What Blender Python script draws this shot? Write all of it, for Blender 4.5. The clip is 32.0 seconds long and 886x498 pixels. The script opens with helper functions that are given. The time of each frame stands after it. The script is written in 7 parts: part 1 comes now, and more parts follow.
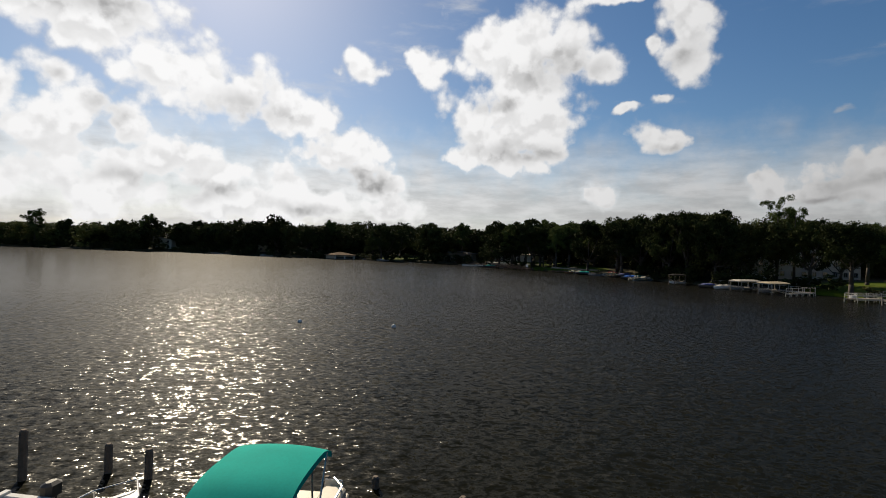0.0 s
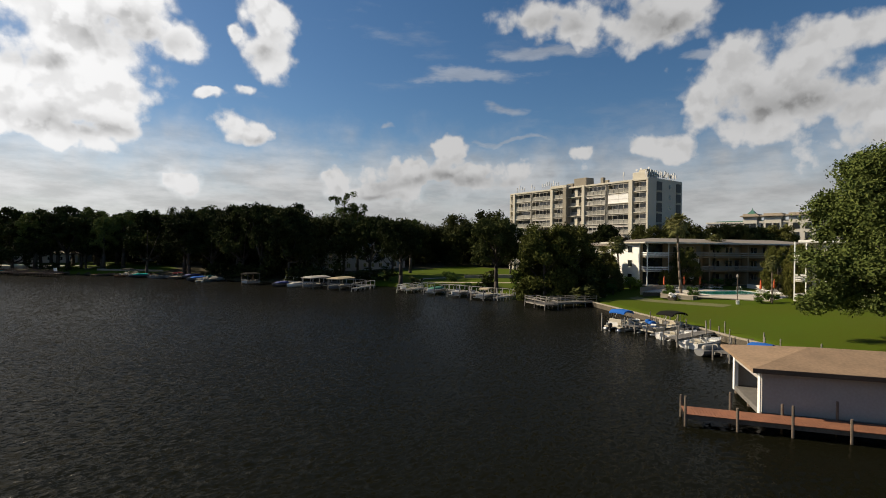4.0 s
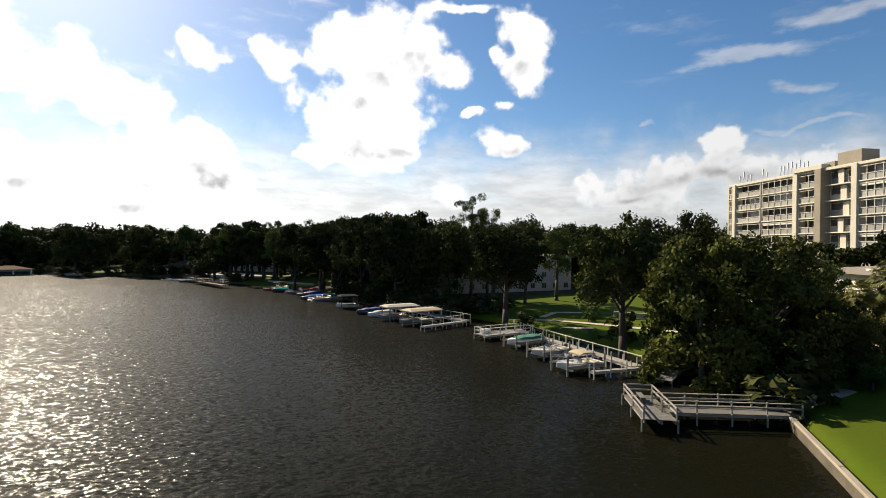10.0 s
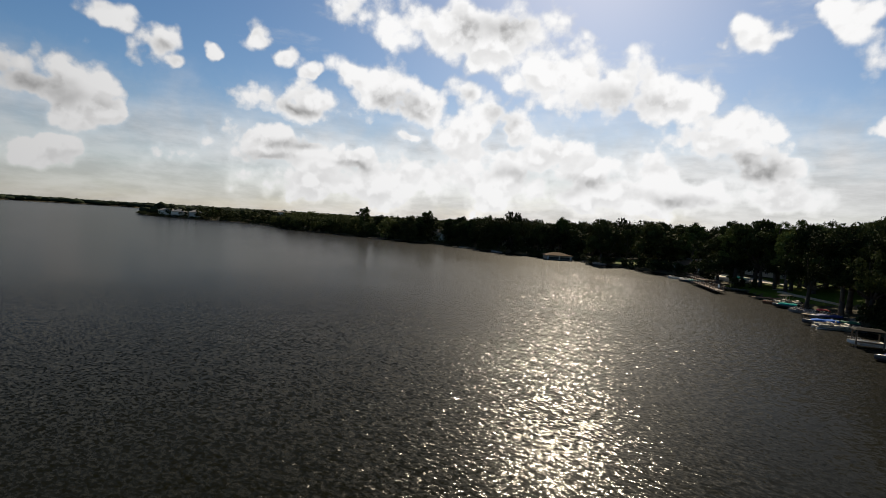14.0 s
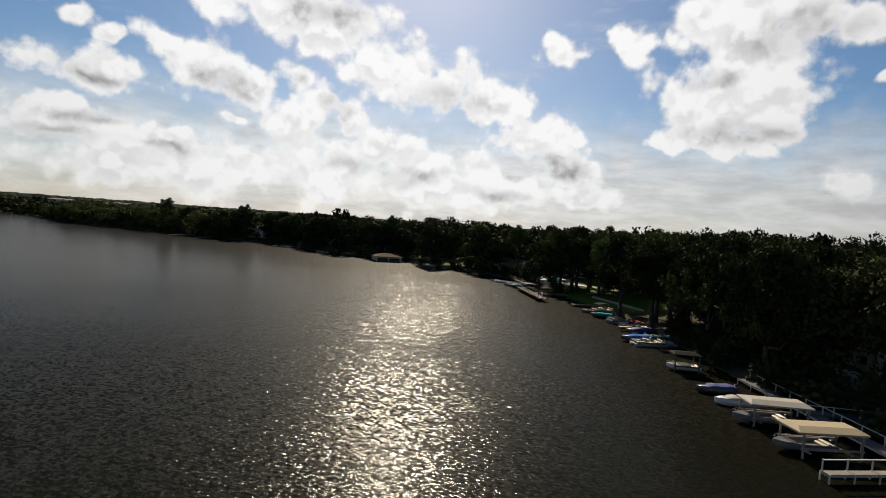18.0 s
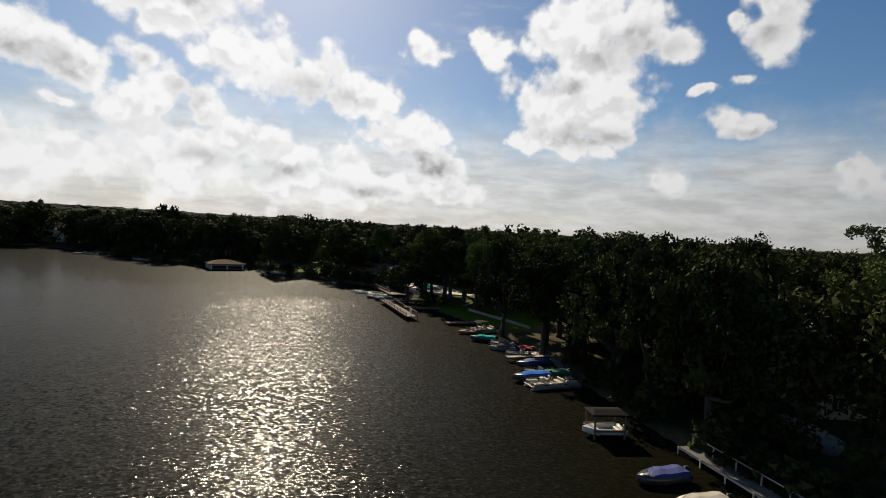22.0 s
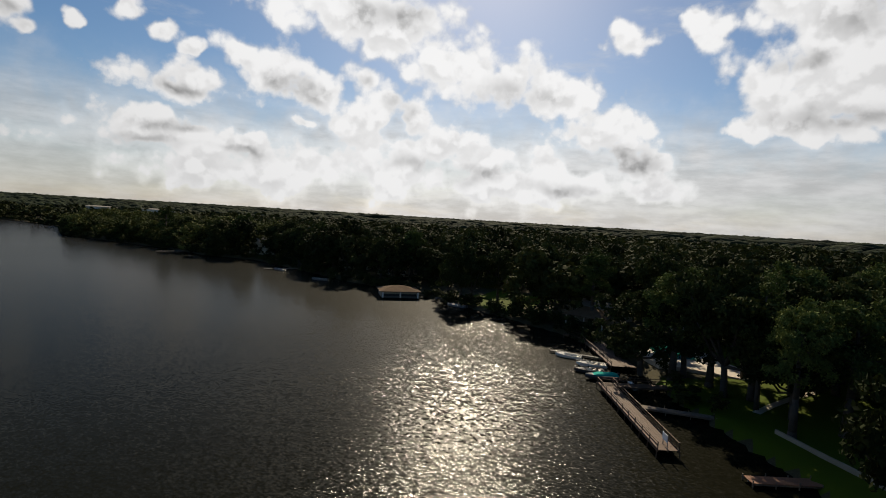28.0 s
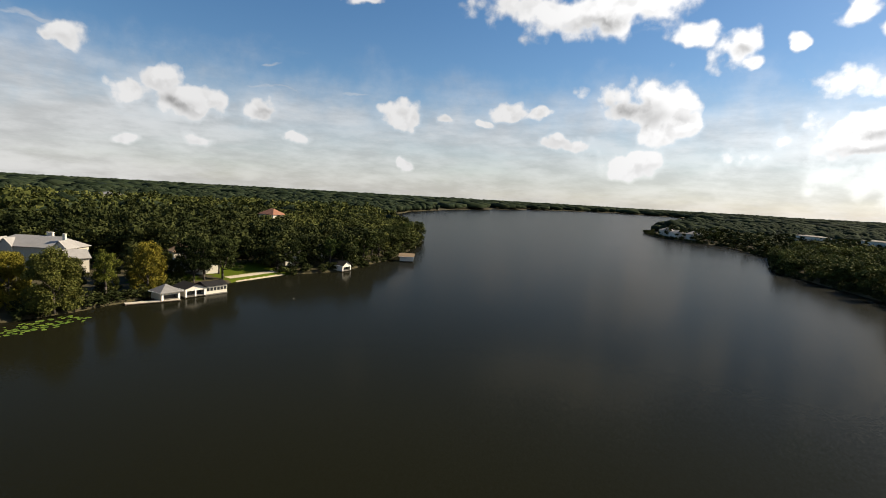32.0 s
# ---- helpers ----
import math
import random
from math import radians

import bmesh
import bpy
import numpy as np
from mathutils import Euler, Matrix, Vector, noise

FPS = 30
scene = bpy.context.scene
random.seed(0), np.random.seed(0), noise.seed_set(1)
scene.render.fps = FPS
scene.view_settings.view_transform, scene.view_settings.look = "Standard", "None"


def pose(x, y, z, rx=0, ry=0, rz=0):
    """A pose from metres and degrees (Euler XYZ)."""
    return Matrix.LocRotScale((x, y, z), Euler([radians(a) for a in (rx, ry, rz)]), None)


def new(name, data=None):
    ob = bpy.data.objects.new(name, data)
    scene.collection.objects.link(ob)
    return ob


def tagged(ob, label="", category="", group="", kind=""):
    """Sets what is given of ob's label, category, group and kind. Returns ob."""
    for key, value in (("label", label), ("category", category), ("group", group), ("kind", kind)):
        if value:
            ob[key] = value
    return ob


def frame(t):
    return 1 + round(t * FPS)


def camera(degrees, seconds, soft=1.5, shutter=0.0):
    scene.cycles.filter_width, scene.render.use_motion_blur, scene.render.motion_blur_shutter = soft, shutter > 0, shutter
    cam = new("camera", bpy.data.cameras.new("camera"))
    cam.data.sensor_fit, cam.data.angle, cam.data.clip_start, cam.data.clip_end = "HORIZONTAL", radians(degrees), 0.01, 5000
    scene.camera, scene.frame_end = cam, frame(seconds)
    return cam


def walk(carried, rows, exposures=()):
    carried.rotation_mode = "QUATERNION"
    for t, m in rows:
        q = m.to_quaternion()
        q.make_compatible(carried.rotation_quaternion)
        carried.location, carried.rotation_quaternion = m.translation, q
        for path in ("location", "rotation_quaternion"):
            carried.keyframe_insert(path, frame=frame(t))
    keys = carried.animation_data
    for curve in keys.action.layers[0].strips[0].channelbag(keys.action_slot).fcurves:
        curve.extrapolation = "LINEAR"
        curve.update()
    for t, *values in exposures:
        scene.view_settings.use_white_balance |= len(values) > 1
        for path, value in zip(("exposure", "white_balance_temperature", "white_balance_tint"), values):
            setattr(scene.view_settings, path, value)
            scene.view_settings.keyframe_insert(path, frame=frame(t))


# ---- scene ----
cam = camera(82.60, 32.0, soft=0.95)
PATH = [
    (0.0, pose(-0.00, 0.00, 7.28, 89.93, -1.97, 0.00)),
    (0.5, pose(0.67, 1.98, 7.58, 89.88, -1.97, -0.44)),
    (1.0, pose(1.43, 3.91, 7.89, 89.79, -1.99, -0.56)),
    (1.5, pose(2.42, 5.71, 8.27, 89.71, -1.85, -2.80)),
    (2.0, pose(3.55, 7.49, 8.57, 89.76, -1.63, -10.89)),
    (2.5, pose(4.70, 9.33, 8.60, 89.87, -1.31, -18.82)),
    (3.0, pose(6.07, 11.17, 8.60, 89.97, -1.13, -28.91)),
    (3.5, pose(7.88, 12.95, 8.79, 90.02, -0.77, -38.93)),
    (4.0, pose(9.97, 14.65, 9.05, 89.88, -0.69, -44.56)),
    (4.5, pose(12.48, 16.06, 9.34, 89.81, -0.59, -45.88)),
    (6.5, pose(25.01, 21.95, 10.67, 89.50, -0.39, -48.26)),
    (7.0, pose(28.42, 23.21, 11.26, 89.61, -0.29, -49.26)),
    (7.5, pose(32.17, 24.32, 11.64, 89.73, -0.19, -49.38)),
    (8.0, pose(36.02, 25.36, 11.91, 89.70, 0.08, -44.05)),
    (8.5, pose(40.04, 26.32, 12.00, 89.91, 0.02, -38.55)),
    (9.0, pose(43.93, 27.18, 11.99, 89.70, -0.25, -34.39)),
    (9.5, pose(47.40, 27.86, 11.94, 89.92, -0.55, -26.91)),
    (10.0, pose(50.59, 28.58, 11.88, 90.13, -0.91, -16.34)),
    (10.5, pose(53.67, 29.64, 11.88, 89.90, -1.55, -4.66)),
    (11.0, pose(56.28, 30.67, 11.91, 89.49, -2.38, 7.34)),
    (11.5, pose(58.02, 31.31, 11.97, 89.06, -2.76, 19.34)),
    (12.0, pose(59.13, 31.91, 12.13, 88.29, -3.37, 30.29)),
    (12.5, pose(59.62, 32.67, 12.52, 87.75, -3.55, 37.34)),
    (13.0, pose(59.71, 33.60, 13.00, 87.35, -3.65, 40.74)),
    (13.5, pose(59.58, 34.80, 13.49, 87.22, -3.49, 41.45)),
    (14.0, pose(59.31, 36.13, 14.00, 87.06, -3.54, 39.93)),
    (14.5, pose(59.04, 37.56, 14.61, 86.81, -3.69, 36.58)),
    (16.5, pose(56.74, 46.46, 17.37, 86.81, -3.47, 35.43)),
    (17.0, pose(55.73, 48.66, 17.60, 86.96, -3.72, 31.86)),
    (17.5, pose(54.58, 50.39, 17.78, 87.11, -4.28, 25.13)),
    (18.0, pose(53.46, 52.30, 17.94, 87.30, -4.21, 21.35)),
    (18.5, pose(52.48, 54.94, 18.09, 87.15, -4.13, 20.55)),
    (19.0, pose(51.62, 57.91, 18.26, 87.22, -3.78, 20.12)),
    (19.5, pose(50.95, 61.01, 18.45, 87.16, -3.94, 18.61)),
    (20.0, pose(50.37, 64.21, 18.65, 87.40, -3.77, 16.78)),
    (20.5, pose(49.78, 67.27, 18.86, 87.55, -3.83, 12.03)),
    (21.0, pose(49.32, 70.54, 19.10, 87.48, -3.95, 8.63)),
    (21.5, pose(49.19, 74.40, 19.42, 87.71, -3.72, 7.38)),
    (22.0, pose(49.11, 78.47, 19.76, 87.77, -3.62, 6.63)),
    (22.5, pose(48.90, 82.51, 20.15, 87.36, -3.61, 9.34)),
    (23.0, pose(48.42, 86.58, 20.44, 86.92, -3.55, 17.56)),
    (23.5, pose(47.39, 90.68, 20.43, 86.72, -3.49, 22.72)),
    (24.0, pose(46.06, 94.75, 20.37, 86.66, -3.64, 23.39)),
    (24.5, pose(44.34, 98.56, 20.50, 86.62, -3.81, 21.78)),
    (26.5, pose(39.81, 109.49, 23.11, 86.90, -4.50, 22.27)),
    (27.0, pose(38.18, 114.22, 23.77, 86.96, -3.92, 22.81)),
    (27.5, pose(36.27, 118.71, 24.47, 86.79, -3.69, 23.98)),
    (28.0, pose(34.19, 122.71, 25.26, 86.49, -3.42, 28.56)),
    (28.5, pose(31.81, 125.61, 26.23, 86.29, -3.41, 35.32)),
    (29.0, pose(29.22, 127.92, 27.26, 86.11, -3.78, 43.89)),
    (29.5, pose(26.14, 129.40, 28.32, 85.84, -3.91, 55.35)),
    (30.0, pose(22.06, 130.44, 29.46, 85.37, -3.84, 68.69)),
    (30.5, pose(17.61, 131.20, 30.69, 84.46, -3.69, 81.67)),
    (31.0, pose(12.78, 131.73, 32.03, 84.12, -3.62, 87.80)),
    (31.5, pose(8.00, 131.88, 33.55, 84.21, -3.57, 91.64)),
    (32.0, pose(3.47, 131.59, 35.14, 83.99, -3.24, 98.51)),
]
walk(cam, PATH, [(0.0, 0.30), (2.5, 0.32), (4.0, 0.4), (6.5, 0.8), (8.0, 0.95), (9.5, 1.0), (11.0, 0.75), (12.5, 0.32), (14.0, 0.32), (24.0, 0.28), (27.5, 0.25), (28.5, 0.2), (29.5, 0.12), (30.3, 0.1), (31.0, 0.4), (32.0, 0.88)])


# ---- light: sky, clouds, sun ----
SUN_AZ, SUN_EL = -25.0, 34.0          # degrees from +y to the right, and above the horizon
world = bpy.data.worlds.new("sky")
scene.world = world
world.use_nodes = True
wn, wl = world.node_tree.nodes, world.node_tree.links
wn.clear()


def wnode(kind, **props):
    n = wn.new(kind)
    for key, value in props.items():
        if key == "op":
            n.operation = value
        elif key == "vals":
            for i, v in value.items():
                n.inputs[i].default_value = v
    return n


def wmath(op, a, b=None, c=None, clamp=False):
    n = wn.new("ShaderNodeMath")
    n.operation, n.use_clamp = op, clamp
    for i, v in enumerate((a, b, c)):
        if v is None:
            continue
        if isinstance(v, (int, float)):
            n.inputs[i].default_value = v
        else:
            wl.new(v, n.inputs[i])
    return n.outputs[0]


def wramp(v, lo, hi, to0=0.0, to1=1.0):
    n = wn.new("ShaderNodeMapRange")
    n.interpolation_type = "SMOOTHSTEP"
    wl.new(v, n.inputs[0])
    for i, x in enumerate((lo, hi, to0, to1)):
        n.inputs[i + 1].default_value = x
    return n.outputs[0]


def wnoise(vec, scale, detail, rough):
    n = wn.new("ShaderNodeTexNoise")
    n.inputs["Scale"].default_value, n.inputs["Detail"].default_value = scale, detail
    n.inputs["Roughness"].default_value = rough
    wl.new(vec, n.inputs["Vector"])
    return n.outputs["Fac"]


sun_way = Vector((math.sin(radians(SUN_AZ)) * math.cos(radians(SUN_EL)), math.cos(radians(SUN_AZ)) * math.cos(radians(SUN_EL)), math.sin(radians(SUN_EL))))
tc = wn.new("ShaderNodeTexCoord")
direction = tc.outputs["Generated"]
sep = wn.new("ShaderNodeSeparateXYZ")
wl.new(direction, sep.inputs[0])
azimuth = wmath("MULTIPLY", wmath("ARCTAN2", sep.outputs[0], sep.outputs[1]), 180 / math.pi)
elevation = wmath("MULTIPLY", wmath("ARCSINE", sep.outputs[2]), 180 / math.pi)
warp = wn.new("ShaderNodeTexNoise")
warp.inputs["Scale"].default_value, warp.inputs["Detail"].default_value, warp.inputs["Roughness"].default_value = 9.0, 4.0, 0.5
wl.new(direction, warp.inputs["Vector"])
shift = wn.new("ShaderNodeSeparateXYZ")
wl.new(warp.outputs["Color"], shift.inputs[0])
azel = wn.new("ShaderNodeCombineXYZ")
wl.new(wmath("ADD", azimuth, wmath("MULTIPLY", wmath("SUBTRACT", shift.outputs[0], 0.5), 7.0)), azel.inputs[0])
wl.new(wmath("ADD", elevation, wmath("MULTIPLY", wmath("SUBTRACT", shift.outputs[1], 0.5), 4.5)), azel.inputs[1])
FIELDS = {}


def lobe(field, az, el, half_width, half_height):
    """Joins one lobe of cloud, in degrees, to a field that is 0 at the lobes' hearts and 1 at their rims."""
    s = wn.new("ShaderNodeVectorMath")
    s.operation = "MULTIPLY_ADD"
    wl.new(azel.outputs[0], s.inputs[0])
    s.inputs[1].default_value = (1 / half_width, 1 / half_height, 0)
    s.inputs[2].default_value = (-az / half_width, -el / half_height, 0)
    r = wn.new("ShaderNodeVectorMath")
    r.operation = "LENGTH"
    wl.new(s.outputs[0], r.inputs[0])
    r = r.outputs["Value"]
    FIELDS[field] = r if field not in FIELDS else wmath("SMOOTH_MIN", FIELDS[field], r, 0.22)


def heap(*lobe_at):
    lobe("heap", *lobe_at)


def grey(*lobe_at):
    lobe("grey", *lobe_at)


def torn(*lobe_at):
    lobe("torn", *lobe_at)


# heaps of cumulus, their grey undersides, and torn cirrus: azimuth, elevation, half width, half height
heap(-41.6, 20.4, 10.8, 3.0), heap(-35.3, 19.4, 6.4, 3.2), heap(-27.8, 16.4, 6.2, 3.4), heap(-21.4, 15.2, 5.7, 3.5), heap(-16.9, 14.0, 5.0, 2.9)
heap(-10.4, 10.7, 4.9, 2.7), heap(-13.3, 8.8, 5.0, 2.4), heap(-8.2, 6.8, 4.9, 1.8), heap(-47.6, 14.1, 5.0, 2.8), heap(-50.5, 15.0, 1.9, 1.5)
heap(-43.9, 12.6, 2.6, 2.2), heap(-38.5, 14.8, 2.6, 2.2), heap(-36.1, 12.9, 4.1, 2.8), heap(-32.4, 10.7, 3.6, 2.9), heap(-38.3, 10.0, 5.7, 2.9)
heap(-44.3, 9.5, 2.6, 1.1), heap(-28.5, 7.8, 5.0, 3.1), heap(-34.6, 7.5, 8.3, 3.0), heap(-24.6, 6.5, 4.4, 2.8), heap(-17.6, 6.4, 3.2, 2.2)
heap(-14.9, 4.6, 5.7, 1.9), heap(-21.9, 3.9, 7.6, 2.5), heap(-6.8, 4.5, 3.6, 1.2), heap(-59.3, 7.8, 3.8, 1.7), heap(-55.7, 7.0, 3.4, 1.8)
heap(-51.2, 6.1, 4.7, 1.9), heap(-47.7, 4.3, 8.0, 2.2), heap(-42.5, 5.5, 3.3, 1.4), heap(8.5, 23.1, 6.9, 3.3), heap(12.9, 21.3, 5.2, 3.2)
heap(16.5, 20.0, 2.8, 2.1), heap(3.5, 20.9, 3.3, 2.8), heap(5.6, 15.2, 5.7, 3.4), heap(10.7, 14.3, 3.7, 2.4), heap(7.0, 10.8, 6.9, 1.7)
heap(2.6, 9.9, 3.2, 1.2), heap(-9.8, 18.9, 2.1, 2.0), heap(-2.2, 19.6, 2.4, 2.0), heap(-3.6, 21.0, 1.4, 1.3), heap(24.4, 19.6, 2.7, 2.1)
heap(25.1, 21.3, 1.6, 1.5), heap(25.8, 23.7, 2.9, 1.2), heap(22.2, 20.6, 0.8, 1.0), heap(18.6, 25.6, 3.5, 0.5), heap(19.7, 15.2, 0.9, 0.5)
heap(22.2, 15.7, 1.0, 0.6), heap(23.3, 12.1, 2.3, 1.6), heap(31.7, 7.8, 1.1, 1.2), heap(38.2, 6.7, 4.0, 1.8), heap(16.4, 6.4, 2.1, 1.3)
heap(56.0, 24.6, 5.5, 2.6), heap(57.9, 22.6, 3.0, 1.6), heap(67.7, 23.1, 6.0, 2.5), heap(76.8, 15.7, 6.9, 4.0), heap(74.4, 17.5, 2.9, 2.0)
heap(70.9, 14.3, 2.6, 1.6), heap(80.7, 13.6, 5.0, 3.4), heap(84.7, 12.0, 3.0, 3.8), heap(83.1, 18.8, 5.9, 1.6), heap(44.8, 11.3, 2.1, 1.6)
heap(32.8, 7.3, 2.5, 1.9), heap(40.4, 8.8, 3.8, 2.0), heap(48.0, 8.9, 5.7, 2.2), heap(16.0, 6.9, 2.0, 1.2), heap(60.1, 10.5, 1.3, 1.1)
heap(68.4, 10.7, 3.8, 1.7), heap(-135.1, 11.6, 2.0, 1.3), heap(-136.3, 11.1, 1.0, 0.8), heap(-129.6, 8.7, 2.3, 1.5), heap(-127.5, 9.6, 2.1, 1.4)
heap(-125.8, 7.7, 3.0, 1.5), heap(-123.8, 7.7, 1.5, 0.8), heap(-124.6, 4.6, 1.6, 0.9), heap(-118.2, 7.5, 2.5, 1.6), heap(-115.0, 5.0, 2.0, 0.8)
heap(-130.6, 3.8, 1.2, 0.5), heap(-103.6, 8.5, 2.4, 1.4), heap(-98.1, 8.5, 1.8, 0.8), heap(-94.6, 8.8, 1.2, 0.6), heap(-91.8, 10.0, 2.5, 1.1)
heap(-88.1, 9.8, 2.4, 0.8), heap(-85.4, 6.1, 3.6, 1.0), heap(-81.1, 10.8, 3.4, 2.0), heap(-76.7, 11.0, 2.7, 2.5), heap(-76.0, 8.5, 2.9, 2.0)
heap(-78.8, 9.7, 5.0, 2.0), heap(-89.5, 19.8, 6.0, 1.5), heap(-82.5, 18.9, 6.2, 2.0), heap(-79.2, 19.5, 4.9, 2.0), heap(-107.8, 19.5, 2.1, 0.6)
heap(-102.9, 3.5, 1.0, 0.6), heap(-74.4, 17.3, 2.6, 1.2), heap(-70.7, 15.3, 2.1, 1.5), heap(-69.2, 13.8, 1.5, 0.8), heap(-60.9, 17.4, 1.6, 1.6)
heap(-58.0, 15.7, 1.7, 1.1), heap(-55.0, 14.7, 1.5, 0.7), heap(-65.4, 15.3, 0.8, 0.8), heap(-56.6, 11.6, 4.7, 1.8), heap(-54.3, 12.5, 1.8, 1.7)
heap(-58.7, 6.7, 6.9, 1.8), heap(-78.3, 4.6, 3.6, 1.3)
grey(-22.5, 13.1, 5.0, 1.9), grey(-35.4, 20.9, 4.7, 1.3), grey(-8.2, 7.0, 3.7, 1.1), grey(-39.6, 14.8, 1.6, 0.9), grey(-34.0, 12.2, 2.1, 1.2)
grey(-32.7, 5.9, 3.0, 0.9), grey(-25.8, 5.2, 2.8, 1.1), grey(-46.0, 12.8, 2.6, 1.2), grey(-16.1, 3.6, 3.8, 0.8), grey(-42.1, 7.3, 3.3, 0.8)
grey(-56.5, 7.6, 2.5, 0.6), grey(-51.2, 5.4, 2.8, 0.6), grey(12.9, 19.4, 4.9, 1.7), grey(8.9, 11.1, 4.7, 1.1), grey(5.6, 16.3, 2.5, 0.9)
grey(24.4, 18.8, 1.6, 0.8), grey(23.3, 11.1, 1.8, 0.6), grey(38.2, 6.0, 3.2, 0.8), grey(79.0, 13.8, 5.7, 2.0), grey(67.7, 22.6, 4.3, 1.3)
grey(56.6, 23.5, 3.7, 1.0), grey(84.7, 9.2, 2.6, 1.4), grey(47.4, 7.6, 5.7, 1.0), grey(40.4, 7.2, 3.8, 0.9), grey(-77.1, 9.4, 3.8, 1.3)
grey(-126.8, 7.6, 2.4, 0.7), grey(-118.2, 6.8, 2.0, 0.6), grey(-82.4, 17.9, 5.1, 0.8), grey(-80.0, 9.9, 2.3, 0.7), grey(-56.0, 11.3, 2.9, 0.7)
grey(-70.7, 14.7, 1.3, 0.6), grey(-59.8, 5.7, 4.5, 0.7)
torn(47.3, 18.8, 7.0, 0.8), torn(51.8, 15.6, 2.0, 0.6), torn(37.8, 13.5, 1.1, 0.4), torn(55.5, 20.6, 6.2, 0.8), torn(71.9, 18.9, 3.0, 0.6)
torn(51.8, 12.3, 7.5, 0.4), torn(-117.5, 12.6, 1.9, 0.3), torn(-109.3, 10.4, 3.6, 0.4), torn(-137.0, 12.5, 3.4, 0.4), torn(-116.3, 10.0, 6.8, 0.3)
torn(-69.5, 8.5, 6.8, 0.5), torn(-63.3, 7.9, 8.6, 0.7)
heap(-39.1, 4.7, 23.0, 3.3), heap(-51.1, 3.4, 11.7, 2.7), heap(8.6, 18.6, 6.2, 6.3), heap(25.1, 21.8, 2.1, 3.0), heap(7.0, 12.8, 6.0, 2.7), heap(79.0, 13.3, 7.0, 4.0), heap(45.5, 8.2, 12.6, 1.9)
# more heaps high overhead
heap(-60.0, 52.0, 12.0, 7.0), heap(30.0, 48.0, 9.0, 5.0)

dot = wn.new("ShaderNodeVectorMath")
dot.operation = "DOT_PRODUCT"
wl.new(direction, dot.inputs[0])
dot.inputs[1].default_value = sun_way
near_sun = wramp(dot.outputs["Value"], 0.35, 1.0)


def wpuff(vec):
    """Rounded puffs within puffs."""
    n = wn.new("ShaderNodeTexVoronoi")
    n.inputs["Scale"].default_value, n.inputs["Detail"].default_value, n.inputs["Roughness"].default_value = 16.0, 2.0, 0.55
    wl.new(vec, n.inputs["Vector"])
    return n.outputs["Distance"]


def moved(way):
    n = wn.new("ShaderNodeVectorMath")
    n.operation = "ADD"
    wl.new(direction, n.inputs[0])
    n.inputs[1].default_value = way
    return n.outputs[0]


flat = wn.new("ShaderNodeVectorMath")
flat.operation = "MULTIPLY"
wl.new(direction, flat.inputs[0])
flat.inputs[1].default_value = (1.0, 1.0, 4.0)
wisp = wnoise(flat.outputs[0], 4.0, 7.0, 0.6)
wisp_fine = wnoise(flat.outputs[0], 11.0, 7.0, 0.6)
up = moved(Vector((0, 0, 0.024)))
billow, billow_up = wnoise(direction, 13.0, 8.0, 0.56), wnoise(up, 13.0, 8.0, 0.56)
puff, puff_up = wpuff(direction), wpuff(up)
ragged = wmath("ADD", wmath("MULTIPLY", wmath("SUBTRACT", billow, 0.5), 2.3), wmath("MULTIPLY", wmath("SUBTRACT", 0.42, puff), 0.7))
raw = wmath("ADD", wmath("SUBTRACT", 1.0, FIELDS["heap"]), ragged)
dense = wramp(raw, -0.58, 0.04)
thick = wramp(raw, -0.25, 0.55)
behind = wramp(wmath("SUBTRACT", wmath("MULTIPLY", sep.outputs[0], 0.42), wmath("MULTIPLY", sep.outputs[1], 0.91)), 0.45, 0.9)          # the south-east lies clear
clear = wmath("SUBTRACT", 1.0, wmath("MULTIPLY", behind, 0.85))
low_bank = wmath("MULTIPLY", wramp(wmath("ADD", elevation, wmath("MULTIPLY", wmath("SUBTRACT", billow, 0.5), 9.0)), 5.5, 14.5, 1.0, 0.0), wramp(wisp, 0.32, 0.56, 0.80, 1.0))
low_bank = wmath("MULTIPLY", wmath("MULTIPLY", low_bank, clear), wramp(sep.outputs[0], -1.0, -0.55, 0.8, 1.0))
thin = wmath("MULTIPLY", wmath("MULTIPLY", wramp(wisp, 0.55, 0.78), wramp(elevation, 26.0, 44.0, 1.0, 0.15)), wmath("ADD", 0.2, wmath("MULTIPLY", near_sun, 0.5)))
veil = wmath("MAXIMUM", low_bank, thin)
veil = wmath("MAXIMUM", veil, wmath("MULTIPLY", wramp(wmath("ADD", wmath("SUBTRACT", 1.0, FIELDS["torn"]), wmath("MULTIPLY", wmath("SUBTRACT", wisp_fine, 0.5), 2.2)), -0.1, 0.8), 0.5))
cover = wmath("MAXIMUM", dense, wmath("MULTIPLY", veil, 0.93))
relief = wramp(wmath("ADD", wmath("MULTIPLY", wmath("SUBTRACT", billow_up, billow), 1.0), wmath("MULTIPLY", wmath("SUBTRACT", puff, puff_up), 0.45)), -0.10, 0.13)     # heaps shade their own undersides
core = wramp(wmath("ADD", FIELDS["grey"], wmath("MULTIPLY", wmath("SUBTRACT", billow, 0.5), 1.6)), 1.5, 0.2)
body = wmath("ADD", wmath("MULTIPLY", core, 0.62), wmath("MULTIPLY", relief, wmath("ADD", 0.30, wmath("MULTIPLY", core, 0.22))))
shade = wmath("MULTIPLY", wmath("MULTIPLY", body, wmath("ADD", 0.25, wmath("MULTIPLY", thick, 0.75))), dense)

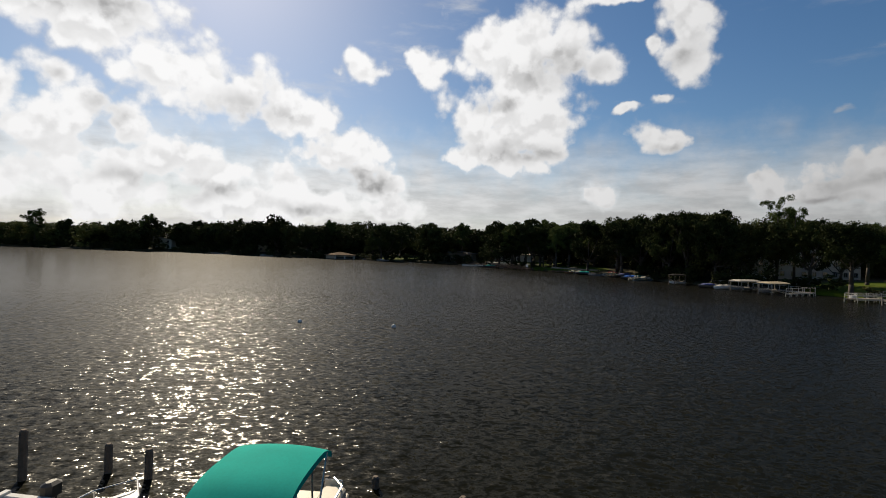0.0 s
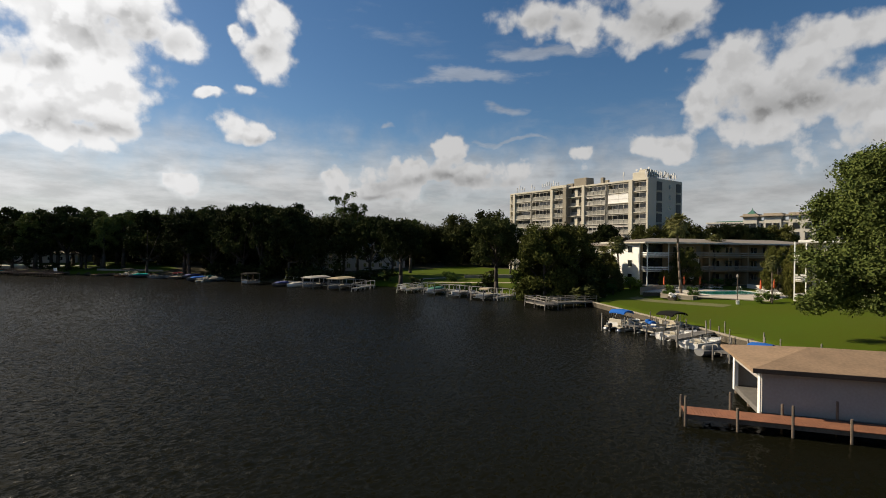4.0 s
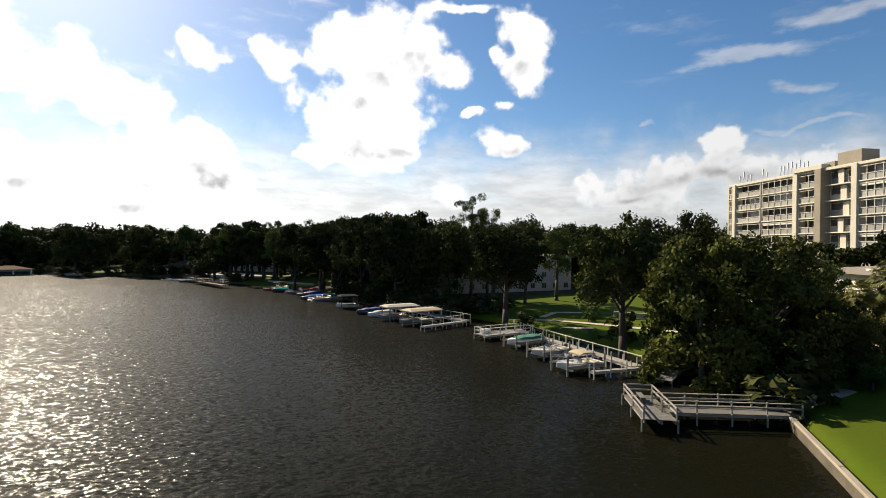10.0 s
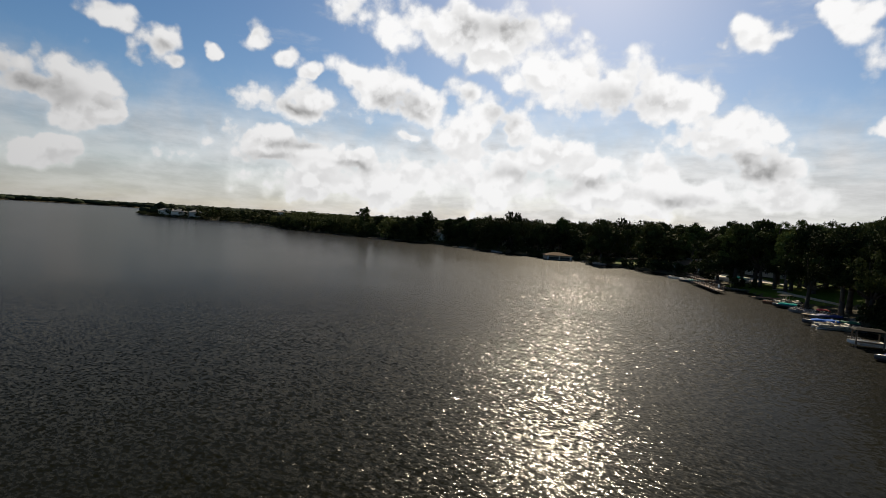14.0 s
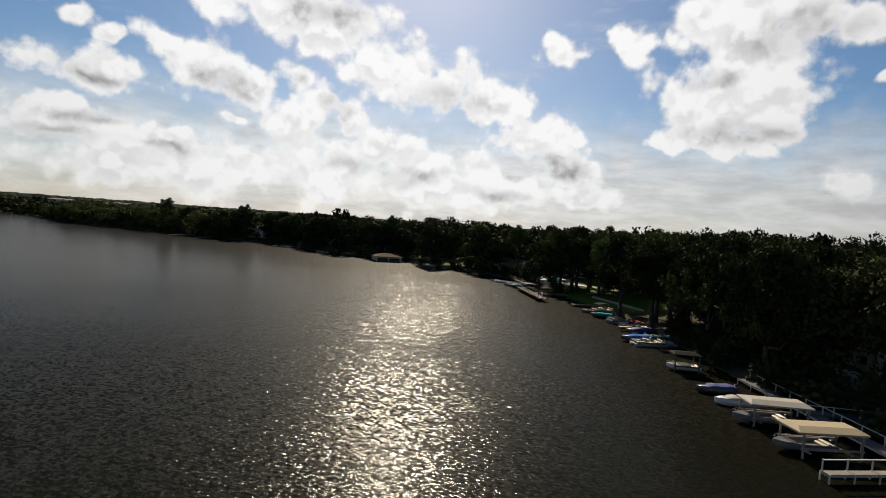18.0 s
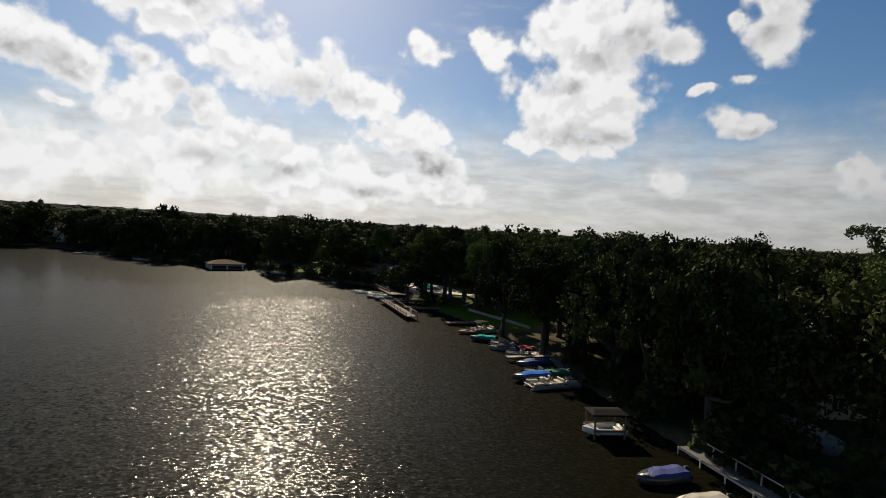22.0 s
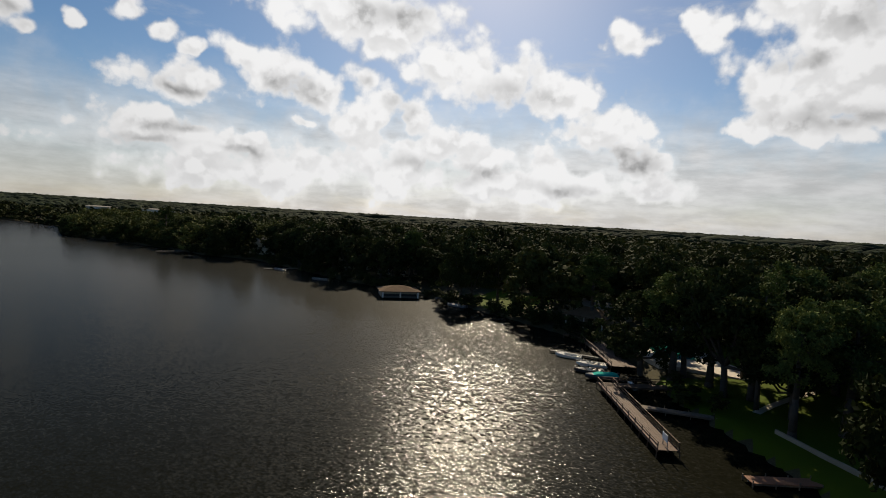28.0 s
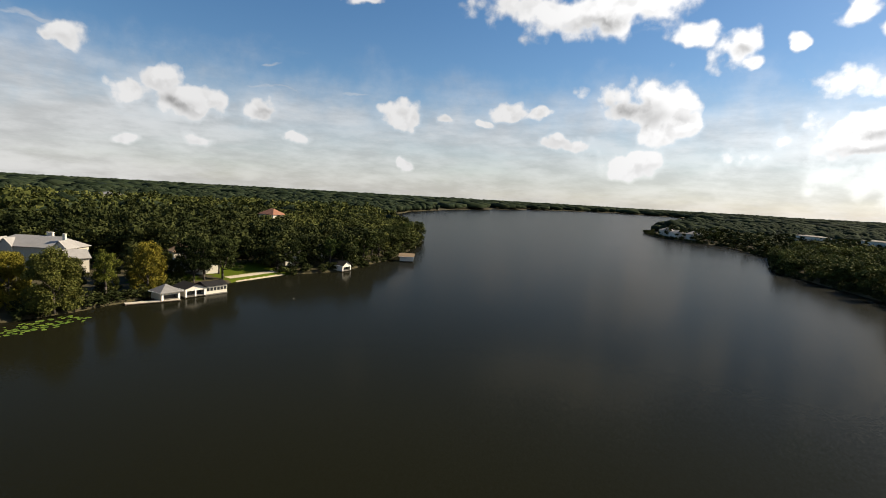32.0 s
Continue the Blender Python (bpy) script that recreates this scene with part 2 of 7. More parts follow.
sky = wn.new("ShaderNodeTexSky")
sky.sky_type, sky.sun_disc = "NISHITA", False
sky.sun_elevation, sky.sun_rotation = radians(SUN_EL), radians(SUN_AZ)
sky.air_density, sky.dust_density, sky.ozone_density = 1.0, 0.5, 2.5

lit = wmath("ADD", 7.9, wmath("MULTIPLY", near_sun, 6.1))
bright = wmath("MULTIPLY", lit, wmath("SUBTRACT", 1.0, wmath("MULTIPLY", shade, wmath("ADD", 0.58, wmath("MULTIPLY", near_sun, 0.06)))))
bank_tone = wmath("MULTIPLY", wmath("ADD", 6.4, wmath("MULTIPLY", near_sun, 4.1)), wramp(wisp_fine, 0.3, 0.7, 0.80, 1.12))
bright = wmath("ADD", wmath("MULTIPLY", bright, dense), wmath("MULTIPLY", bank_tone, wmath("SUBTRACT", 1.0, dense)))
tint = wn.new("ShaderNodeVectorMath")
tint.operation = "SCALE"
tint.inputs[0].default_value = (0.995, 0.99, 0.99)
wl.new(bright, tint.inputs["Scale"])
mix = wn.new("ShaderNodeMix")
mix.data_type = "RGBA"
wl.new(cover, mix.inputs[0])
deep = wn.new("ShaderNodeHueSaturation")
deep.inputs["Saturation"].default_value, deep.inputs["Value"].default_value = 1.22, 1.04
wl.new(sky.outputs[0], deep.inputs["Color"])
wl.new(deep.outputs[0], mix.inputs[6])
wl.new(tint.outputs[0], mix.inputs[7])
bg = wn.new("ShaderNodeBackground")
bg.inputs["Strength"].default_value = 0.056
wl.new(mix.outputs[2], bg.inputs["Color"])
wout = wn.new("ShaderNodeOutputWorld")
wl.new(bg.outputs[0], wout.inputs[0])

sun = bpy.data.lights.new("sun", "SUN")
sun.energy, sun.angle, sun.color = 5.0, radians(0.53), (1.0, 0.85, 0.63)
sun_ob = new("sun", sun)
sun_ob.matrix_world = Matrix.Translation((0, 0, 300)) @ (-sun_way).to_track_quat("-Z", "Y").to_matrix().to_4x4()

# ---- materials ----


def material(name, color, rough=0.7, vary=0.25, scale=1.5, fine=14.0, bump=0.0, metal=0.0, per=0.0, second=None, spec=0.5):
    """A procedural surface: base colour with variation at two scales, relief, and a random shade per object or per island."""
    m = bpy.data.materials.new(name)
    m.use_nodes = True
    nt = m.node_tree
    b = nt.nodes["Principled BSDF"]
    b.inputs["Roughness"].default_value, b.inputs["Metallic"].default_value = rough, metal
    b.inputs["Specular IOR Level"].default_value = spec
    c = nt.nodes.new("ShaderNodeTexCoord")
    big, small = nt.nodes.new("ShaderNodeTexNoise"), nt.nodes.new("ShaderNodeTexNoise")
    big.inputs["Scale"].default_value, big.inputs["Detail"].default_value = scale, 4
    small.inputs["Scale"].default_value, small.inputs["Detail"].default_value = fine, 5
    nt.links.new(c.outputs["Object"], big.inputs["Vector"])
    nt.links.new(c.outputs["Object"], small.inputs["Vector"])
    add = nt.nodes.new("ShaderNodeMath")
    add.operation = "ADD"
    nt.links.new(big.outputs["Fac"], add.inputs[0])
    nt.links.new(small.outputs["Fac"], add.inputs[1])
    ramp = nt.nodes.new("ShaderNodeMapRange")
    ramp.inputs[1].default_value, ramp.inputs[2].default_value = 0.65, 1.35
    nt.links.new(add.outputs[0], ramp.inputs[0])
    mx = nt.nodes.new("ShaderNodeMix")
    mx.data_type = "RGBA"
    other = second or [max(0, x * (1 - vary)) for x in color]
    light = [min(1, x * (1 + vary)) for x in color]
    mx.inputs[6].default_value, mx.inputs[7].default_value = (*other, 1), (*light, 1)
    nt.links.new(ramp.outputs[0], mx.inputs[0])
    out = mx.outputs[2]
    if per:
        hsv = nt.nodes.new("ShaderNodeHueSaturation")
        if per > 0:
            src = nt.nodes.new("ShaderNodeObjectInfo").outputs["Random"]
        else:
            src = nt.nodes.new("ShaderNodeNewGeometry").outputs["Random Per Island"]
        mr = nt.nodes.new("ShaderNodeMapRange")
        mr.inputs[3].default_value, mr.inputs[4].default_value = 1 - abs(per), 1 + abs(per)
        nt.links.new(src, mr.inputs[0])
        nt.links.new(mr.outputs[0], hsv.inputs["Value"])
        mh = nt.nodes.new("ShaderNodeMapRange")
        mh.inputs[3].default_value, mh.inputs[4].default_value = 0.5 + abs(per) * 0.06, 0.5 - abs(per) * 0.05
        nt.links.new(src, mh.inputs[0])
        nt.links.new(mh.outputs[0], hsv.inputs["Hue"])
        nt.links.new(out, hsv.inputs["Color"])
        out = hsv.outputs[0]
    nt.links.new(out, b.inputs["Base Color"])
    if bump:
        bp = nt.nodes.new("ShaderNodeBump")
        bp.inputs["Strength"].default_value, bp.inputs["Distance"].default_value = 0.6, bump
        nt.links.new(small.outputs["Fac"], bp.inputs["Height"])
        nt.links.new(bp.outputs[0], b.inputs["Normal"])
    return m


def leafy(name, color, rough=0.85, per=0.3, trans=0.07, trees=0.45):
    """Leaves: each blade differs a little, each tree more, from olive to deep green."""
    m = material(name, color, rough, 0.35, 0.35, 3.0, per=-per, spec=0.05)
    nt = m.node_tree
    b = nt.nodes["Principled BSDF"]
    src = b.inputs["Base Color"].links[0].from_socket
    own, info = nt.nodes.new("ShaderNodeAttribute"), nt.nodes.new("ShaderNodeObjectInfo")
    own.attribute_name = "tree"
    add, fract = nt.nodes.new("ShaderNodeMath"), nt.nodes.new("ShaderNodeMath")
    add.operation, fract.operation = "ADD", "FRACT"
    nt.links.new(own.outputs["Fac"], add.inputs[0])
    nt.links.new(info.outputs["Random"], add.inputs[1])
    nt.links.new(add.outputs[0], fract.inputs[0])
    hsv = nt.nodes.new("ShaderNodeHueSaturation")
    for socket, lo, hi in (("Value", 1 - trees, 1 + trees * 1.3), ("Hue", 0.515, 0.485)):
        mr = nt.nodes.new("ShaderNodeMapRange")
        mr.inputs[3].default_value, mr.inputs[4].default_value = lo, hi
        nt.links.new(fract.outputs[0], mr.inputs[0])
        nt.links.new(mr.outputs[0], hsv.inputs[socket])
    nt.links.new(src, hsv.inputs["Color"])
    nt.links.new(hsv.outputs[0], b.inputs["Base Color"])
    t = nt.nodes.new("ShaderNodeBsdfTranslucent")
    nt.links.new(hsv.outputs[0], t.inputs["Color"])
    mx = nt.nodes.new("ShaderNodeMixShader")
    mx.inputs[0].default_value = trans
    nt.links.new(b.outputs[0], mx.inputs[1])
    nt.links.new(t.outputs[0], mx.inputs[2])
    nt.links.new(mx.outputs[0], nt.nodes["Material Output"].inputs["Surface"])
    return m


def glassy(name, color, rough=0.05):
    m = material(name, color, rough, 0.1, 0.5, 2.0, spec=0.8)
    return m


# light set in colour: oak leaves dark as backlit, bushy leaves lighter as sunlit
LEAF_OAK = leafy("oak foliage", (0.034, 0.043, 0.013))
LEAF_BUSHY = leafy("dense olive foliage", (0.060, 0.064, 0.017))
LEAF_CYPRESS = leafy("cypress foliage", (0.062, 0.082, 0.022))
LEAF_GREEN = leafy("full green foliage", (0.088, 0.092, 0.022), trees=0.2, trans=0.12)
LEAF_LIME = leafy("light green foliage", (0.105, 0.115, 0.020), trees=0.2)
LEAF_GOLD = leafy("yellow green foliage", (0.145, 0.125, 0.018))
LEAF_PALM = leafy("palm fronds", (0.105, 0.11, 0.04), per=0.35)
LEAF_SHRUB = leafy("shrub foliage", (0.07, 0.11, 0.025))
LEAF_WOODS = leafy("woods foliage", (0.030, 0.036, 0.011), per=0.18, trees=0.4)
# the woods leaves again, lighter: western sunlight is put into the colour
LEAF_SUNLIT = leafy("woods foliage lightened as if sunlit", (0.058, 0.066, 0.018), per=0.22, trees=0.6)
FAR_LEAF = material("far woods foliage", (0.017, 0.024, 0.013), 0.95, 0.6, 0.10, 0.45, bump=1.6, per=-0.55, second=(0.009, 0.013, 0.006), spec=0.03)
PALM_BARK = material("palm trunk", (0.15, 0.12, 0.09), 0.9, 0.3, 1.5, 9.0, bump=0.03)
BARK = material("bark", (0.055, 0.045, 0.036), 0.9, 0.4, 1.2, 9.0, bump=0.05)
GRASS = material("grass", (0.044, 0.072, 0.004), 0.9, 0.25, 0.09, 2.6, bump=0.05, second=(0.062, 0.076, 0.006), spec=0.06)
SOIL = material("soil", (0.055, 0.048, 0.026), 0.95, 0.4, 0.3, 5.0, spec=0.1)
WORN = material("worn path", (0.105, 0.108, 0.035), 0.95, 0.25, 0.5, 6.0)
SAND = material("sand", (0.42, 0.36, 0.27), 0.9, 0.12, 0.5, 6.0)
CONCRETE = material("concrete", (0.27, 0.235, 0.18), 0.85, 0.22, 0.8, 9.0, bump=0.01)
WALL_STAIN = material("stained wet concrete", (0.085, 0.070, 0.048), 0.85, 0.4, 0.7, 7.0, bump=0.02)
PALE_DECK = material("pale pool deck", (0.46, 0.41, 0.34), 0.85, 0.12, 0.4, 6.0)
CREAM = material("cream stucco", (0.50, 0.465, 0.38), 0.85, 0.08, 0.25, 4.0)
WHITE_WALL = material("white painted masonry", (0.56, 0.53, 0.46), 0.8, 0.07, 0.4, 5.0)
WHITE = material("white paint", (0.80, 0.79, 0.76), 0.55, 0.07, 1.0, 12.0)
GREY_WALL = material("grey painted siding", (0.36, 0.34, 0.31), 0.8, 0.1, 0.5, 8.0)
BEIGE_WALL = material("beige wall", (0.35, 0.29, 0.215), 0.85, 0.12, 0.4, 5.0)
ROOF_TAN = material("tan shingles", (0.21, 0.145, 0.085), 0.9, 0.25, 0.6, 6.0, per=0.12)
ROOF_BROWN = material("dull brown shingles", (0.12, 0.08, 0.05), 0.95, 0.25, 0.6, 6.0, spec=0.05)
ROOF_GREY = material("grey shingles", (0.17, 0.165, 0.16), 0.9, 0.2, 0.6, 6.0)
ROOF_SLATE = material("pale grey tiles", (0.26, 0.25, 0.24), 0.85, 0.15, 0.6, 6.0)
ROOF_DARK = material("charcoal shingles", (0.022, 0.021, 0.021), 0.95, 0.2, 0.6, 6.0, spec=0.05)
ROOF_FLAT = material("flat roof gravel", (0.20, 0.175, 0.145), 0.95, 0.15, 0.3, 8.0)
ROOF_RED = material("terracotta roof", (0.24, 0.105, 0.06), 0.85, 0.2, 0.5, 6.0)
ROOF_GREEN = material("green metal roof", (0.05, 0.14, 0.10), 0.5, 0.15, 0.6, 5.0)
DARK_GLASS = glassy("dark glass", (0.022, 0.026, 0.028))
CURTAINED = glassy("curtained glass", (0.13, 0.13, 0.12), 0.2)
FASCIA_BROWN = material("brown eaves board", (0.10, 0.065, 0.04), 0.8, 0.2, 1.0, 9.0)
SCREEN = material("dark balcony screen", (0.045, 0.045, 0.042), 0.6, 0.3, 0.8, 6.0)
DOCK_GREY = material("weathered grey planks", (0.12, 0.112, 0.10), 0.85, 0.3, 0.9, 12.0, per=0.15)
DOCK_BROWN = material("red brown planks", (0.20, 0.085, 0.042), 0.8, 0.3, 0.9, 12.0, per=0.15)
DOCK_ORANGE = material("orange brown stained planks", (0.085, 0.048, 0.028), 0.8, 0.3, 0.9, 12.0, per=0.15)
DOCK_WHITE = material("whitewashed dock timber", (0.52, 0.49, 0.44), 0.8, 0.15, 0.9, 12.0)
DOCK_PALE = material("worn pale planks", (0.24, 0.22, 0.19), 0.85, 0.3, 0.9, 12.0)
PILE = material("piling timber", (0.13, 0.10, 0.075), 0.9, 0.35, 1.5, 9.0, bump=0.01)
PILE_GREY = material("grey piling timber", (0.24, 0.22, 0.19), 0.9, 0.3, 1.5, 9.0)
HULL_WHITE = material("white gelcoat", (0.60, 0.59, 0.56), 0.25, 0.06, 0.7, 8.0)
HULL_GREY = material("dulled grey gelcoat", (0.17, 0.17, 0.17), 0.4, 0.1, 0.7, 8.0)
HULL_DARK = material("dark hull", (0.035, 0.035, 0.04), 0.3, 0.2, 0.7, 8.0)
ALU = material("aluminium", (0.60, 0.60, 0.60), 0.35, 0.1, 1.0, 10.0, metal=0.9)
VINYL = material("cream vinyl seat", (0.42, 0.38, 0.30), 0.5, 0.1, 1.0, 8.0)
COCKPIT = material("grey cockpit sole", (0.16, 0.15, 0.135), 0.7, 0.2, 1.0, 8.0)
RUBBER = material("black plastic", (0.02, 0.02, 0.02), 0.5, 0.2, 1.0, 8.0)
CLOTH_BLUE = material("blue canvas", (0.02, 0.11, 0.40), 0.85, 0.12, 1.5, 20.0, spec=0.1)
CLOTH_NAVY = material("navy canvas", (0.02, 0.035, 0.16), 0.8, 0.15, 1.5, 20.0)
CLOTH_TEAL = material("teal canvas", (0.0, 0.30, 0.25), 0.85, 0.10, 1.5, 20.0, spec=0.08)
CLOTH_BLACK = material("charcoal canvas", (0.012, 0.0115, 0.011), 0.9, 0.15, 1.5, 20.0, spec=0.1)
CLOTH_RED = material("red canvas", (0.45, 0.02, 0.025), 0.8, 0.12, 1.5, 20.0)
CLOTH_TAN = material("tan canvas", (0.38, 0.31, 0.20), 0.85, 0.10, 0.8, 15.0)
CLOTH_GREEN = material("green canvas", (0.02, 0.13, 0.08), 0.85, 0.10, 0.8, 15.0)
CLOTH_WHITE = material("pale canvas", (0.36, 0.335, 0.29), 0.85, 0.08, 0.8, 15.0)
ORANGE_CLOTH = material("orange umbrella canvas", (0.55, 0.10, 0.03), 0.8, 0.12, 1.5, 20.0)
FLOWERS = material("white blossom", (0.75, 0.74, 0.70), 0.7, 0.1, 2.0, 9.0)
BALCONY_GREY = material("grey balcony panels", (0.25, 0.243, 0.215), 0.7, 0.2, 0.8, 7.0, per=0.22)
TAN_WALL = material("tan stucco", (0.30, 0.215, 0.115), 0.85, 0.12, 0.4, 5.0)
SHAFT = material("grey brown stucco", (0.25, 0.22, 0.17), 0.9, 0.15, 0.4, 6.0)
STEEL = material("antenna steel", (0.45, 0.45, 0.45), 0.5, 0.15, 2.0, 9.0, metal=0.6)
POOL_WATER = material("turquoise pool water", (0.02, 0.20, 0.17), 0.06, 0.12, 0.6, 4.0, bump=0.01)
LILY = leafy("lily pads", (0.13, 0.19, 0.03), per=0.3)


def lake_water():
    """Dark lake water. The slopes of chop, ripples and small wavelets tilt the surface directly."""
    m = bpy.data.materials.new("lake water")
    m.use_nodes = True
    nt = m.node_tree

    def vec(op, a, b=None, scale=None):
        n = nt.nodes.new("ShaderNodeVectorMath")
        n.operation = op
        for i, v in enumerate((a, b)):
            if v is None:
                continue
            if isinstance(v, tuple):
                n.inputs[i].default_value = v
            else:
                nt.links.new(v, n.inputs[i])
        if scale is not None:
            if isinstance(scale, float):
                n.inputs["Scale"].default_value = scale
            else:
                nt.links.new(scale, n.inputs["Scale"])
        return n.outputs[0]

    c = nt.nodes.new("ShaderNodeTexCoord")
    mp = nt.nodes.new("ShaderNodeMapping")
    mp.inputs["Rotation"].default_value = (0, 0, radians(-20))
    mp.inputs["Scale"].default_value = (1.15, 1.7, 1)
    nt.links.new(c.outputs["Object"], mp.inputs["Vector"])
    off = nt.nodes.new("ShaderNodeVectorMath")       # a gust ruffles the bay before the near dock
    off.operation = "DISTANCE"
    nt.links.new(c.outputs["Object"], off.inputs[0])
    off.inputs[1].default_value = (-5.0, 45.0, 0.0)

    def gusty(inside, outside):
        n = nt.nodes.new("ShaderNodeMapRange")
        n.inputs[1].default_value, n.inputs[2].default_value = 30.0, 75.0
        n.inputs[3].default_value, n.inputs[4].default_value = inside, outside
        nt.links.new(off.outputs["Value"], n.inputs[0])
        return n.outputs[0]

    total, calm_chop, fine_chop = None, gusty(1.0, 0.8), gusty(1.7, 0.85)
    for sc, det, amp in ((0.45, 0.0, 0.10), (1.0, 0.0, 0.24), (2.2, 0.0, 0.56), (4.6, 1.0, 0.54), (9.5, 1.0, 0.40)):
        n = nt.nodes.new("ShaderNodeTexNoise")
        n.inputs["Scale"].default_value, n.inputs["Detail"].default_value = sc, det
        nt.links.new(mp.outputs[0], n.inputs["Vector"])
        tilt = vec("MULTIPLY", vec("SUBTRACT", n.outputs["Color"], (0.5, 0.5, 0.5)), (amp * 0.98, amp * 1.0, 0.0))
        tilt = vec("SCALE", tilt, None, calm_chop if sc < 2 else fine_chop)
        total = tilt if total is None else vec("ADD", total, tilt)
    turn = nt.nodes.new("ShaderNodeVectorRotate")    # the crests run with the mapping's long axis
    turn.rotation_type = "Z_AXIS"
    turn.inputs["Angle"].default_value = radians(20)
    nt.links.new(total, turn.inputs["Vector"])
    shelter = nt.nodes.new("ShaderNodeVectorMath")   # the water lies calm in the lee of the seawall
    shelter.operation = "DISTANCE"
    nt.links.new(c.outputs["Object"], shelter.inputs[0])
    shelter.inputs[1].default_value = (64.0, 26.0, 0.0)
    lee = nt.nodes.new("ShaderNodeMapRange")
    lee.inputs[1].default_value, lee.inputs[2].default_value = 12.0, 36.0
    lee.inputs[3].default_value, lee.inputs[4].default_value = 0.35, 1.0
    nt.links.new(shelter.outputs["Value"], lee.inputs[0])
    total = vec("SCALE", turn.outputs[0], None, lee.outputs[0])
    gust = nt.nodes.new("ShaderNodeTexNoise")
    gust.inputs["Scale"].default_value, gust.inputs["Detail"].default_value = 0.02, 4.0
    nt.links.new(c.outputs["Object"], gust.inputs["Vector"])
    calm = nt.nodes.new("ShaderNodeMapRange")
    calm.inputs[1].default_value, calm.inputs[2].default_value = 0.36, 0.6
    calm.inputs[3].default_value, calm.inputs[4].default_value = 0.55, 1.15
    nt.links.new(gust.outputs["Fac"], calm.inputs[0])
    # the western reach lies sheltered and smoother
    where = nt.nodes.new("ShaderNodeSeparateXYZ")
    nt.links.new(c.outputs["Object"], where.inputs[0])
    reach = nt.nodes.new("ShaderNodeMapRange")
    reach.inputs[1].default_value, reach.inputs[2].default_value = -60.0, 8.0
    reach.inputs[3].default_value, reach.inputs[4].default_value = 0.16, 1.0
    nt.links.new(where.outputs[0], reach.inputs[0])
    fetch = nt.nodes.new("ShaderNodeMapRange")       # and the wind blows freshest off the northern cove
    fetch.inputs[1].default_value, fetch.inputs[2].default_value = 115.0, 190.0
    fetch.inputs[3].default_value, fetch.inputs[4].default_value = 1.05, 1.2
    nt.links.new(where.outputs[1], fetch.inputs[0])
    slope = vec("SCALE", vec("SCALE", vec("SCALE", total, None, calm.outputs[0]), None, reach.outputs[0]), None, fetch.outputs[0])
    normal = vec("NORMALIZE", vec("ADD", slope, (0.0, 0.0, 1.0)))
    nt.nodes.remove(nt.nodes["Principled BSDF"])
    murk_glare = nt.nodes.new("ShaderNodeMapRange")        # the western reach is olive, its colour also lightened for haze glare
    murk_glare.inputs[1].default_value, murk_glare.inputs[2].default_value = 0.0, -70.0
    nt.links.new(where.outputs[0], murk_glare.inputs[0])
    tone = nt.nodes.new("ShaderNodeMix")
    tone.data_type = "RGBA"
    tone.inputs[6].default_value, tone.inputs[7].default_value = (0.0058, 0.0058, 0.0024, 1), (0.0090, 0.0090, 0.0036, 1)
    nt.links.new(murk_glare.outputs[0], tone.inputs[0])
    body = nt.nodes.new("ShaderNodeBsdfDiffuse")
    nt.links.new(tone.outputs[2], body.inputs["Color"])
    film = nt.nodes.new("ShaderNodeFresnel")
    film.inputs["IOR"].default_value = 1.19
    nt.links.new(vec("NORMALIZE", vec("ADD", vec("SCALE", slope, None, 0.5), (0.0, 0.0, 1.0))), film.inputs["Normal"])
    part_of = nt.nodes.new("ShaderNodeMath")
    part_of.operation = "MULTIPLY"
    part_of.inputs[1].default_value = 0.10
    nt.links.new(film.outputs[0], part_of.inputs[0])
    last = body.outputs[0]
    for tint, rough, fac in ((0.6, 0.45, part_of.outputs[0]), (0.31, 0.13, film.outputs[0])):
        gloss, mixed = nt.nodes.new("ShaderNodeBsdfGlossy"), nt.nodes.new("ShaderNodeMixShader")
        gloss.inputs["Color"].default_value, gloss.inputs["Roughness"].default_value = (tint, tint, tint, 1), rough
        nt.links.new(normal, gloss.inputs["Normal"])
        nt.links.new(fac, mixed.inputs[0])
        nt.links.new(last, mixed.inputs[1])
        nt.links.new(gloss.outputs[0], mixed.inputs[2])
        last = mixed.outputs[0]
    nt.links.new(last, nt.nodes["Material Output"].inputs["Surface"])
    return m


LAKE = lake_water()

# ---- building blocks ----


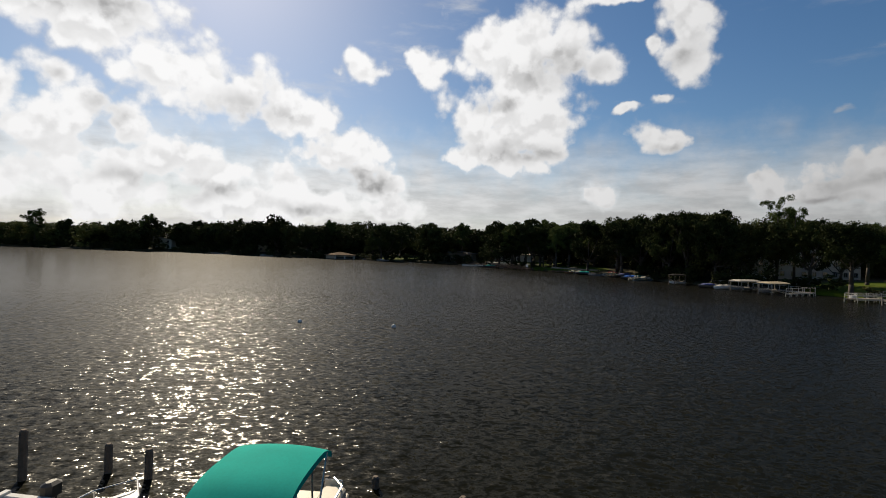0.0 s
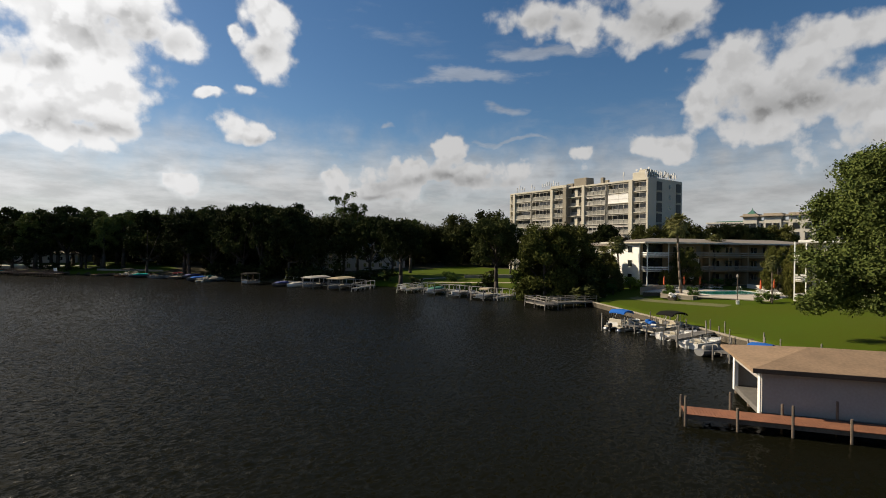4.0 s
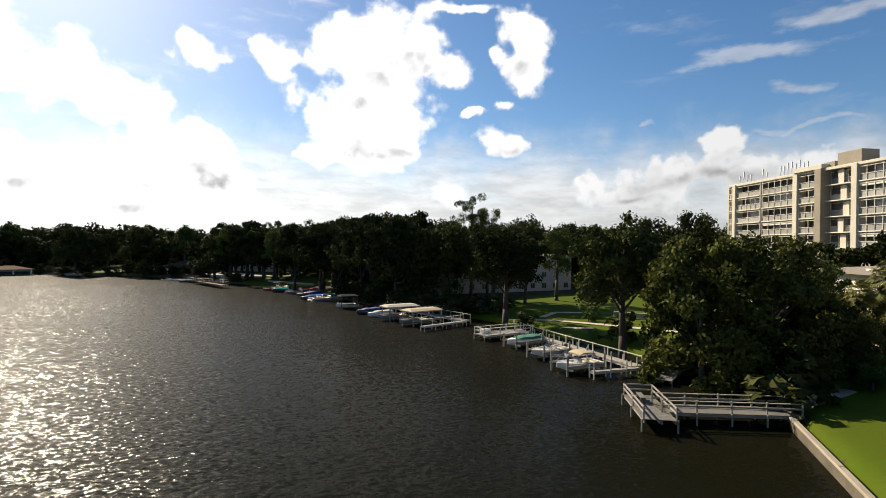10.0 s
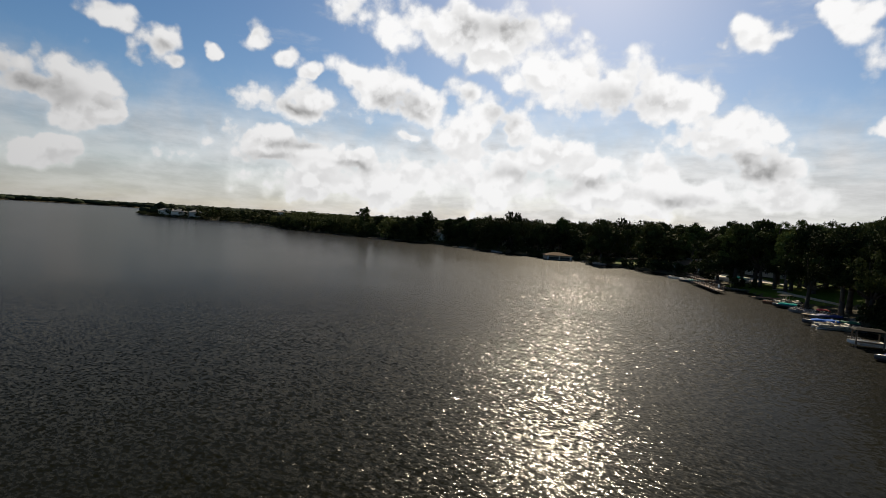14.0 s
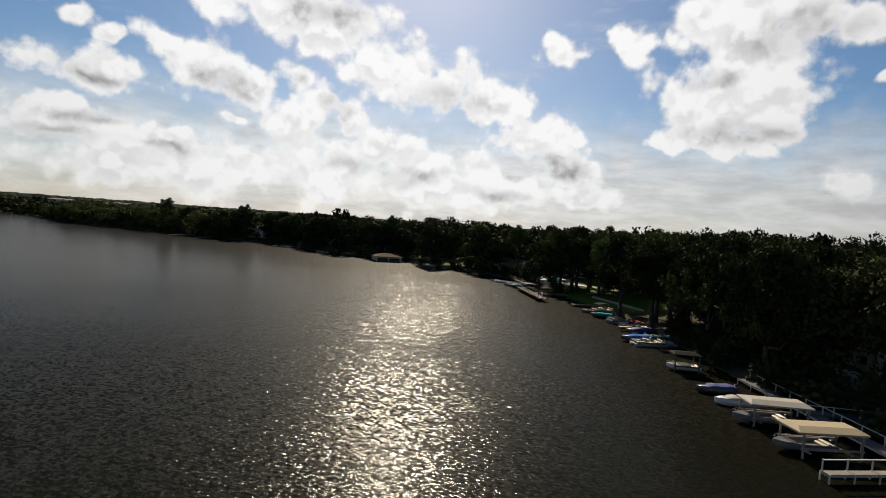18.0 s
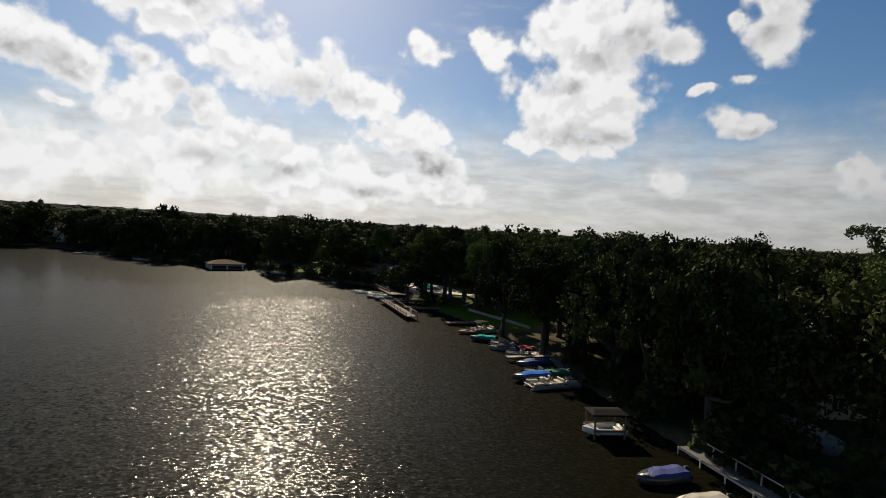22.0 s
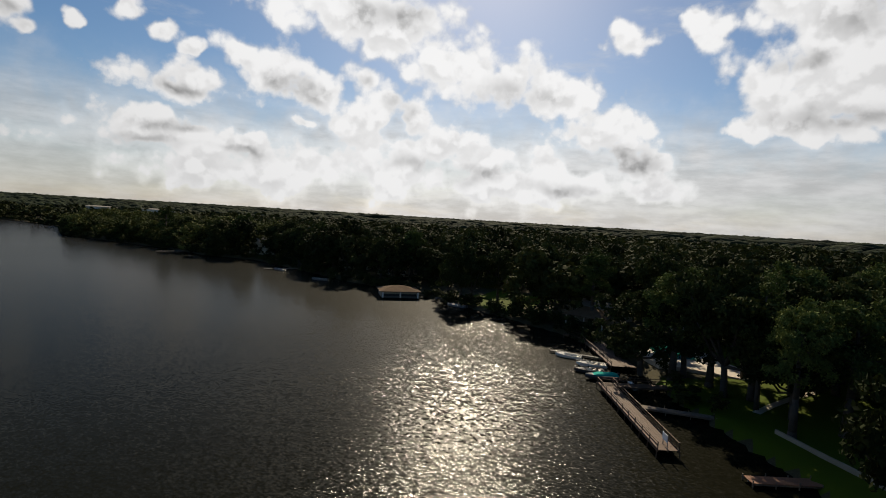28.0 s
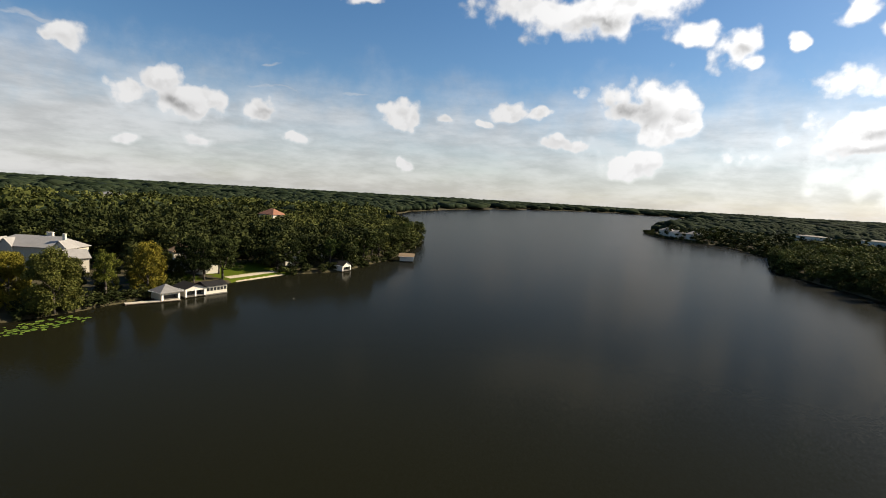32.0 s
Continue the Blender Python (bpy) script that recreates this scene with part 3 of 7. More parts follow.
class Shape:
    """Collects vertices and faces of one part."""

    def __init__(self):
        self.v, self.f = [], []

    def add(self, verts, faces):
        n = len(self.v)
        self.v += [tuple(p) for p in verts]
        self.f += [tuple(i + n for i in q) for q in faces]
        return self

    def box(self, x, y, z, sx, sy, sz, rz=0.0, bevel=0.0):
        """A box with its base centre at x, y, z; bevel chamfers the upper and the upright edges."""
        c, s = math.cos(radians(rz)), math.sin(radians(rz))
        hx, hy, b = sx / 2, sy / 2, min(bevel, sx / 3, sy / 3, sz / 3)

        def ring(ix, iy, zz, k):
            pts = [(-ix + k, -iy), (ix - k, -iy), (ix, -iy + k), (ix, iy - k), (ix - k, iy), (-ix + k, iy), (-ix, iy - k), (-ix, -iy + k)] if b else [(-ix, -iy), (ix, -iy), (ix, iy), (-ix, iy)]
            return [(x + c * px - s * py, y + s * px + c * py, zz) for px, py in pts]

        rings = [ring(hx, hy, z, b)]
        if b:
            rings += [ring(hx, hy, z + sz - b, b), ring(hx - b, hy - b, z + sz, b * 0.6)]
        else:
            rings += [ring(hx, hy, z + sz, 0)]
        return self.loft(rings)

    def loft(self, rings, close=True):
        n, verts, faces = len(rings[0]), [p for r in rings for p in r], []
        for k in range(len(rings) - 1):
            for i in range(n):
                j = (i + 1) % n
                faces.append((k * n + i, k * n + j, (k + 1) * n + j, (k + 1) * n + i))
        if close:
            faces += [tuple(range(n - 1, -1, -1)), tuple((len(rings) - 1) * n + i for i in range(n))]
        return self.add(verts, faces)

    def rod(self, p, q, r, n=8, r2=None):
        p, q = Vector(p), Vector(q)
        d = (q - p).normalized()
        u = d.orthogonal().normalized()
        w = d.cross(u)
        r2 = r if r2 is None else r2
        ang = [2 * math.pi * i / n for i in range(n)]
        return self.loft([[p + (u * math.cos(a) + w * math.sin(a)) * r for a in ang], [q + (u * math.cos(a) + w * math.sin(a)) * r2 for a in ang]])

    def prism(self, poly, z0, z1):
        return self.loft([[(x, y, z0) for x, y in poly], [(x, y, z1) for x, y in poly]])

    def grid(self, fn, nu, nv):
        verts = [fn(i / nu, j / nv) for j in range(nv + 1) for i in range(nu + 1)]
        faces = [(j * (nu + 1) + i, j * (nu + 1) + i + 1, (j + 1) * (nu + 1) + i + 1, (j + 1) * (nu + 1) + i) for j in range(nv) for i in range(nu)]
        return self.add(verts, faces)

    def lattice(self, uprights, rungs, x0, x1, z0, z1, y0, y1):
        """One joined frame of bars in the x-z plane, y0 to y1 deep. uprights and rungs are (from, to) spans."""
        xs = sorted({x0, x1, *[min(max(v, x0), x1) for s in uprights for v in s]})
        zs = sorted({z0, z1, *[min(max(v, z0), z1) for s in rungs for v in s]})

        def solid(i, k):
            if not (0 <= i < len(xs) - 1 and 0 <= k < len(zs) - 1):
                return False
            mx, mz = (xs[i] + xs[i + 1]) / 2, (zs[k] + zs[k + 1]) / 2
            return any(a < mx < b for a, b in uprights) or any(a < mz < b for a, b in rungs)

        known, verts, faces = {}, [], []

        def vert(i, k, side):
            if (i, k, side) not in known:
                known[(i, k, side)] = len(verts)
                verts.append((xs[i], (y0, y1)[side], zs[k]))
            return known[(i, k, side)]

        for i in range(len(xs) - 1):
            for k in range(len(zs) - 1):
                if not solid(i, k):
                    continue
                faces.append((vert(i, k, 0), vert(i + 1, k, 0), vert(i + 1, k + 1, 0), vert(i, k + 1, 0)))
                faces.append((vert(i, k + 1, 1), vert(i + 1, k + 1, 1), vert(i + 1, k, 1), vert(i, k, 1)))
                for di, dk, a, b in ((-1, 0, (i, k + 1), (i, k)), (1, 0, (i + 1, k), (i + 1, k + 1)), (0, -1, (i, k), (i + 1, k)), (0, 1, (i + 1, k + 1), (i, k + 1))):
                    if not solid(i + di, k + dk):
                        faces.append((vert(*b, 0), vert(*a, 0), vert(*a, 1), vert(*b, 1)))
        return self.add(verts, faces)

    def mesh(self, name, mat, smooth=False):
        me = bpy.data.meshes.new(name)
        me.from_pydata(self.v, [], self.f)
        me.materials.append(mat)
        if smooth:
            me.polygons.foreach_set("use_smooth", [True] * len(me.polygons))
        me.update()
        return me


def part(name, shape, mat, parent=None, label="", smooth=False):
    ob = new(name, shape if isinstance(shape, bpy.types.Mesh) else shape.mesh(name, mat, smooth))
    if parent is not None:
        ob.parent = parent
    if label:
        ob["label"] = label
    return ob


def thing(name, x, y, z, rz=0.0, label="", category="", group="", kind="", scale=1.0):
    ob = new(name)
    ob.matrix_basis = pose(x, y, z, 0, 0, rz) @ Matrix.Scale(scale, 4)
    ob.empty_display_size = 0.3
    return tagged(ob, label, category, group, kind)


def mesh_np(name, verts, faces, mat, smooth=False):
    """A mesh from arrays: verts (n, 3), faces (m, 3) or (m, 4)."""
    me = bpy.data.meshes.new(name)
    k = faces.shape[1]
    me.vertices.add(len(verts))
    me.vertices.foreach_set("co", np.asarray(verts, np.float32).ravel())
    me.loops.add(faces.size)
    me.loops.foreach_set("vertex_index", faces.astype(np.int32).ravel())
    me.polygons.add(len(faces))
    me.polygons.foreach_set("loop_start", np.arange(0, faces.size, k, dtype=np.int32))
    me.polygons.foreach_set("loop_total", np.full(len(faces), k, np.int32))
    if smooth:
        me.polygons.foreach_set("use_smooth", np.ones(len(faces), bool))
    me.materials.append(mat)
    me.update(calc_edges=True)
    me.validate()
    return me


# ---- the lake and the land round it ----
SHORE = []


def shore(*points):
    SHORE.extend(points)


# near side and seawall, then the wooded shore to the north, the headland, the far end, and the western shore back
shore((-40, -16), (0, -7), (25, -6), (45, 0), (62.1, 25.7), (65, 30), (68, 33.5), (73.9, 41.9), (78.5, 48.1), (83.6, 55))
shore((86.5, 60), (89, 68), (88.5, 78), (86, 90), (85, 100), (81, 110), (73, 119), (67, 131), (62, 146), (58, 160), (52, 173), (45, 184))
shore((38, 194), (31, 204), (24, 218), (16, 228), (4, 238), (-18, 249), (-45, 260), (-60, 266), (-84, 268), (-120, 280), (-159, 291), (-190, 285), (-232, 292))
shore((-300, 290), (-336, 292), (-436, 335), (-540, 342), (-585, 315), (-640, 300), (-735, 306), (-740, 318), (-800, 335), (-980, 400), (-1200, 480))
shore((-1600, 760), (-2300, 800), (-2500, 500), (-2150, 250), (-1700, 60), (-1350, -40), (-1000, -80), (-700, -60), (-480, 10), (-420, 44), (-383, 60), (-318, 67))
shore((-254, 66), (-205, 58), (-193, 48), (-185, 40), (-165.6, 33), (-150, 30), (-135, 25), (-126, 24.5), (-119, 23), (-104, 19.5), (-96, 16), (-84, 9), (-66, -2), (-52, -10))
SHORE_A = np.array(SHORE, float)
SHORE_B = np.roll(SHORE_A, -1, axis=0)


def inland(px, py):
    """Signed distance to the shoreline, positive on land."""
    px, py = np.atleast_1d(np.asarray(px, float)), np.atleast_1d(np.asarray(py, float))
    best, inside = np.full(px.shape, 1e9), np.zeros(px.shape, bool)
    for (ax, ay), (bx, by) in zip(SHORE_A, SHORE_B):
        dx, dy = bx - ax, by - ay
        u = np.clip(((px - ax) * dx + (py - ay) * dy) / (dx * dx + dy * dy), 0, 1)
        best = np.minimum(best, np.hypot(px - ax - u * dx, py - ay - u * dy))
        cross = (ay > py) != (by > py)
        inside ^= cross & (px < (bx - ax) * (py - ay) / (by - ay + 1e-12) + ax)
    return np.where(inside, -best, best)


def ground_height(px, py):
    sd = inland(px, py)
    px, py = np.atleast_1d(px), np.atleast_1d(py)
    h = np.interp(sd, [-9, -0.9, 0.6, 2, 8, 18, 24, 40, 80, 200, 600, 4000], [-2.6, -1.5, 0.70, 0.82, 1.05, 1.75, 1.98, 2.3, 2.7, 3.2, 4.2, 8])
    return h + np.where(sd > 3, 0.08 * np.sin(px * 0.21 + 1) * np.cos(py * 0.17), 0)


def gz(x, y):
    return float(ground_height(x, y)[0])


def lines(*spans):
    out = []
    for a, b, step in spans:
        out += list(np.arange(a, b - 1e-6, step))
    return np.array(out + [spans[-1][1]])


GX = lines((-4800, -1500, 150), (-1500, -450, 25), (-450, -260, 8), (-260, 54, 2), (54, 98, 1), (98, 130, 2), (130, 300, 10), (300, 4800, 150))
GY = lines((-4800, -400, 150), (-400, -60, 12), (-60, 20, 2), (20, 66, 1), (66, 320, 2), (320, 600, 12), (600, 4800, 150))
gx, gy = np.meshgrid(GX, GY)
hz = ground_height(gx.ravel(), gy.ravel())
nx, ny = len(GX), len(GY)
idx = np.arange(nx * ny).reshape(ny, nx)
quads = np.stack([idx[:-1, :-1], idx[:-1, 1:], idx[1:, 1:], idx[1:, :-1]], -1).reshape(-1, 4)
LAWNS = [[(62, 25), (83.5, 55), (96, 62), (125, 52), (100, 16), (70, 0), (45, -2)], [(84, 70), (96, 66), (120, 84), (140, 112), (146, 142), (122, 134), (100, 130), (88, 122), (80, 112)], [(26, 212), (44, 186), (53, 176), (62, 186), (64, 216), (46, 226)],
         [(22, 226), (70, 210), (66, 236), (36, 246)], [(-32, 256), (-14, 250), (-6, 274), (-30, 282)], [(-165, 5), (-140, 8), (-142, 22), (-160, 24)], [(-160, 34), (-188, 42), (-200, 20), (-185, 5), (-170, 12)], [(-30, -8), (40, -5), (50, -50), (-40, -50)]]


def within(px, py, poly):
    hit, n = np.zeros(px.shape, bool), len(poly)
    for k in range(n):
        (ax, ay), (bx, by) = poly[k], poly[(k + 1) % n]
        hit ^= ((ay > py) != (by > py)) & (px < (bx - ax) * (py - ay) / (by - ay + 1e-12) + ax)
    return hit


verts = np.stack([gx.ravel(), gy.ravel(), hz], 1)
ground = new("ground", mesh_np("ground", verts, quads, SOIL, True))
ground.data.materials.append(GRASS)
mid = verts[quads].mean(1)
lawn = np.zeros(len(quads), bool)
for poly in LAWNS:
    lawn |= within(mid[:, 0], mid[:, 1], poly)
ground.data.polygons.foreach_set("material_index", lawn.astype(np.int32))
tagged(ground, "mown green lawns and bare wooded lake shore", "ground", kind="structure")

water = new("water", Shape().add([(-4800, -4800, 0), (4800, -4800, 0), (4800, 4800, 0), (-4800, 4800, 0)], [(0, 1, 2, 3)]).mesh("water", LAKE))
tagged(water, "dark rippled lake water glittering in the sun", "water", kind="structure")

# ---- trees ----
rng = np.random.default_rng(7)


def leaf_cloud(centers, radii, per, size, flat=0.6, droop=0.0, squash=1.0, corners=4, lay=0.35, inner=0.12):
    """Small leaf blades scattered over lumps. lay turns them along the lumps' skin; inner adds that share of large
    blades deep inside, which block light to darken the crown.
    """
    def blades(per, size, near, far, lay, fall):
        n = len(centers) * per
        c = np.repeat(centers, per, 0)
        r = np.repeat(np.atleast_1d(radii) * np.ones(len(centers)), per)[:, None]
        d = rng.normal(size=(n, 3))
        d /= np.linalg.norm(d, axis=1, keepdims=True)
        p = c + d * r * rng.uniform(near, far, (n, 1)) * np.array([1, 1, flat])
        p[:, 2] -= fall * rng.random(n) ** 2
        up = d * lay + rng.normal(size=(n, 3)) * (1 - lay) * 0.7
        a = np.cross(up, rng.normal(size=(n, 3)))
        a /= np.linalg.norm(a, axis=1, keepdims=True)
        b = np.cross(up, a)
        b /= np.linalg.norm(b, axis=1, keepdims=True)
        s = size * rng.uniform(0.6, 1.4, (n, 1))
        a, b = a * s * (1, 1, squash), b * s * (1, 1, squash)
        if corners == 3:
            return np.stack([p - a * 0.8, p + a * 0.5 + b * 0.7, p + a * 0.5 - b * 0.7], 1).reshape(-1, 3)
        return np.stack([p - a, p + b * 0.6, p + a, p - b * 0.6], 1).reshape(-1, 3)

    v = blades(per, size, 0.6, 1.05, lay, droop)
    deep = max(2, int(per * inner))
    v = np.concatenate([v, blades(deep, float(np.mean(radii)) * 0.42, 0.0, 0.3, 0.0, 0.0)])
    return v, np.arange(len(v)).reshape(-1, corners)


def branch_shape(points, r0, r1, shape, n=7):
    for k in range(len(points) - 1):
        a, b = k / (len(points) - 1), (k + 1) / (len(points) - 1)
        shape.rod(points[k], points[k + 1], r0 + (r1 - r0) * a, n, r0 + (r1 - r0) * b)


def tree_meshes(kind, seed):
    """Trunk with limbs, and a crown of leaf lumps. Unit trees about as high as given; scaled when planted."""
    global rng
    rng = np.random.default_rng(seed)
    wood, cs, rs = Shape(), [], []
    if kind == "oak":                       # broad crown on a short trunk, 16 m
        top, base = 16.0, 3.2
        branch_shape([(0, 0, -0.4), (0.1, 0.1, 2.2), (0.3, 0.1, 4.5)], 0.55, 0.38, wood, 9)
        for k in range(9):
            a = k * 2.4 + rng.random()
            reach, rise = rng.uniform(3.2, 6.2), rng.uniform(6.0, 14.0)
            e = np.array([math.cos(a) * reach, math.sin(a) * reach, rise])
            branch_shape([(0.2, 0.1, 3.8), tuple(e * (0.5, 0.5, 0.62)), tuple(e)], 0.24, 0.07, wood, 6)
            for _ in range(7):
                cs.append(e * (0.9, 0.9, 1) + np.clip(rng.normal(size=3), -1.3, 1.3) * (1.6, 1.6, 1.2))
                rs.append(rng.uniform(1.1, 2.0))
        for _ in range(26):
            a, r = rng.random() * 6.283, rng.random() ** 0.5 * 5.0
            cs.append(np.array([math.cos(a) * r, math.sin(a) * r, 15.0 - r * r * 0.16 + rng.normal() * 0.5]))
            rs.append(rng.uniform(1.0, 1.8))
        v, f = leaf_cloud(np.array(cs), np.array(rs), 100 if seed == 11 else 70, 0.24 if seed == 11 else 0.30)
    elif kind == "cypress":                 # clear straight trunk with flared foot, crown from 6 m up, hung with moss
        branch_shape([(0, 0, -0.4), (0, 0, 0.8), (0.1, 0, 5.0), (0.15, 0.1, 10), (0.1, 0, 16)], 0.75, 0.12, wood, 9)
        for k in range(15):
            a, h = k * 2.4 + rng.random(), 7.4 + k * 0.58
            reach = rng.uniform(2.4, 5.0) * (1.0 if k < 10 else 0.7)
            e = np.array([math.cos(a) * reach, math.sin(a) * reach, h + rng.uniform(0.3, 1.6)])
            branch_shape([(0.1, 0, h - 0.8), tuple(e)], 0.13, 0.04, wood, 5)
            for _ in range(4):
                cs.append(e * (0.85, 0.85, 1) + rng.normal(size=3) * (1.1, 1.1, 0.7))
                rs.append(rng.uniform(0.8, 1.5))
        for _ in range(10):
            cs.append(np.array([rng.normal() * 1.4, rng.normal() * 1.4, 15.2 + rng.normal() * 0.7]))
            rs.append(1.1)
        v, f = leaf_cloud(np.array(cs), np.array(rs), 110, 0.2, 0.75, 0.5)
    elif kind == "parasol":                 # clear trunk, wide dense crown from 8 m up, 17.5 m
        branch_shape([(0, 0, -0.4), (0, 0, 0.7), (0.1, 0, 4.5), (0.15, 0.1, 8.5), (0.1, 0, 13)], 0.72, 0.16, wood, 9)
        for k in range(15):
            a, h = k * 2.4 + rng.random(), 7.0 + k * 0.42
            reach = rng.uniform(3.0, 5.0)
            e = np.array([math.cos(a) * reach, math.sin(a) * reach, h + rng.uniform(1.6, 3.2)])
            branch_shape([(0.1, 0, h - 0.6), tuple(e * (0.5, 0.5, 0.94)), tuple(e)], 0.17, 0.05, wood, 5)
            for _ in range(6):
                cs.append(e * (0.92, 0.92, 1) + rng.normal(size=3) * (1.1, 1.1, 0.7))
                rs.append(rng.uniform(0.8, 1.6))
        for _ in range(34):
            a, r = rng.random() * 6.283, rng.random() ** 0.5 * 5.0
            cs.append(np.array([math.cos(a) * r, math.sin(a) * r, 16.2 - r * r * 0.12 + rng.normal() * 0.6]))
            rs.append(rng.uniform(0.9, 1.5))
        v, f = leaf_cloud(np.array(cs), np.array(rs), 110, 0.2, 0.7, 0.5)
    elif kind == "ragged":                  # tall open tree with sparse tufts
        branch_shape([(0, 0, -0.4), (0.2, 0, 7), (-0.1, 0.2, 14), (0.2, 0, 19.5)], 0.42, 0.07, wood, 8)
        for k in range(16):
            a, h = k * 2.4 + rng.random(), 8.0 + k * 0.75
            reach = rng.uniform(1.5, 3.8)
            e = np.array([math.cos(a) * reach, math.sin(a) * reach, h + rng.uniform(0.2, 1.3)])
            branch_shape([(0.05, 0.1, h - 0.5), tuple(e)], 0.10, 0.03, wood, 5)
            for _ in range(4):
                cs.append(e * (0.85, 0.85, 1) + rng.normal(size=3) * 0.8)
                rs.append(rng.uniform(0.5, 1.0))
        v, f = leaf_cloud(np.array(cs), np.array(rs) * 1.2, 170, 0.15, 0.7, 0.7, inner=0.02)
    elif kind == "bushy":                   # foliage to the ground
        branch_shape([(0, 0, -0.4), (0.1, 0, 3), (0, 0.1, 8)], 0.4, 0.12, wood, 8)
        for k in range(260 if seed == 43 else 110):
            h = rng.uniform(0.8 if seed != 43 else 2.4, 13.5)
            reach = 5.4 * math.sqrt(max(0.06, 1 - ((h - 5.2) / 9.0) ** 2)) * rng.uniform(0.25 if seed == 43 else 0.55, 1.0)
            a = rng.random() * 6.283
            cs.append(np.array([math.cos(a) * reach, math.sin(a) * reach, h]))
            rs.append(rng.uniform(0.9, 1.7))
        for k in range(5):
            a = k * 1.26
            branch_shape([(0.05, 0, 2 + k), (math.cos(a) * 3, math.sin(a) * 3, 5 + k)], 0.14, 0.05, wood, 5)
        v, f = leaf_cloud(np.array(cs), np.array(rs), 420 if seed == 43 else 150, 0.095 if seed == 43 else 0.20, 0.8, inner=0.06 if seed == 43 else 0.12)
    elif kind == "shrub":
        branch_shape([(0, 0, -0.2), (0, 0, 0.8)], 0.08, 0.04, wood, 5)
        for k in range(16):
            a, r = rng.random() * 6.283, rng.random() ** 0.5 * 0.75
            cs.append(np.array([math.cos(a) * r, math.sin(a) * r, rng.uniform(0.3, 1.15)]))
            rs.append(rng.uniform(0.25, 0.42))
        v, f = leaf_cloud(np.array(cs), np.array(rs), 130, 0.05, 0.8, lay=0.6, inner=0.08)
    crown = mesh_np(kind + " crown", v, f, {"oak": LEAF_OAK, "cypress": LEAF_CYPRESS, "parasol": LEAF_OAK, "ragged": LEAF_CYPRESS, "bushy": LEAF_BUSHY, "shrub": LEAF_SHRUB}[kind])
    return wood.mesh(kind + " trunk", BARK, True), crown


def palm_meshes(seed, height=11.5, spread=1.12):
    global rng
    rng = np.random.default_rng(seed)
    wood, fr = Shape(), Shape()
    pts = [(0.9 - 0.9 * (k / 8), 0.0, height * k / 8 - 0.2) for k in range(9)]
    pts = [(math.sin(k / 8 * 1.4) * 0.8 - 0.8, 0, height * k / 8 - 0.2) for k in range(9)]
    branch_shape(pts, 0.21, 0.14, wood, 9)
    tip = Vector(pts[-1])
    for k in range(84):
        a, up = k * 2.4, 1.45 - 2.5 * ((k + rng.uniform(0, 1)) / 84)
        out = Vector((math.cos(a), math.sin(a), 0))
        reach = rng.uniform(0.7, 1.6) * spread
        stem = tip + out * reach * math.cos(up) + Vector((0, 0, math.sin(up) * reach))
        side = Vector((-out.y, out.x, 0))
        fr.rod(tip, stem, 0.025, 4)
        way = (stem - tip).normalized()
        for j in range(15):                 # the fan's blades
            b = (j - 7) / 7 * 1.25
            d = (way * math.cos(b) + side * math.sin(b)).normalized()
            n = way.cross(side).normalized()
            ln = rng.uniform(0.6, 0.95) * spread
            e1, e2 = stem + d * ln * 0.55, stem + d * ln - Vector((0, 0, 0.4 * ln))
            w = d.cross(n) * 0.075
            fr.add([stem, e1 + w, e2, e1 - w + n * 0.02], [(0, 1, 2, 3)])
    return wood.mesh("palm trunk", PALM_BARK, True), fr.mesh("palm crown", LEAF_PALM)


KINDS = {k + str(i): tree_meshes(k, s) for i, (k, s) in enumerate((("oak", 11), ("oak", 12), ("oak", 13), ("cypress", 21), ("cypress", 22), ("ragged", 31), ("bushy", 41), ("bushy", 42), ("shrub", 51), ("shrub", 52), ("bushy", 43), ("parasol", 47), ("parasol", 48)))}
GOLD_CROWN = KINDS["bushy6"][1].copy()
GOLD_CROWN.materials[0] = LEAF_GOLD
GREEN_CROWN = KINDS["bushy7"][1].copy()
GREEN_CROWN.materials[0] = LEAF_GREEN
KINDS["gold"] = (KINDS["bushy6"][0], GOLD_CROWN)
KINDS["greenbushy"] = (KINDS["bushy7"][0], GREEN_CROWN)
KINDS["bushy10"][1].materials[0] = LEAF_CYPRESS
LIME_CROWN = KINDS["cypress3"][1].copy()
LIME_CROWN.materials[0] = LEAF_LIME
KINDS["lime"] = (KINDS["cypress3"][0], LIME_CROWN)
KINDS["palm0"], KINDS["palm1"] = palm_meshes(61, 11.5, 1.0), palm_meshes(62, 9.0, 0.95)
FULL = {"parasol": 17.5, "oak": 16.5, "cypress": 16.8, "ragged": 20.5, "bushy": 14.5, "shrub": 1.45, "gold": 14.5, "greenbushy": 14.5, "lime": 16.8, "palm0": 12.8, "palm1": 10.3}
SPOKEN = {"parasol": ("broad_tree", "wide dark tree on a clear straight trunk"), "oak": ("oak_tree", "broad evergreen oak with a dense dark crown"), "cypress": ("cypress_tree", "tall cypress with a clear grey trunk and moss"), "ragged": ("tall_tree", "tall ragged tree with sparse tufts of leaves"),
          "bushy": ("bushy_tree", "dense dark tree leafy down to the bank"), "shrub": ("shrub", "low clipped green shrub"), "lime": ("cypress_tree", "light green open tree at the water's edge"), "gold": ("bushy_tree", "full yellow green tree at the water's edge"),
          "greenbushy": ("bushy_tree", "full bright green tree at the water's edge"), "palm": ("palm_tree", "slender fan palm with a curved grey trunk")}


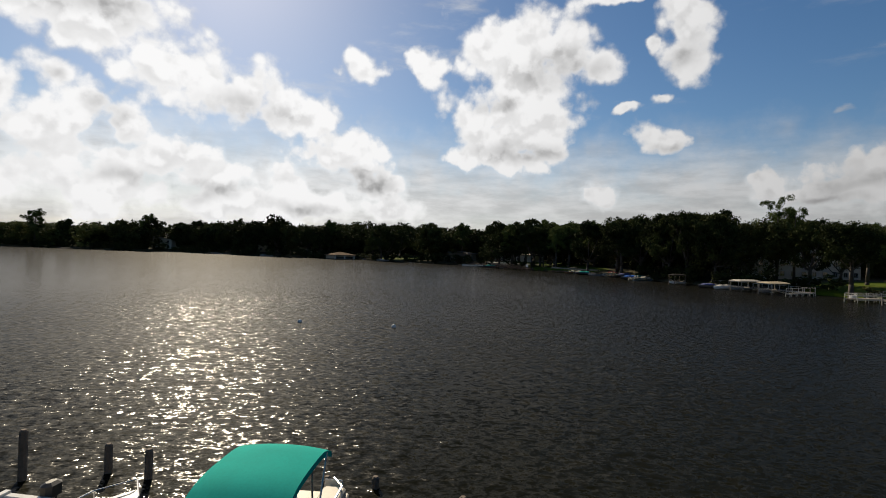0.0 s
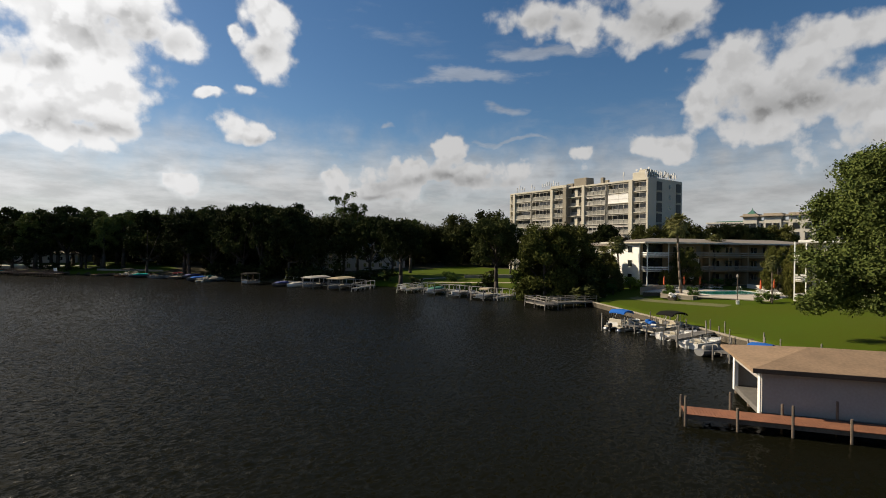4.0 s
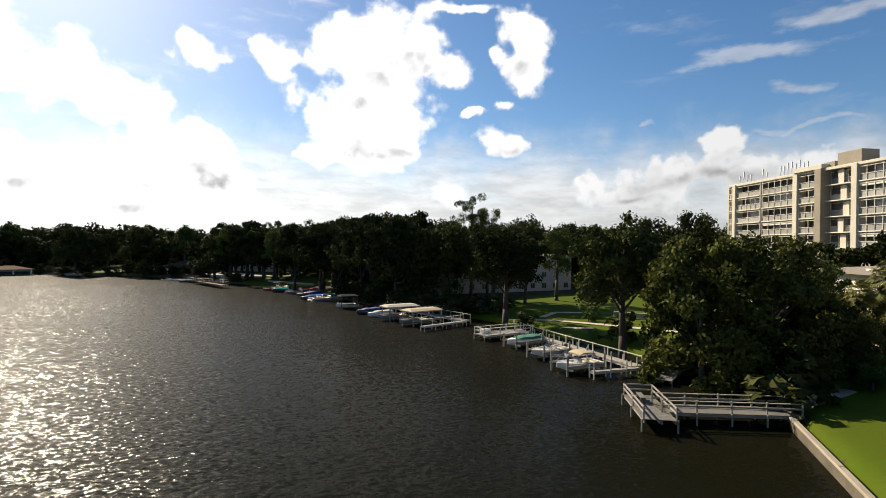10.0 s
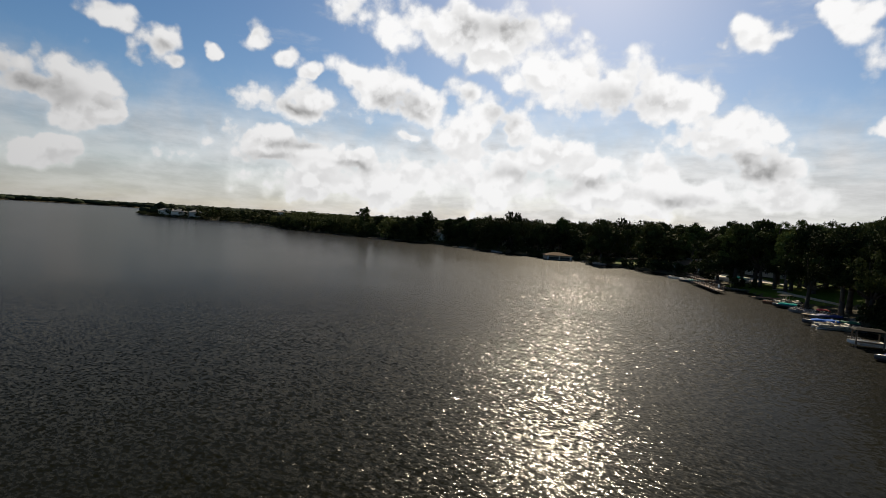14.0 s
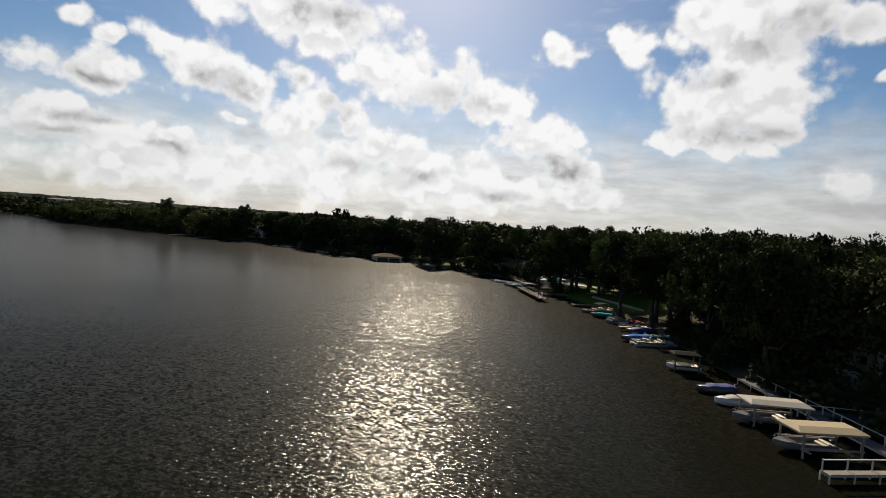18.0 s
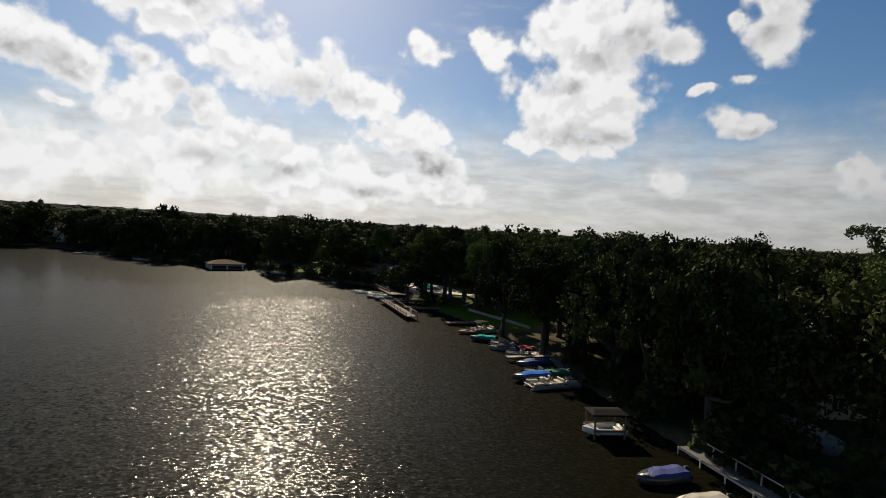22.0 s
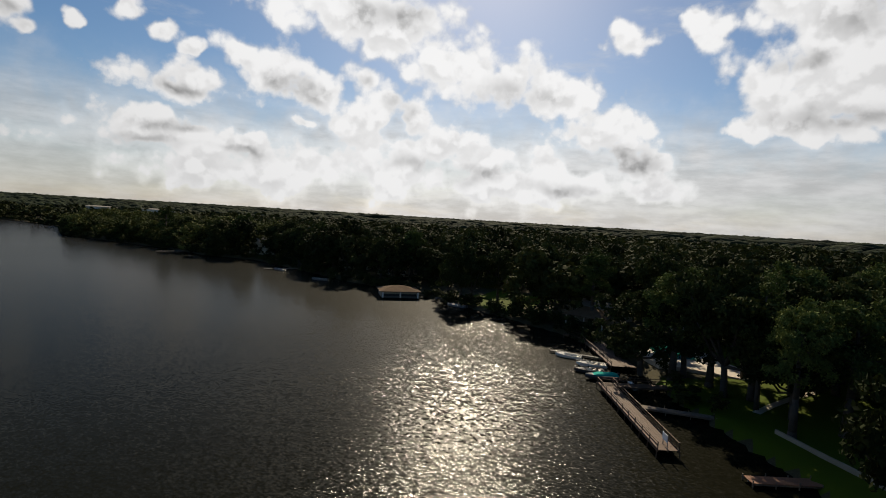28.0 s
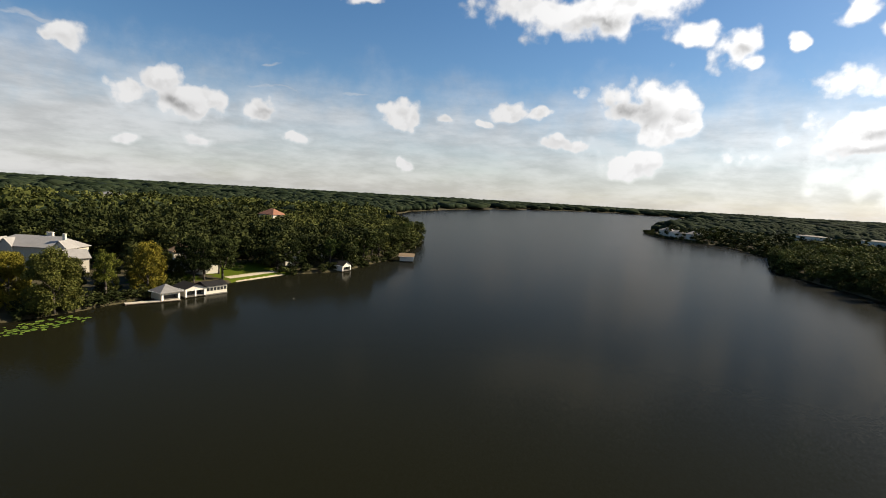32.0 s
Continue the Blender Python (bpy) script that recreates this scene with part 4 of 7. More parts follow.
def plant(kind, x, y, height, width=1.0, turn=0.0, label="", group=""):
    base = kind.rstrip("0123456789")
    name, words = SPOKEN[base]
    k = height / FULL.get(kind, FULL.get(base, 10))
    ob = new(name)
    ob.matrix_basis = pose(x, y, gz(x, y) if base != "shrub" else gz(x, y), 0, 0, turn) @ Matrix.Diagonal((k * width, k * width, k, 1))
    tagged(ob, label or words, "shrub" if base == "shrub" else "tree", group)
    part("trunk", KINDS[kind][0], None, ob)
    part("crown", KINDS[kind][1], None, ob)
    return ob


# lone and front-row trees: kind, x, y, height, width
for row in (("bushy10", 68.2, 18.0, 17.6, 1.1, 20), ("greenbushy", 86.6, 66.4, 15.4, 0.95, 0), ("bushy7", 91.5, 63.5, 13.0, 0.95, 50), ("bushy6", 96.5, 62.8, 7.0, 1.2, 80), ("bushy7", 93.5, 69.0, 12.0, 1.0, 120),
            ("parasol11", 82.2, 101.4, 17.4, 0.98, 0), ("parasol12", 85.6, 76.7, 17.4, 0.92, 40), ("ragged5", 87.2, 131.6, 20.8, 1.0, 0), ("ragged5", 90.0, 129.0, 18.0, 1.0, 90),
            ("oak1", 50.5, 175.5, 19.5, 0.72, 0), ("parasol12", 57.0, 160.5, 18.5, 0.95, 140), ("parasol11", 58.0, 167.5, 18.0, 0.95, 77), ("parasol12", 61.0, 174.0, 18.0, 0.95, 200), ("oak2", -36, 258, 13, 0.8, 0), ("oak1", -28, 257, 15, 0.8, 30), ("oak2", -66, 272, 14, 0.8, 70), ("ragged5", 41.0, 205.0, 18.0, 1.0, 140), ("greenbushy", 112.0, 36.0, 8.0, 0.8, 10)):
    plant(*row)
rng_p = random.Random(5)
# the grove behind the right-hand docks, up to the second pool
for row in ((70.5, 130, 18.0), (88, 121, 16.0), (67, 138, 19.0), (65, 145, 18.0), (61, 156, 17.0), (77, 140, 20.0), (66, 150, 20.0), (74, 152, 20.5), (63.5, 162, 20.0), (71, 165, 20.0), (80, 160, 19.5), (69, 177, 18.0), (78, 174, 19.0), (78, 152, 19.0)):
    plant(rng_p.choice(("oak0", "oak1", "oak2")), row[0], row[1], row[2], rng_p.uniform(0.7, 0.88), rng_p.uniform(0, 360), group="trees of the shaded grove")
for k, (x, y, h) in enumerate(((94, 119, 13), (102, 121, 14), (115, 90, 9.5), (114, 80, 9), (108, 71, 9), (119, 78, 9.5), (120, 100, 9.5), (124, 86, 9))):
    plant(("oak2", "cypress3", "oak0")[k % 3], x, y, h, rng_p.uniform(0.8, 1.0), rng_p.uniform(0, 360), group="trees round the lawn")
# trees between the apartment house and the tower block
for x, y, h in ((127, 76, 13.5), (128.5, 66, 13), (134, 61, 14), (140, 57, 13), (147, 53, 13.5), (154, 49, 13), (161, 46, 13.5), (168, 50, 13), (158, 58, 13), (124, 84, 12)):
    plant(("bushy6", "oak2", "bushy7")[int(x) % 3], x, y, h, 1.0, x * 31, group="trees behind the apartment house")
# trees along the northern shore
k, trail = 0, [(45, 196), (38, 207), (31, 216), (24, 232), (8, 246), (-6, 256), (-22, 262), (-30, 258), (-62, 278), (-74, 275), (-90, 277), (-104, 284), (-118, 291), (-132, 295), (-146, 300), (-160, 303), (-176, 299), (-192, 296), (-208, 302), (-226, 304), (-246, 303)]
for x, y in trail:
    k += 1
    plant(("oak1", "cypress3", "oak2", "oak0")[k % 4], x + rng_p.uniform(-2, 2), y + rng_p.uniform(-2, 2), rng_p.uniform(15, 20.5), rng_p.uniform(0.75, 1.0), rng_p.uniform(0, 360), group="trees along the northern shore")
# western shore
for kind, x, y, h in (("gold", -103, 8, 14), ("gold", -108, 2, 13), ("greenbushy", -105, 18.5, 16.5), ("greenbushy", -110, 14.5, 13), ("lime", -119, 20.5, 13.5), ("bushy7", -117, 11, 9), ("bushy7", -127, 14, 11), ("bushy6", -123, 6, 10), ("gold", -134, 21.5, 15.5), ("bushy7", -141, 15, 13),
                      ("oak1", -150, 25.5, 17), ("bushy6", -146, 9, 12), ("bushy7", -156, 16, 8), ("bushy6", -150, 15, 10), ("oak1", -158, 24, 15), ("oak0", -163, 28, 15), ("oak1", -193, 42, 13), ("oak0", -189, 36, 12), ("oak2", -196, 30, 13), ("oak2", -170, 22, 15), ("cypress3", -206, 52, 13), ("cypress4", -213, 55, 14), ("cypress3", -222, 56, 13), ("cypress4", -232, 59, 14), ("cypress3", -243, 60, 13), ("oak0", -256, 60, 14), ("oak2", -268, 59, 15),
                      ("oak1", -284, 58, 15), ("oak0", -300, 58, 15), ("oak2", -318, 58, 15), ("cypress3", -336, 57, 14)):
    plant(kind, x, y, h, rng_p.uniform(0.75, 1.0), rng_p.uniform(0, 360), group="trees along the western shore")

# trees between the second pool and the water
for x, y, h in ((24.5, 216, 14), (29.5, 213.5, 15), (35, 213, 14), (40.5, 209, 15), (45, 203, 13), (46, 214, 15), (52, 218, 15), (37, 244, 14), (30, 248, 15), (50, 200, 14), (40, 220, 15), (47, 224, 16), (54, 226, 16), (60, 217, 16), (59, 233, 16), (51, 233, 15), (62, 206, 15)):
    plant(("oak1", "oak2", "cypress3")[int(x) % 3], x, y, h + 2.5, 1.05, x * 50, group="trees round the second pool")
# woods: clearings are kept free
CLEAR = []


def clearing(x0, x1, y0, y1):
    CLEAR.append((x0, x1, y0, y1))


clearing(40, 100, -10, 62), clearing(94, 130, 28, 66), clearing(84, 131, 66, 134), clearing(118, 142, 118, 142), clearing(131, 160, 58, 122), clearing(100, 150, 26, 60), clearing(200, 226, -25, 95), clearing(98, 120, 20, 36)
clearing(2, 50, 206, 252), clearing(-50, -10, 250, 285), clearing(-760, -664, 285, 360), clearing(-190, -162, 14, 48), clearing(-30, 60, -60, 0), clearing(86, 112, 118, 140)
clearing(44, 61.5, 158, 180), clearing(78, 122, 130, 158), clearing(100, 126, 66, 76), clearing(26, 64, 178, 226), clearing(-160, -95, 4, 40)
clearing(-150, -108, -12, 12), clearing(-178, -155, 2, 14), clearing(-366, -336, -66, -36), clearing(-160, -118, -46, 0)


def free(x, y, margin):
    ok = inland(x, y) > margin
    for x0, x1, y0, y1 in CLEAR:
        ok &= ~((x > x0) & (x < x1) & (y > y0) & (y < y1))
    return ok


def scatter(x0, x1, y0, y1, step, seed, margin):
    r = np.random.default_rng(seed)
    px, py = np.meshgrid(np.arange(x0, x1, step), np.arange(y0, y1, step))
    px, py = px.ravel() + r.uniform(-0.45, 0.45, px.size) * step, py.ravel() + r.uniform(-0.45, 0.45, py.size) * step
    keep = free(px, py, margin)
    return px[keep], py[keep]


def crowns(px, py, templates, hlo, hhi, wlo, whi, seed, name, label, mat):
    r = np.random.default_rng(seed)
    z, vs, fs, own, n = ground_height(px, py), [], [], [], 0
    which = r.integers(0, len(templates), len(px))
    for t, (tv, tf) in enumerate(templates):
        sel = np.where(which == t)[0]
        m = len(sel)
        if not m:
            continue
        a, w = r.uniform(0, 6.283, m), r.uniform(wlo, whi, m)
        stand = 0.5 + 0.5 * np.sin(px[sel] * 0.061 + 1.3) * np.cos(py[sel] * 0.053 + px[sel] * 0.021)      # taller and lower stands
        h = hlo + (hhi - hlo) * np.clip(0.55 * stand + 0.45 * r.random(m), 0, 1)
        tall = r.random(m) < 0.13
        h, w = np.where(tall, h * 1.18, h), np.where(tall, w * 1.2, w)
        c, s = np.cos(a)[:, None], np.sin(a)[:, None]
        v = np.stack([(tv[:, 0] * c - tv[:, 1] * s) * w[:, None] + px[sel][:, None], (tv[:, 0] * s + tv[:, 1] * c) * w[:, None] + py[sel][:, None], tv[:, 2] * h[:, None] + z[sel][:, None]], -1)
        vs.append(v.reshape(-1, 3))
        own.append(np.repeat(r.random(m), len(tv)))
        fs.append((tf[None] + (np.arange(m) * len(tv))[:, None, None]).reshape(-1, tf.shape[1]) + n)
        n += m * len(tv)
    ob = new(name, mesh_np(name, np.concatenate(vs), np.concatenate(fs), mat))
    ob.data.attributes.new("tree", "FLOAT", "POINT").data.foreach_set("value", np.concatenate(own).astype(np.float32))
    return tagged(ob, label, "trees", kind="stuff")


def mid_template(seed, lumps=24, per=24, size=0.165):
    """A round crown of unit height and unit half-width made of leaf blades, leafy down to the bank."""
    global rng
    rng = np.random.default_rng(seed)
    cs = []
    for k in range(lumps):
        h = rng.uniform(0.10, 0.5) if k < 7 else rng.uniform(0.45, 0.92)
        reach = math.sqrt(max(0.02, 1 - (max(0, h - 0.5) / 0.46) ** 4)) * rng.uniform(0.3, 0.85)
        a = rng.random() * 6.283
        cs.append((math.cos(a) * reach, math.sin(a) * reach, h))
    return leaf_cloud(np.array(cs), rng.uniform(0.24, 0.42, lumps), per, size, 0.40, 0.0, 0.40, 3, 0.6)


def far_template(seed):
    bm = bmesh.new()
    bmesh.ops.create_icosphere(bm, subdivisions=1, radius=1.0)
    for vtx in bm.verts:
        k = 1 + 0.40 * noise.noise(vtx.co * 1.9 + Vector((seed * 3.1, 0, 0))) + 0.34 * noise.noise(vtx.co * 4.3 + Vector((0, seed, 0)))
        vtx.co = Vector((vtx.co.x * k, vtx.co.y * k, 0.5 + 0.5 * vtx.co.z * k))
    bm.faces.ensure_lookup_table()
    bm.verts.index_update()
    v = np.array([q.co[:] for q in bm.verts])
    f = np.array([[q.index for q in face.verts] for face in bm.faces])
    bm.free()
    return v, f


MID = [mid_template(s, 24, 36, 0.115) for s in range(71, 76)]
FINE = [mid_template(s, 34, 120, 0.06) for s in range(76, 80)]
SPARSE = [mid_template(s, 11, 8, 0.30) for s in range(96, 100)]
COARSE = [mid_template(s, 15, 12, 0.24) for s in range(91, 96)]
FAR = [far_template(s) for s in range(81, 85)]
px, py = scatter(-430, 260, -150, 420, 8.5, 3, 2.5)
near = (np.hypot(px - 45, py - 110) < 300) & (np.hypot(px - 45, py - 110) > 0)
town = (px > 92) & (py < 128)                       # lower trees among the buildings
deep = (inland(px, py) > 110) & ~town
close = (np.hypot(px - 75, py - 125) < 95) & ~town & ~deep
crowns(px[close], py[close], FINE, 11, 21, 4.6, 7.6, 1, "woods_close", "dense dark green wood of broad crowns by the docks", LEAF_WOODS)
far_off = near & ~town & ~deep & ~close
inner = far_off & (px > 84)                         # lower trees behind the second lawn
crowns(px[inner], py[inner], MID, 6, 11, 4.2, 6.6, 19, "woods_lawn", "low dark wood behind the second lawn", LEAF_WOODS)
far_off &= ~inner
crowns(px[far_off], py[far_off], MID, 10, 19.5, 4.8, 7.8, 1, "woods_near", "dense dark green wood of broad crowns", LEAF_WOODS)
crowns(px[~near & ~town & ~deep], py[~near & ~town & ~deep], MID, 8, 14, 4.2, 7.0, 2, "woods_west", "dense green wood with roofs between", LEAF_SUNLIT)
edge = town & (px < 126)
crowns(px[edge], py[edge], FINE, 6.5, 10.5, 3.6, 5.6, 18, "woods_garden", "low green garden trees behind the lawn", LEAF_WOODS)
town &= ~edge
crowns(px[town], py[town], COARSE, 6.5, 10.5, 4.0, 6.4, 8, "woods_town", "low green trees between the buildings", LEAF_WOODS)
east = deep & (px > 84)
crowns(px[east], py[east], COARSE, 6, 11, 4.5, 7.0, 20, "woods_east", "low wood behind the houses", LEAF_WOODS)
deep &= ~east
crowns(px[deep], py[deep], COARSE, 8, 15, 4.5, 8.0, 9, "woods_deep", "dense wood away from the shore", LEAF_WOODS)
px, py = scatter(-1200, 700, -700, 1000, 13, 4, 5)
out = ~((px > -430) & (px < 260) & (py > -150) & (py < 420))
mid_way = out & (np.hypot(px, py - 130) < 680)
westward = mid_way & (px < -150) & (py < 140)
# the sun on these western crowns is partly in their lighter leaf colour
crowns(px[westward], py[westward], COARSE, 9, 19, 5.0, 10.0, 5, "woods_sunlit", "mottled woods west of the lake in a sunlit leaf colour", LEAF_SUNLIT)
mid_way &= ~westward
crowns(px[mid_way], py[mid_way], SPARSE, 8, 15.5, 5.5, 10.0, 5, "woods_beyond", "woods in dark green away from the lake", LEAF_WOODS)
far_way = out & ~mid_way
crowns(px[far_way], py[far_way], FAR, 8, 16, 6.5, 10.5, 5, "woods_far", "far woods in dark green", FAR_LEAF)
px, py = scatter(-4700, 4000, -3500, 4600, 54, 6, 6)
out = ~((px > -1200) & (px < 700) & (py > -700) & (py < 1000)) & (np.hypot(px, py) < 4600)
crowns(px[out], py[out], FAR, 13, 21, 24, 42, 7, "woods_horizon", "far woods along the horizon", FAR_LEAF)

# low growth along the natural banks
r5 = np.random.default_rng(15)
bx_, by_ = [], []
for (ax, ay), (bx, by) in zip(SHORE_A, SHORE_B):
    ln = math.hypot(bx - ax, by - ay)
    if ln > 140 or (-45 < ax < 80 and ay < 52) or (-190 < ax < -160):
        continue
    for _ in range(int(ln / 1.7)):
        u, off = r5.random(), r5.uniform(-0.4, 3.2)
        nx_, ny_ = (by - ay) / ln, -(bx - ax) / ln
        bx_.append(ax + (bx - ax) * u + nx_ * off)
        by_.append(ay + (by - ay) * u + ny_ * off)
bx_, by_ = np.array(bx_), np.array(by_)
keep = (inland(bx_, by_) > -0.3) & ~((bx_ > 78) & (by_ > 70) & (by_ < 112) & (r5.random(len(bx_)) < 0.7)) & ~((bx_ > 40) & (bx_ < 64) & (by_ > 156) & (by_ < 205)) & ~((bx_ > 18) & (bx_ < 62) & (by_ > 176) & (by_ < 232) & (r5.random(len(bx_)) < 0.7))
crowns(bx_[keep], by_[keep], COARSE, 1.6, 4.2, 1.2, 2.6, 16, "bank_growth", "low green growth along the banks", LEAF_WOODS)

# ---- seawall, pool terrace, buildings ----
wall_line = [(45, 0), (62.1, 25.7), (65, 30), (68, 33.5), (73.9, 41.9), (78.5, 48.1), (83.6, 55)]
seawall = thing("seawall", 0, 0, 0, label="weathered pale concrete seawall along the lawn", category="seawall", kind="structure")
for (ax, ay), (bx, by) in zip(wall_line, wall_line[1:]):
    d = Vector((bx - ax, by - ay))
    n, rz, ln = Vector((d.y, -d.x)).normalized() * -1, math.degrees(math.atan2(d.y, d.x)), d.length
    mx_, my_ = (ax + bx) / 2 + n.x * 0.10, (ay + by) / 2 + n.y * 0.10
    part("wall_panel", Shape().box(mx_, my_, -1.6, ln + 0.1, 0.3, 2.25, rz), WALL_STAIN, seawall, "brown stained concrete face")
    part("cap", Shape().box(mx_, my_, 0.65, ln + 0.16, 0.36, 0.15, rz, 0.03), CONCRETE, seawall, "pale concrete cap with worn edges")

DECK_Z = 2.06
deck_poly = [(94.2, 51.9), (101.5, 52.4), (111.0, 48.3), (122.0, 43.5), (113.5, 35.0), (104.5, 32.5), (94.0, 33.3), (92.6, 43.2), (97.0, 48.4)]
terrace = thing("pool_terrace", 0, 0, 0, label="pale concrete pool deck beside the lawn", category="terrace", kind="structure")
part("slab", Shape().prism(deck_poly[::-1], DECK_Z - 0.14, DECK_Z), PALE_DECK, terrace)
part("base", Shape().prism([(103 + (x - 103) * 0.985, 43.5 + (y - 43.5) * 0.985) for x, y in deck_poly[::-1]], 1.0, DECK_Z - 0.14), WALL_STAIN, terrace, "brown stained base of the deck")
pool = thing("swimming_pool", 103.6, 41.4, DECK_Z, -29.4, "turquoise swimming pool with a pale coping", "swimming pool")
part("water", Shape().box(0, 0, -0.05, 12.2, 5.6, 0.07), POOL_WATER, pool, "clear turquoise water")
for sx, sy, w, d in ((0, 3.0, 12.8, 0.4), (0, -3.0, 12.8, 0.4), (6.3, 0, 0.4, 5.6), (-6.3, 0, 0.4, 5.6)):
    part("coping", Shape().box(sx, sy, -0.02, w, d, 0.1, 0, 0.03), WHITE_WALL, pool)
lad = Shape()
for sy in (-0.3, 0.3):
    lad.rod((5.0 + sy, 2.9, 0), (5.0 + sy, 2.9, 0.8), 0.03).rod((5.0 + sy, 2.9, 0.8), (5.0 + sy, 2.3, 0.75), 0.03).rod((5.0 + sy, 2.3, 0.75), (5.0 + sy, 2.3, 0), 0.03)
part("handrail", lad, ALU, pool, "bright steel handrail")

low_wall = thing("garden_wall", 0, 0, 0, label="low cream wall round the pool terrace", category="wall", kind="structure")
for (ax, ay), (bx, by), h in (((94.0, 52.0), (101.5, 52.5), 0.7), ((101.5, 52.5), (111.0, 48.4), 0.7), ((117.2, 41.9), (112.4, 36.4), 0.9), ((91.9, 47.7), (96.0, 49.3), 0.1), ((91.75, 47.6), (91.55, 46.4), 0.1), ((91.5, 44.9), (91.5, 43.0), 0.1), ((91.4, 42.85), (94.2, 42.65), 0.1)):
    d = Vector((bx - ax, by - ay))
    part("wall_panel", Shape().box((ax + bx) / 2, (ay + by) / 2, 1.5, d.length, 0.3, DECK_Z - 1.5 + h, math.degrees(math.atan2(d.y, d.x)), 0.03), WHITE_WALL if h > 0.8 else CONCRETE, low_wall)

path = thing("garden_path", 0, 0, 0, label="worn grey path across the lawn", category="path", kind="structure")
p_line, strip = [(93.0, 53.0), (89.6, 48.5), (88.4, 44.0), (87.6, 39.5), (87.0, 36.6)], Shape()
for k in range(len(p_line) - 1):
    (ax, ay), (bx, by) = p_line[k], p_line[k + 1]
    for j in range(4):
        u0, u1 = j / 4, (j + 1) / 4
        x0, y0, x1, y1 = ax + (bx - ax) * u0, ay + (by - ay) * u0, ax + (bx - ax) * u1, ay + (by - ay) * u1
        strip.add([(x0 - 1.2, y0 + 0.3, gz(x0 - 1.2, y0 + 0.3) + 0.02), (x0 + 1.2, y0 - 0.3, gz(x0 + 1.2, y0 - 0.3) + 0.02), (x1 + 1.2, y1 - 0.3, gz(x1 + 1.2, y1 - 0.3) + 0.02), (x1 - 1.2, y1 + 0.3, gz(x1 - 1.2, y1 + 0.3) + 0.02)], [(0, 1, 2, 3)])
part("paving", strip, WORN, path)


def umbrella(x, y, rz):
    u = thing("umbrella", x, y, DECK_Z, rz, "closed orange umbrella on the pool deck", "umbrella", "umbrellas round the pool")
    part("pole", Shape().rod((0, 0, 0), (0, 0, 2.45), 0.03), ALU, u)
    c = Shape()
    rings = []
    for z, r in ((0.85, 0.10), (1.0, 0.20), (1.5, 0.17), (2.0, 0.12), (2.35, 0.05), (2.42, 0.02)):
        rings.append([(r * math.cos(a * math.pi / 5) * (1 if a % 2 else 0.72), r * math.sin(a * math.pi / 5) * (1 if a % 2 else 0.72), z) for a in range(10)])
    part("canopy", c.loft(rings), ORANGE_CLOTH, u, "folded orange canvas")
    part("base", Shape().box(0, 0, 0, 0.5, 0.5, 0.1, 0, 0.04), CONCRETE, u)


for x, y in ((101.2, 51.0), (105.6, 49.2), (109.0, 47.6), (104.9, 36.9), (109.6, 36.0)):
    umbrella(x, y, x * 40)


def lounger(x, y, rz):
    l = thing("sun_lounger", x, y, DECK_Z, rz, "white sun lounger with a raised back", "lounger", "sun loungers round the pool")
    part("frame", Shape().box(0, 0, 0.28, 1.9, 0.6, 0.06, 0, 0.02), WHITE, l)
    part("backrest", Shape().add([(-0.95, -0.3, 0.75), (-0.95, 0.3, 0.75), (-0.3, 0.3, 0.36), (-0.3, -0.3, 0.36), (-0.98, -0.3, 0.70), (-0.98, 0.3, 0.70), (-0.3, 0.3, 0.30), (-0.3, -0.3, 0.30)], [(0, 1, 2, 3), (7, 6, 5, 4), (0, 3, 7, 4), (1, 5, 6, 2), (0, 4, 5, 1), (3, 2, 6, 7)]), CLOTH_WHITE, l)
    for sx in (-0.7, 0.8):
        for sy in (-0.26, 0.26):
            part("leg", Shape().box(sx, sy, 0, 0.05, 0.05, 0.28), WHITE, l)


for k, (x, y) in enumerate(((99.2, 49.6), (103.2, 50.8), (104.6, 50.0), (108.0, 48.4), (110.6, 46.8), (112.4, 45.6), (103.6, 35.6), (106.2, 35.0), (107.6, 34.7), (108.6, 37.6), (111.4, 37.4))):
    lounger(x, y, 62 if k < 6 else 240)
# planter with white blossom, clipped shrubs by the terrace
planter = thing("planter", 91.0, 45.6, gz(91.0, 45.6), 0, "dark square planter heaped with white blossom", "planter")
part("box", Shape().loft([[(q * r, u * r, z) for q, u in ((-1, -1), (1, -1), (1, 1), (-1, 1))] for r, z in ((0.42, -0.1), (0.55, 0.45), (0.60, 0.47), (0.60, 0.55))]), PILE, planter)
fl = Shape()
for k in range(26):
    a, r = k * 2.4, 0.18 * k ** 0.5
    fl.box(math.cos(a) * r, math.sin(a) * r * 0.55, 0.5 + (k % 5) * 0.12, 0.26, 0.26, 0.16, k * 31, 0.07)
part("blossom", fl, FLOWERS, planter, "mass of white flowers")["kind"] = "stuff"
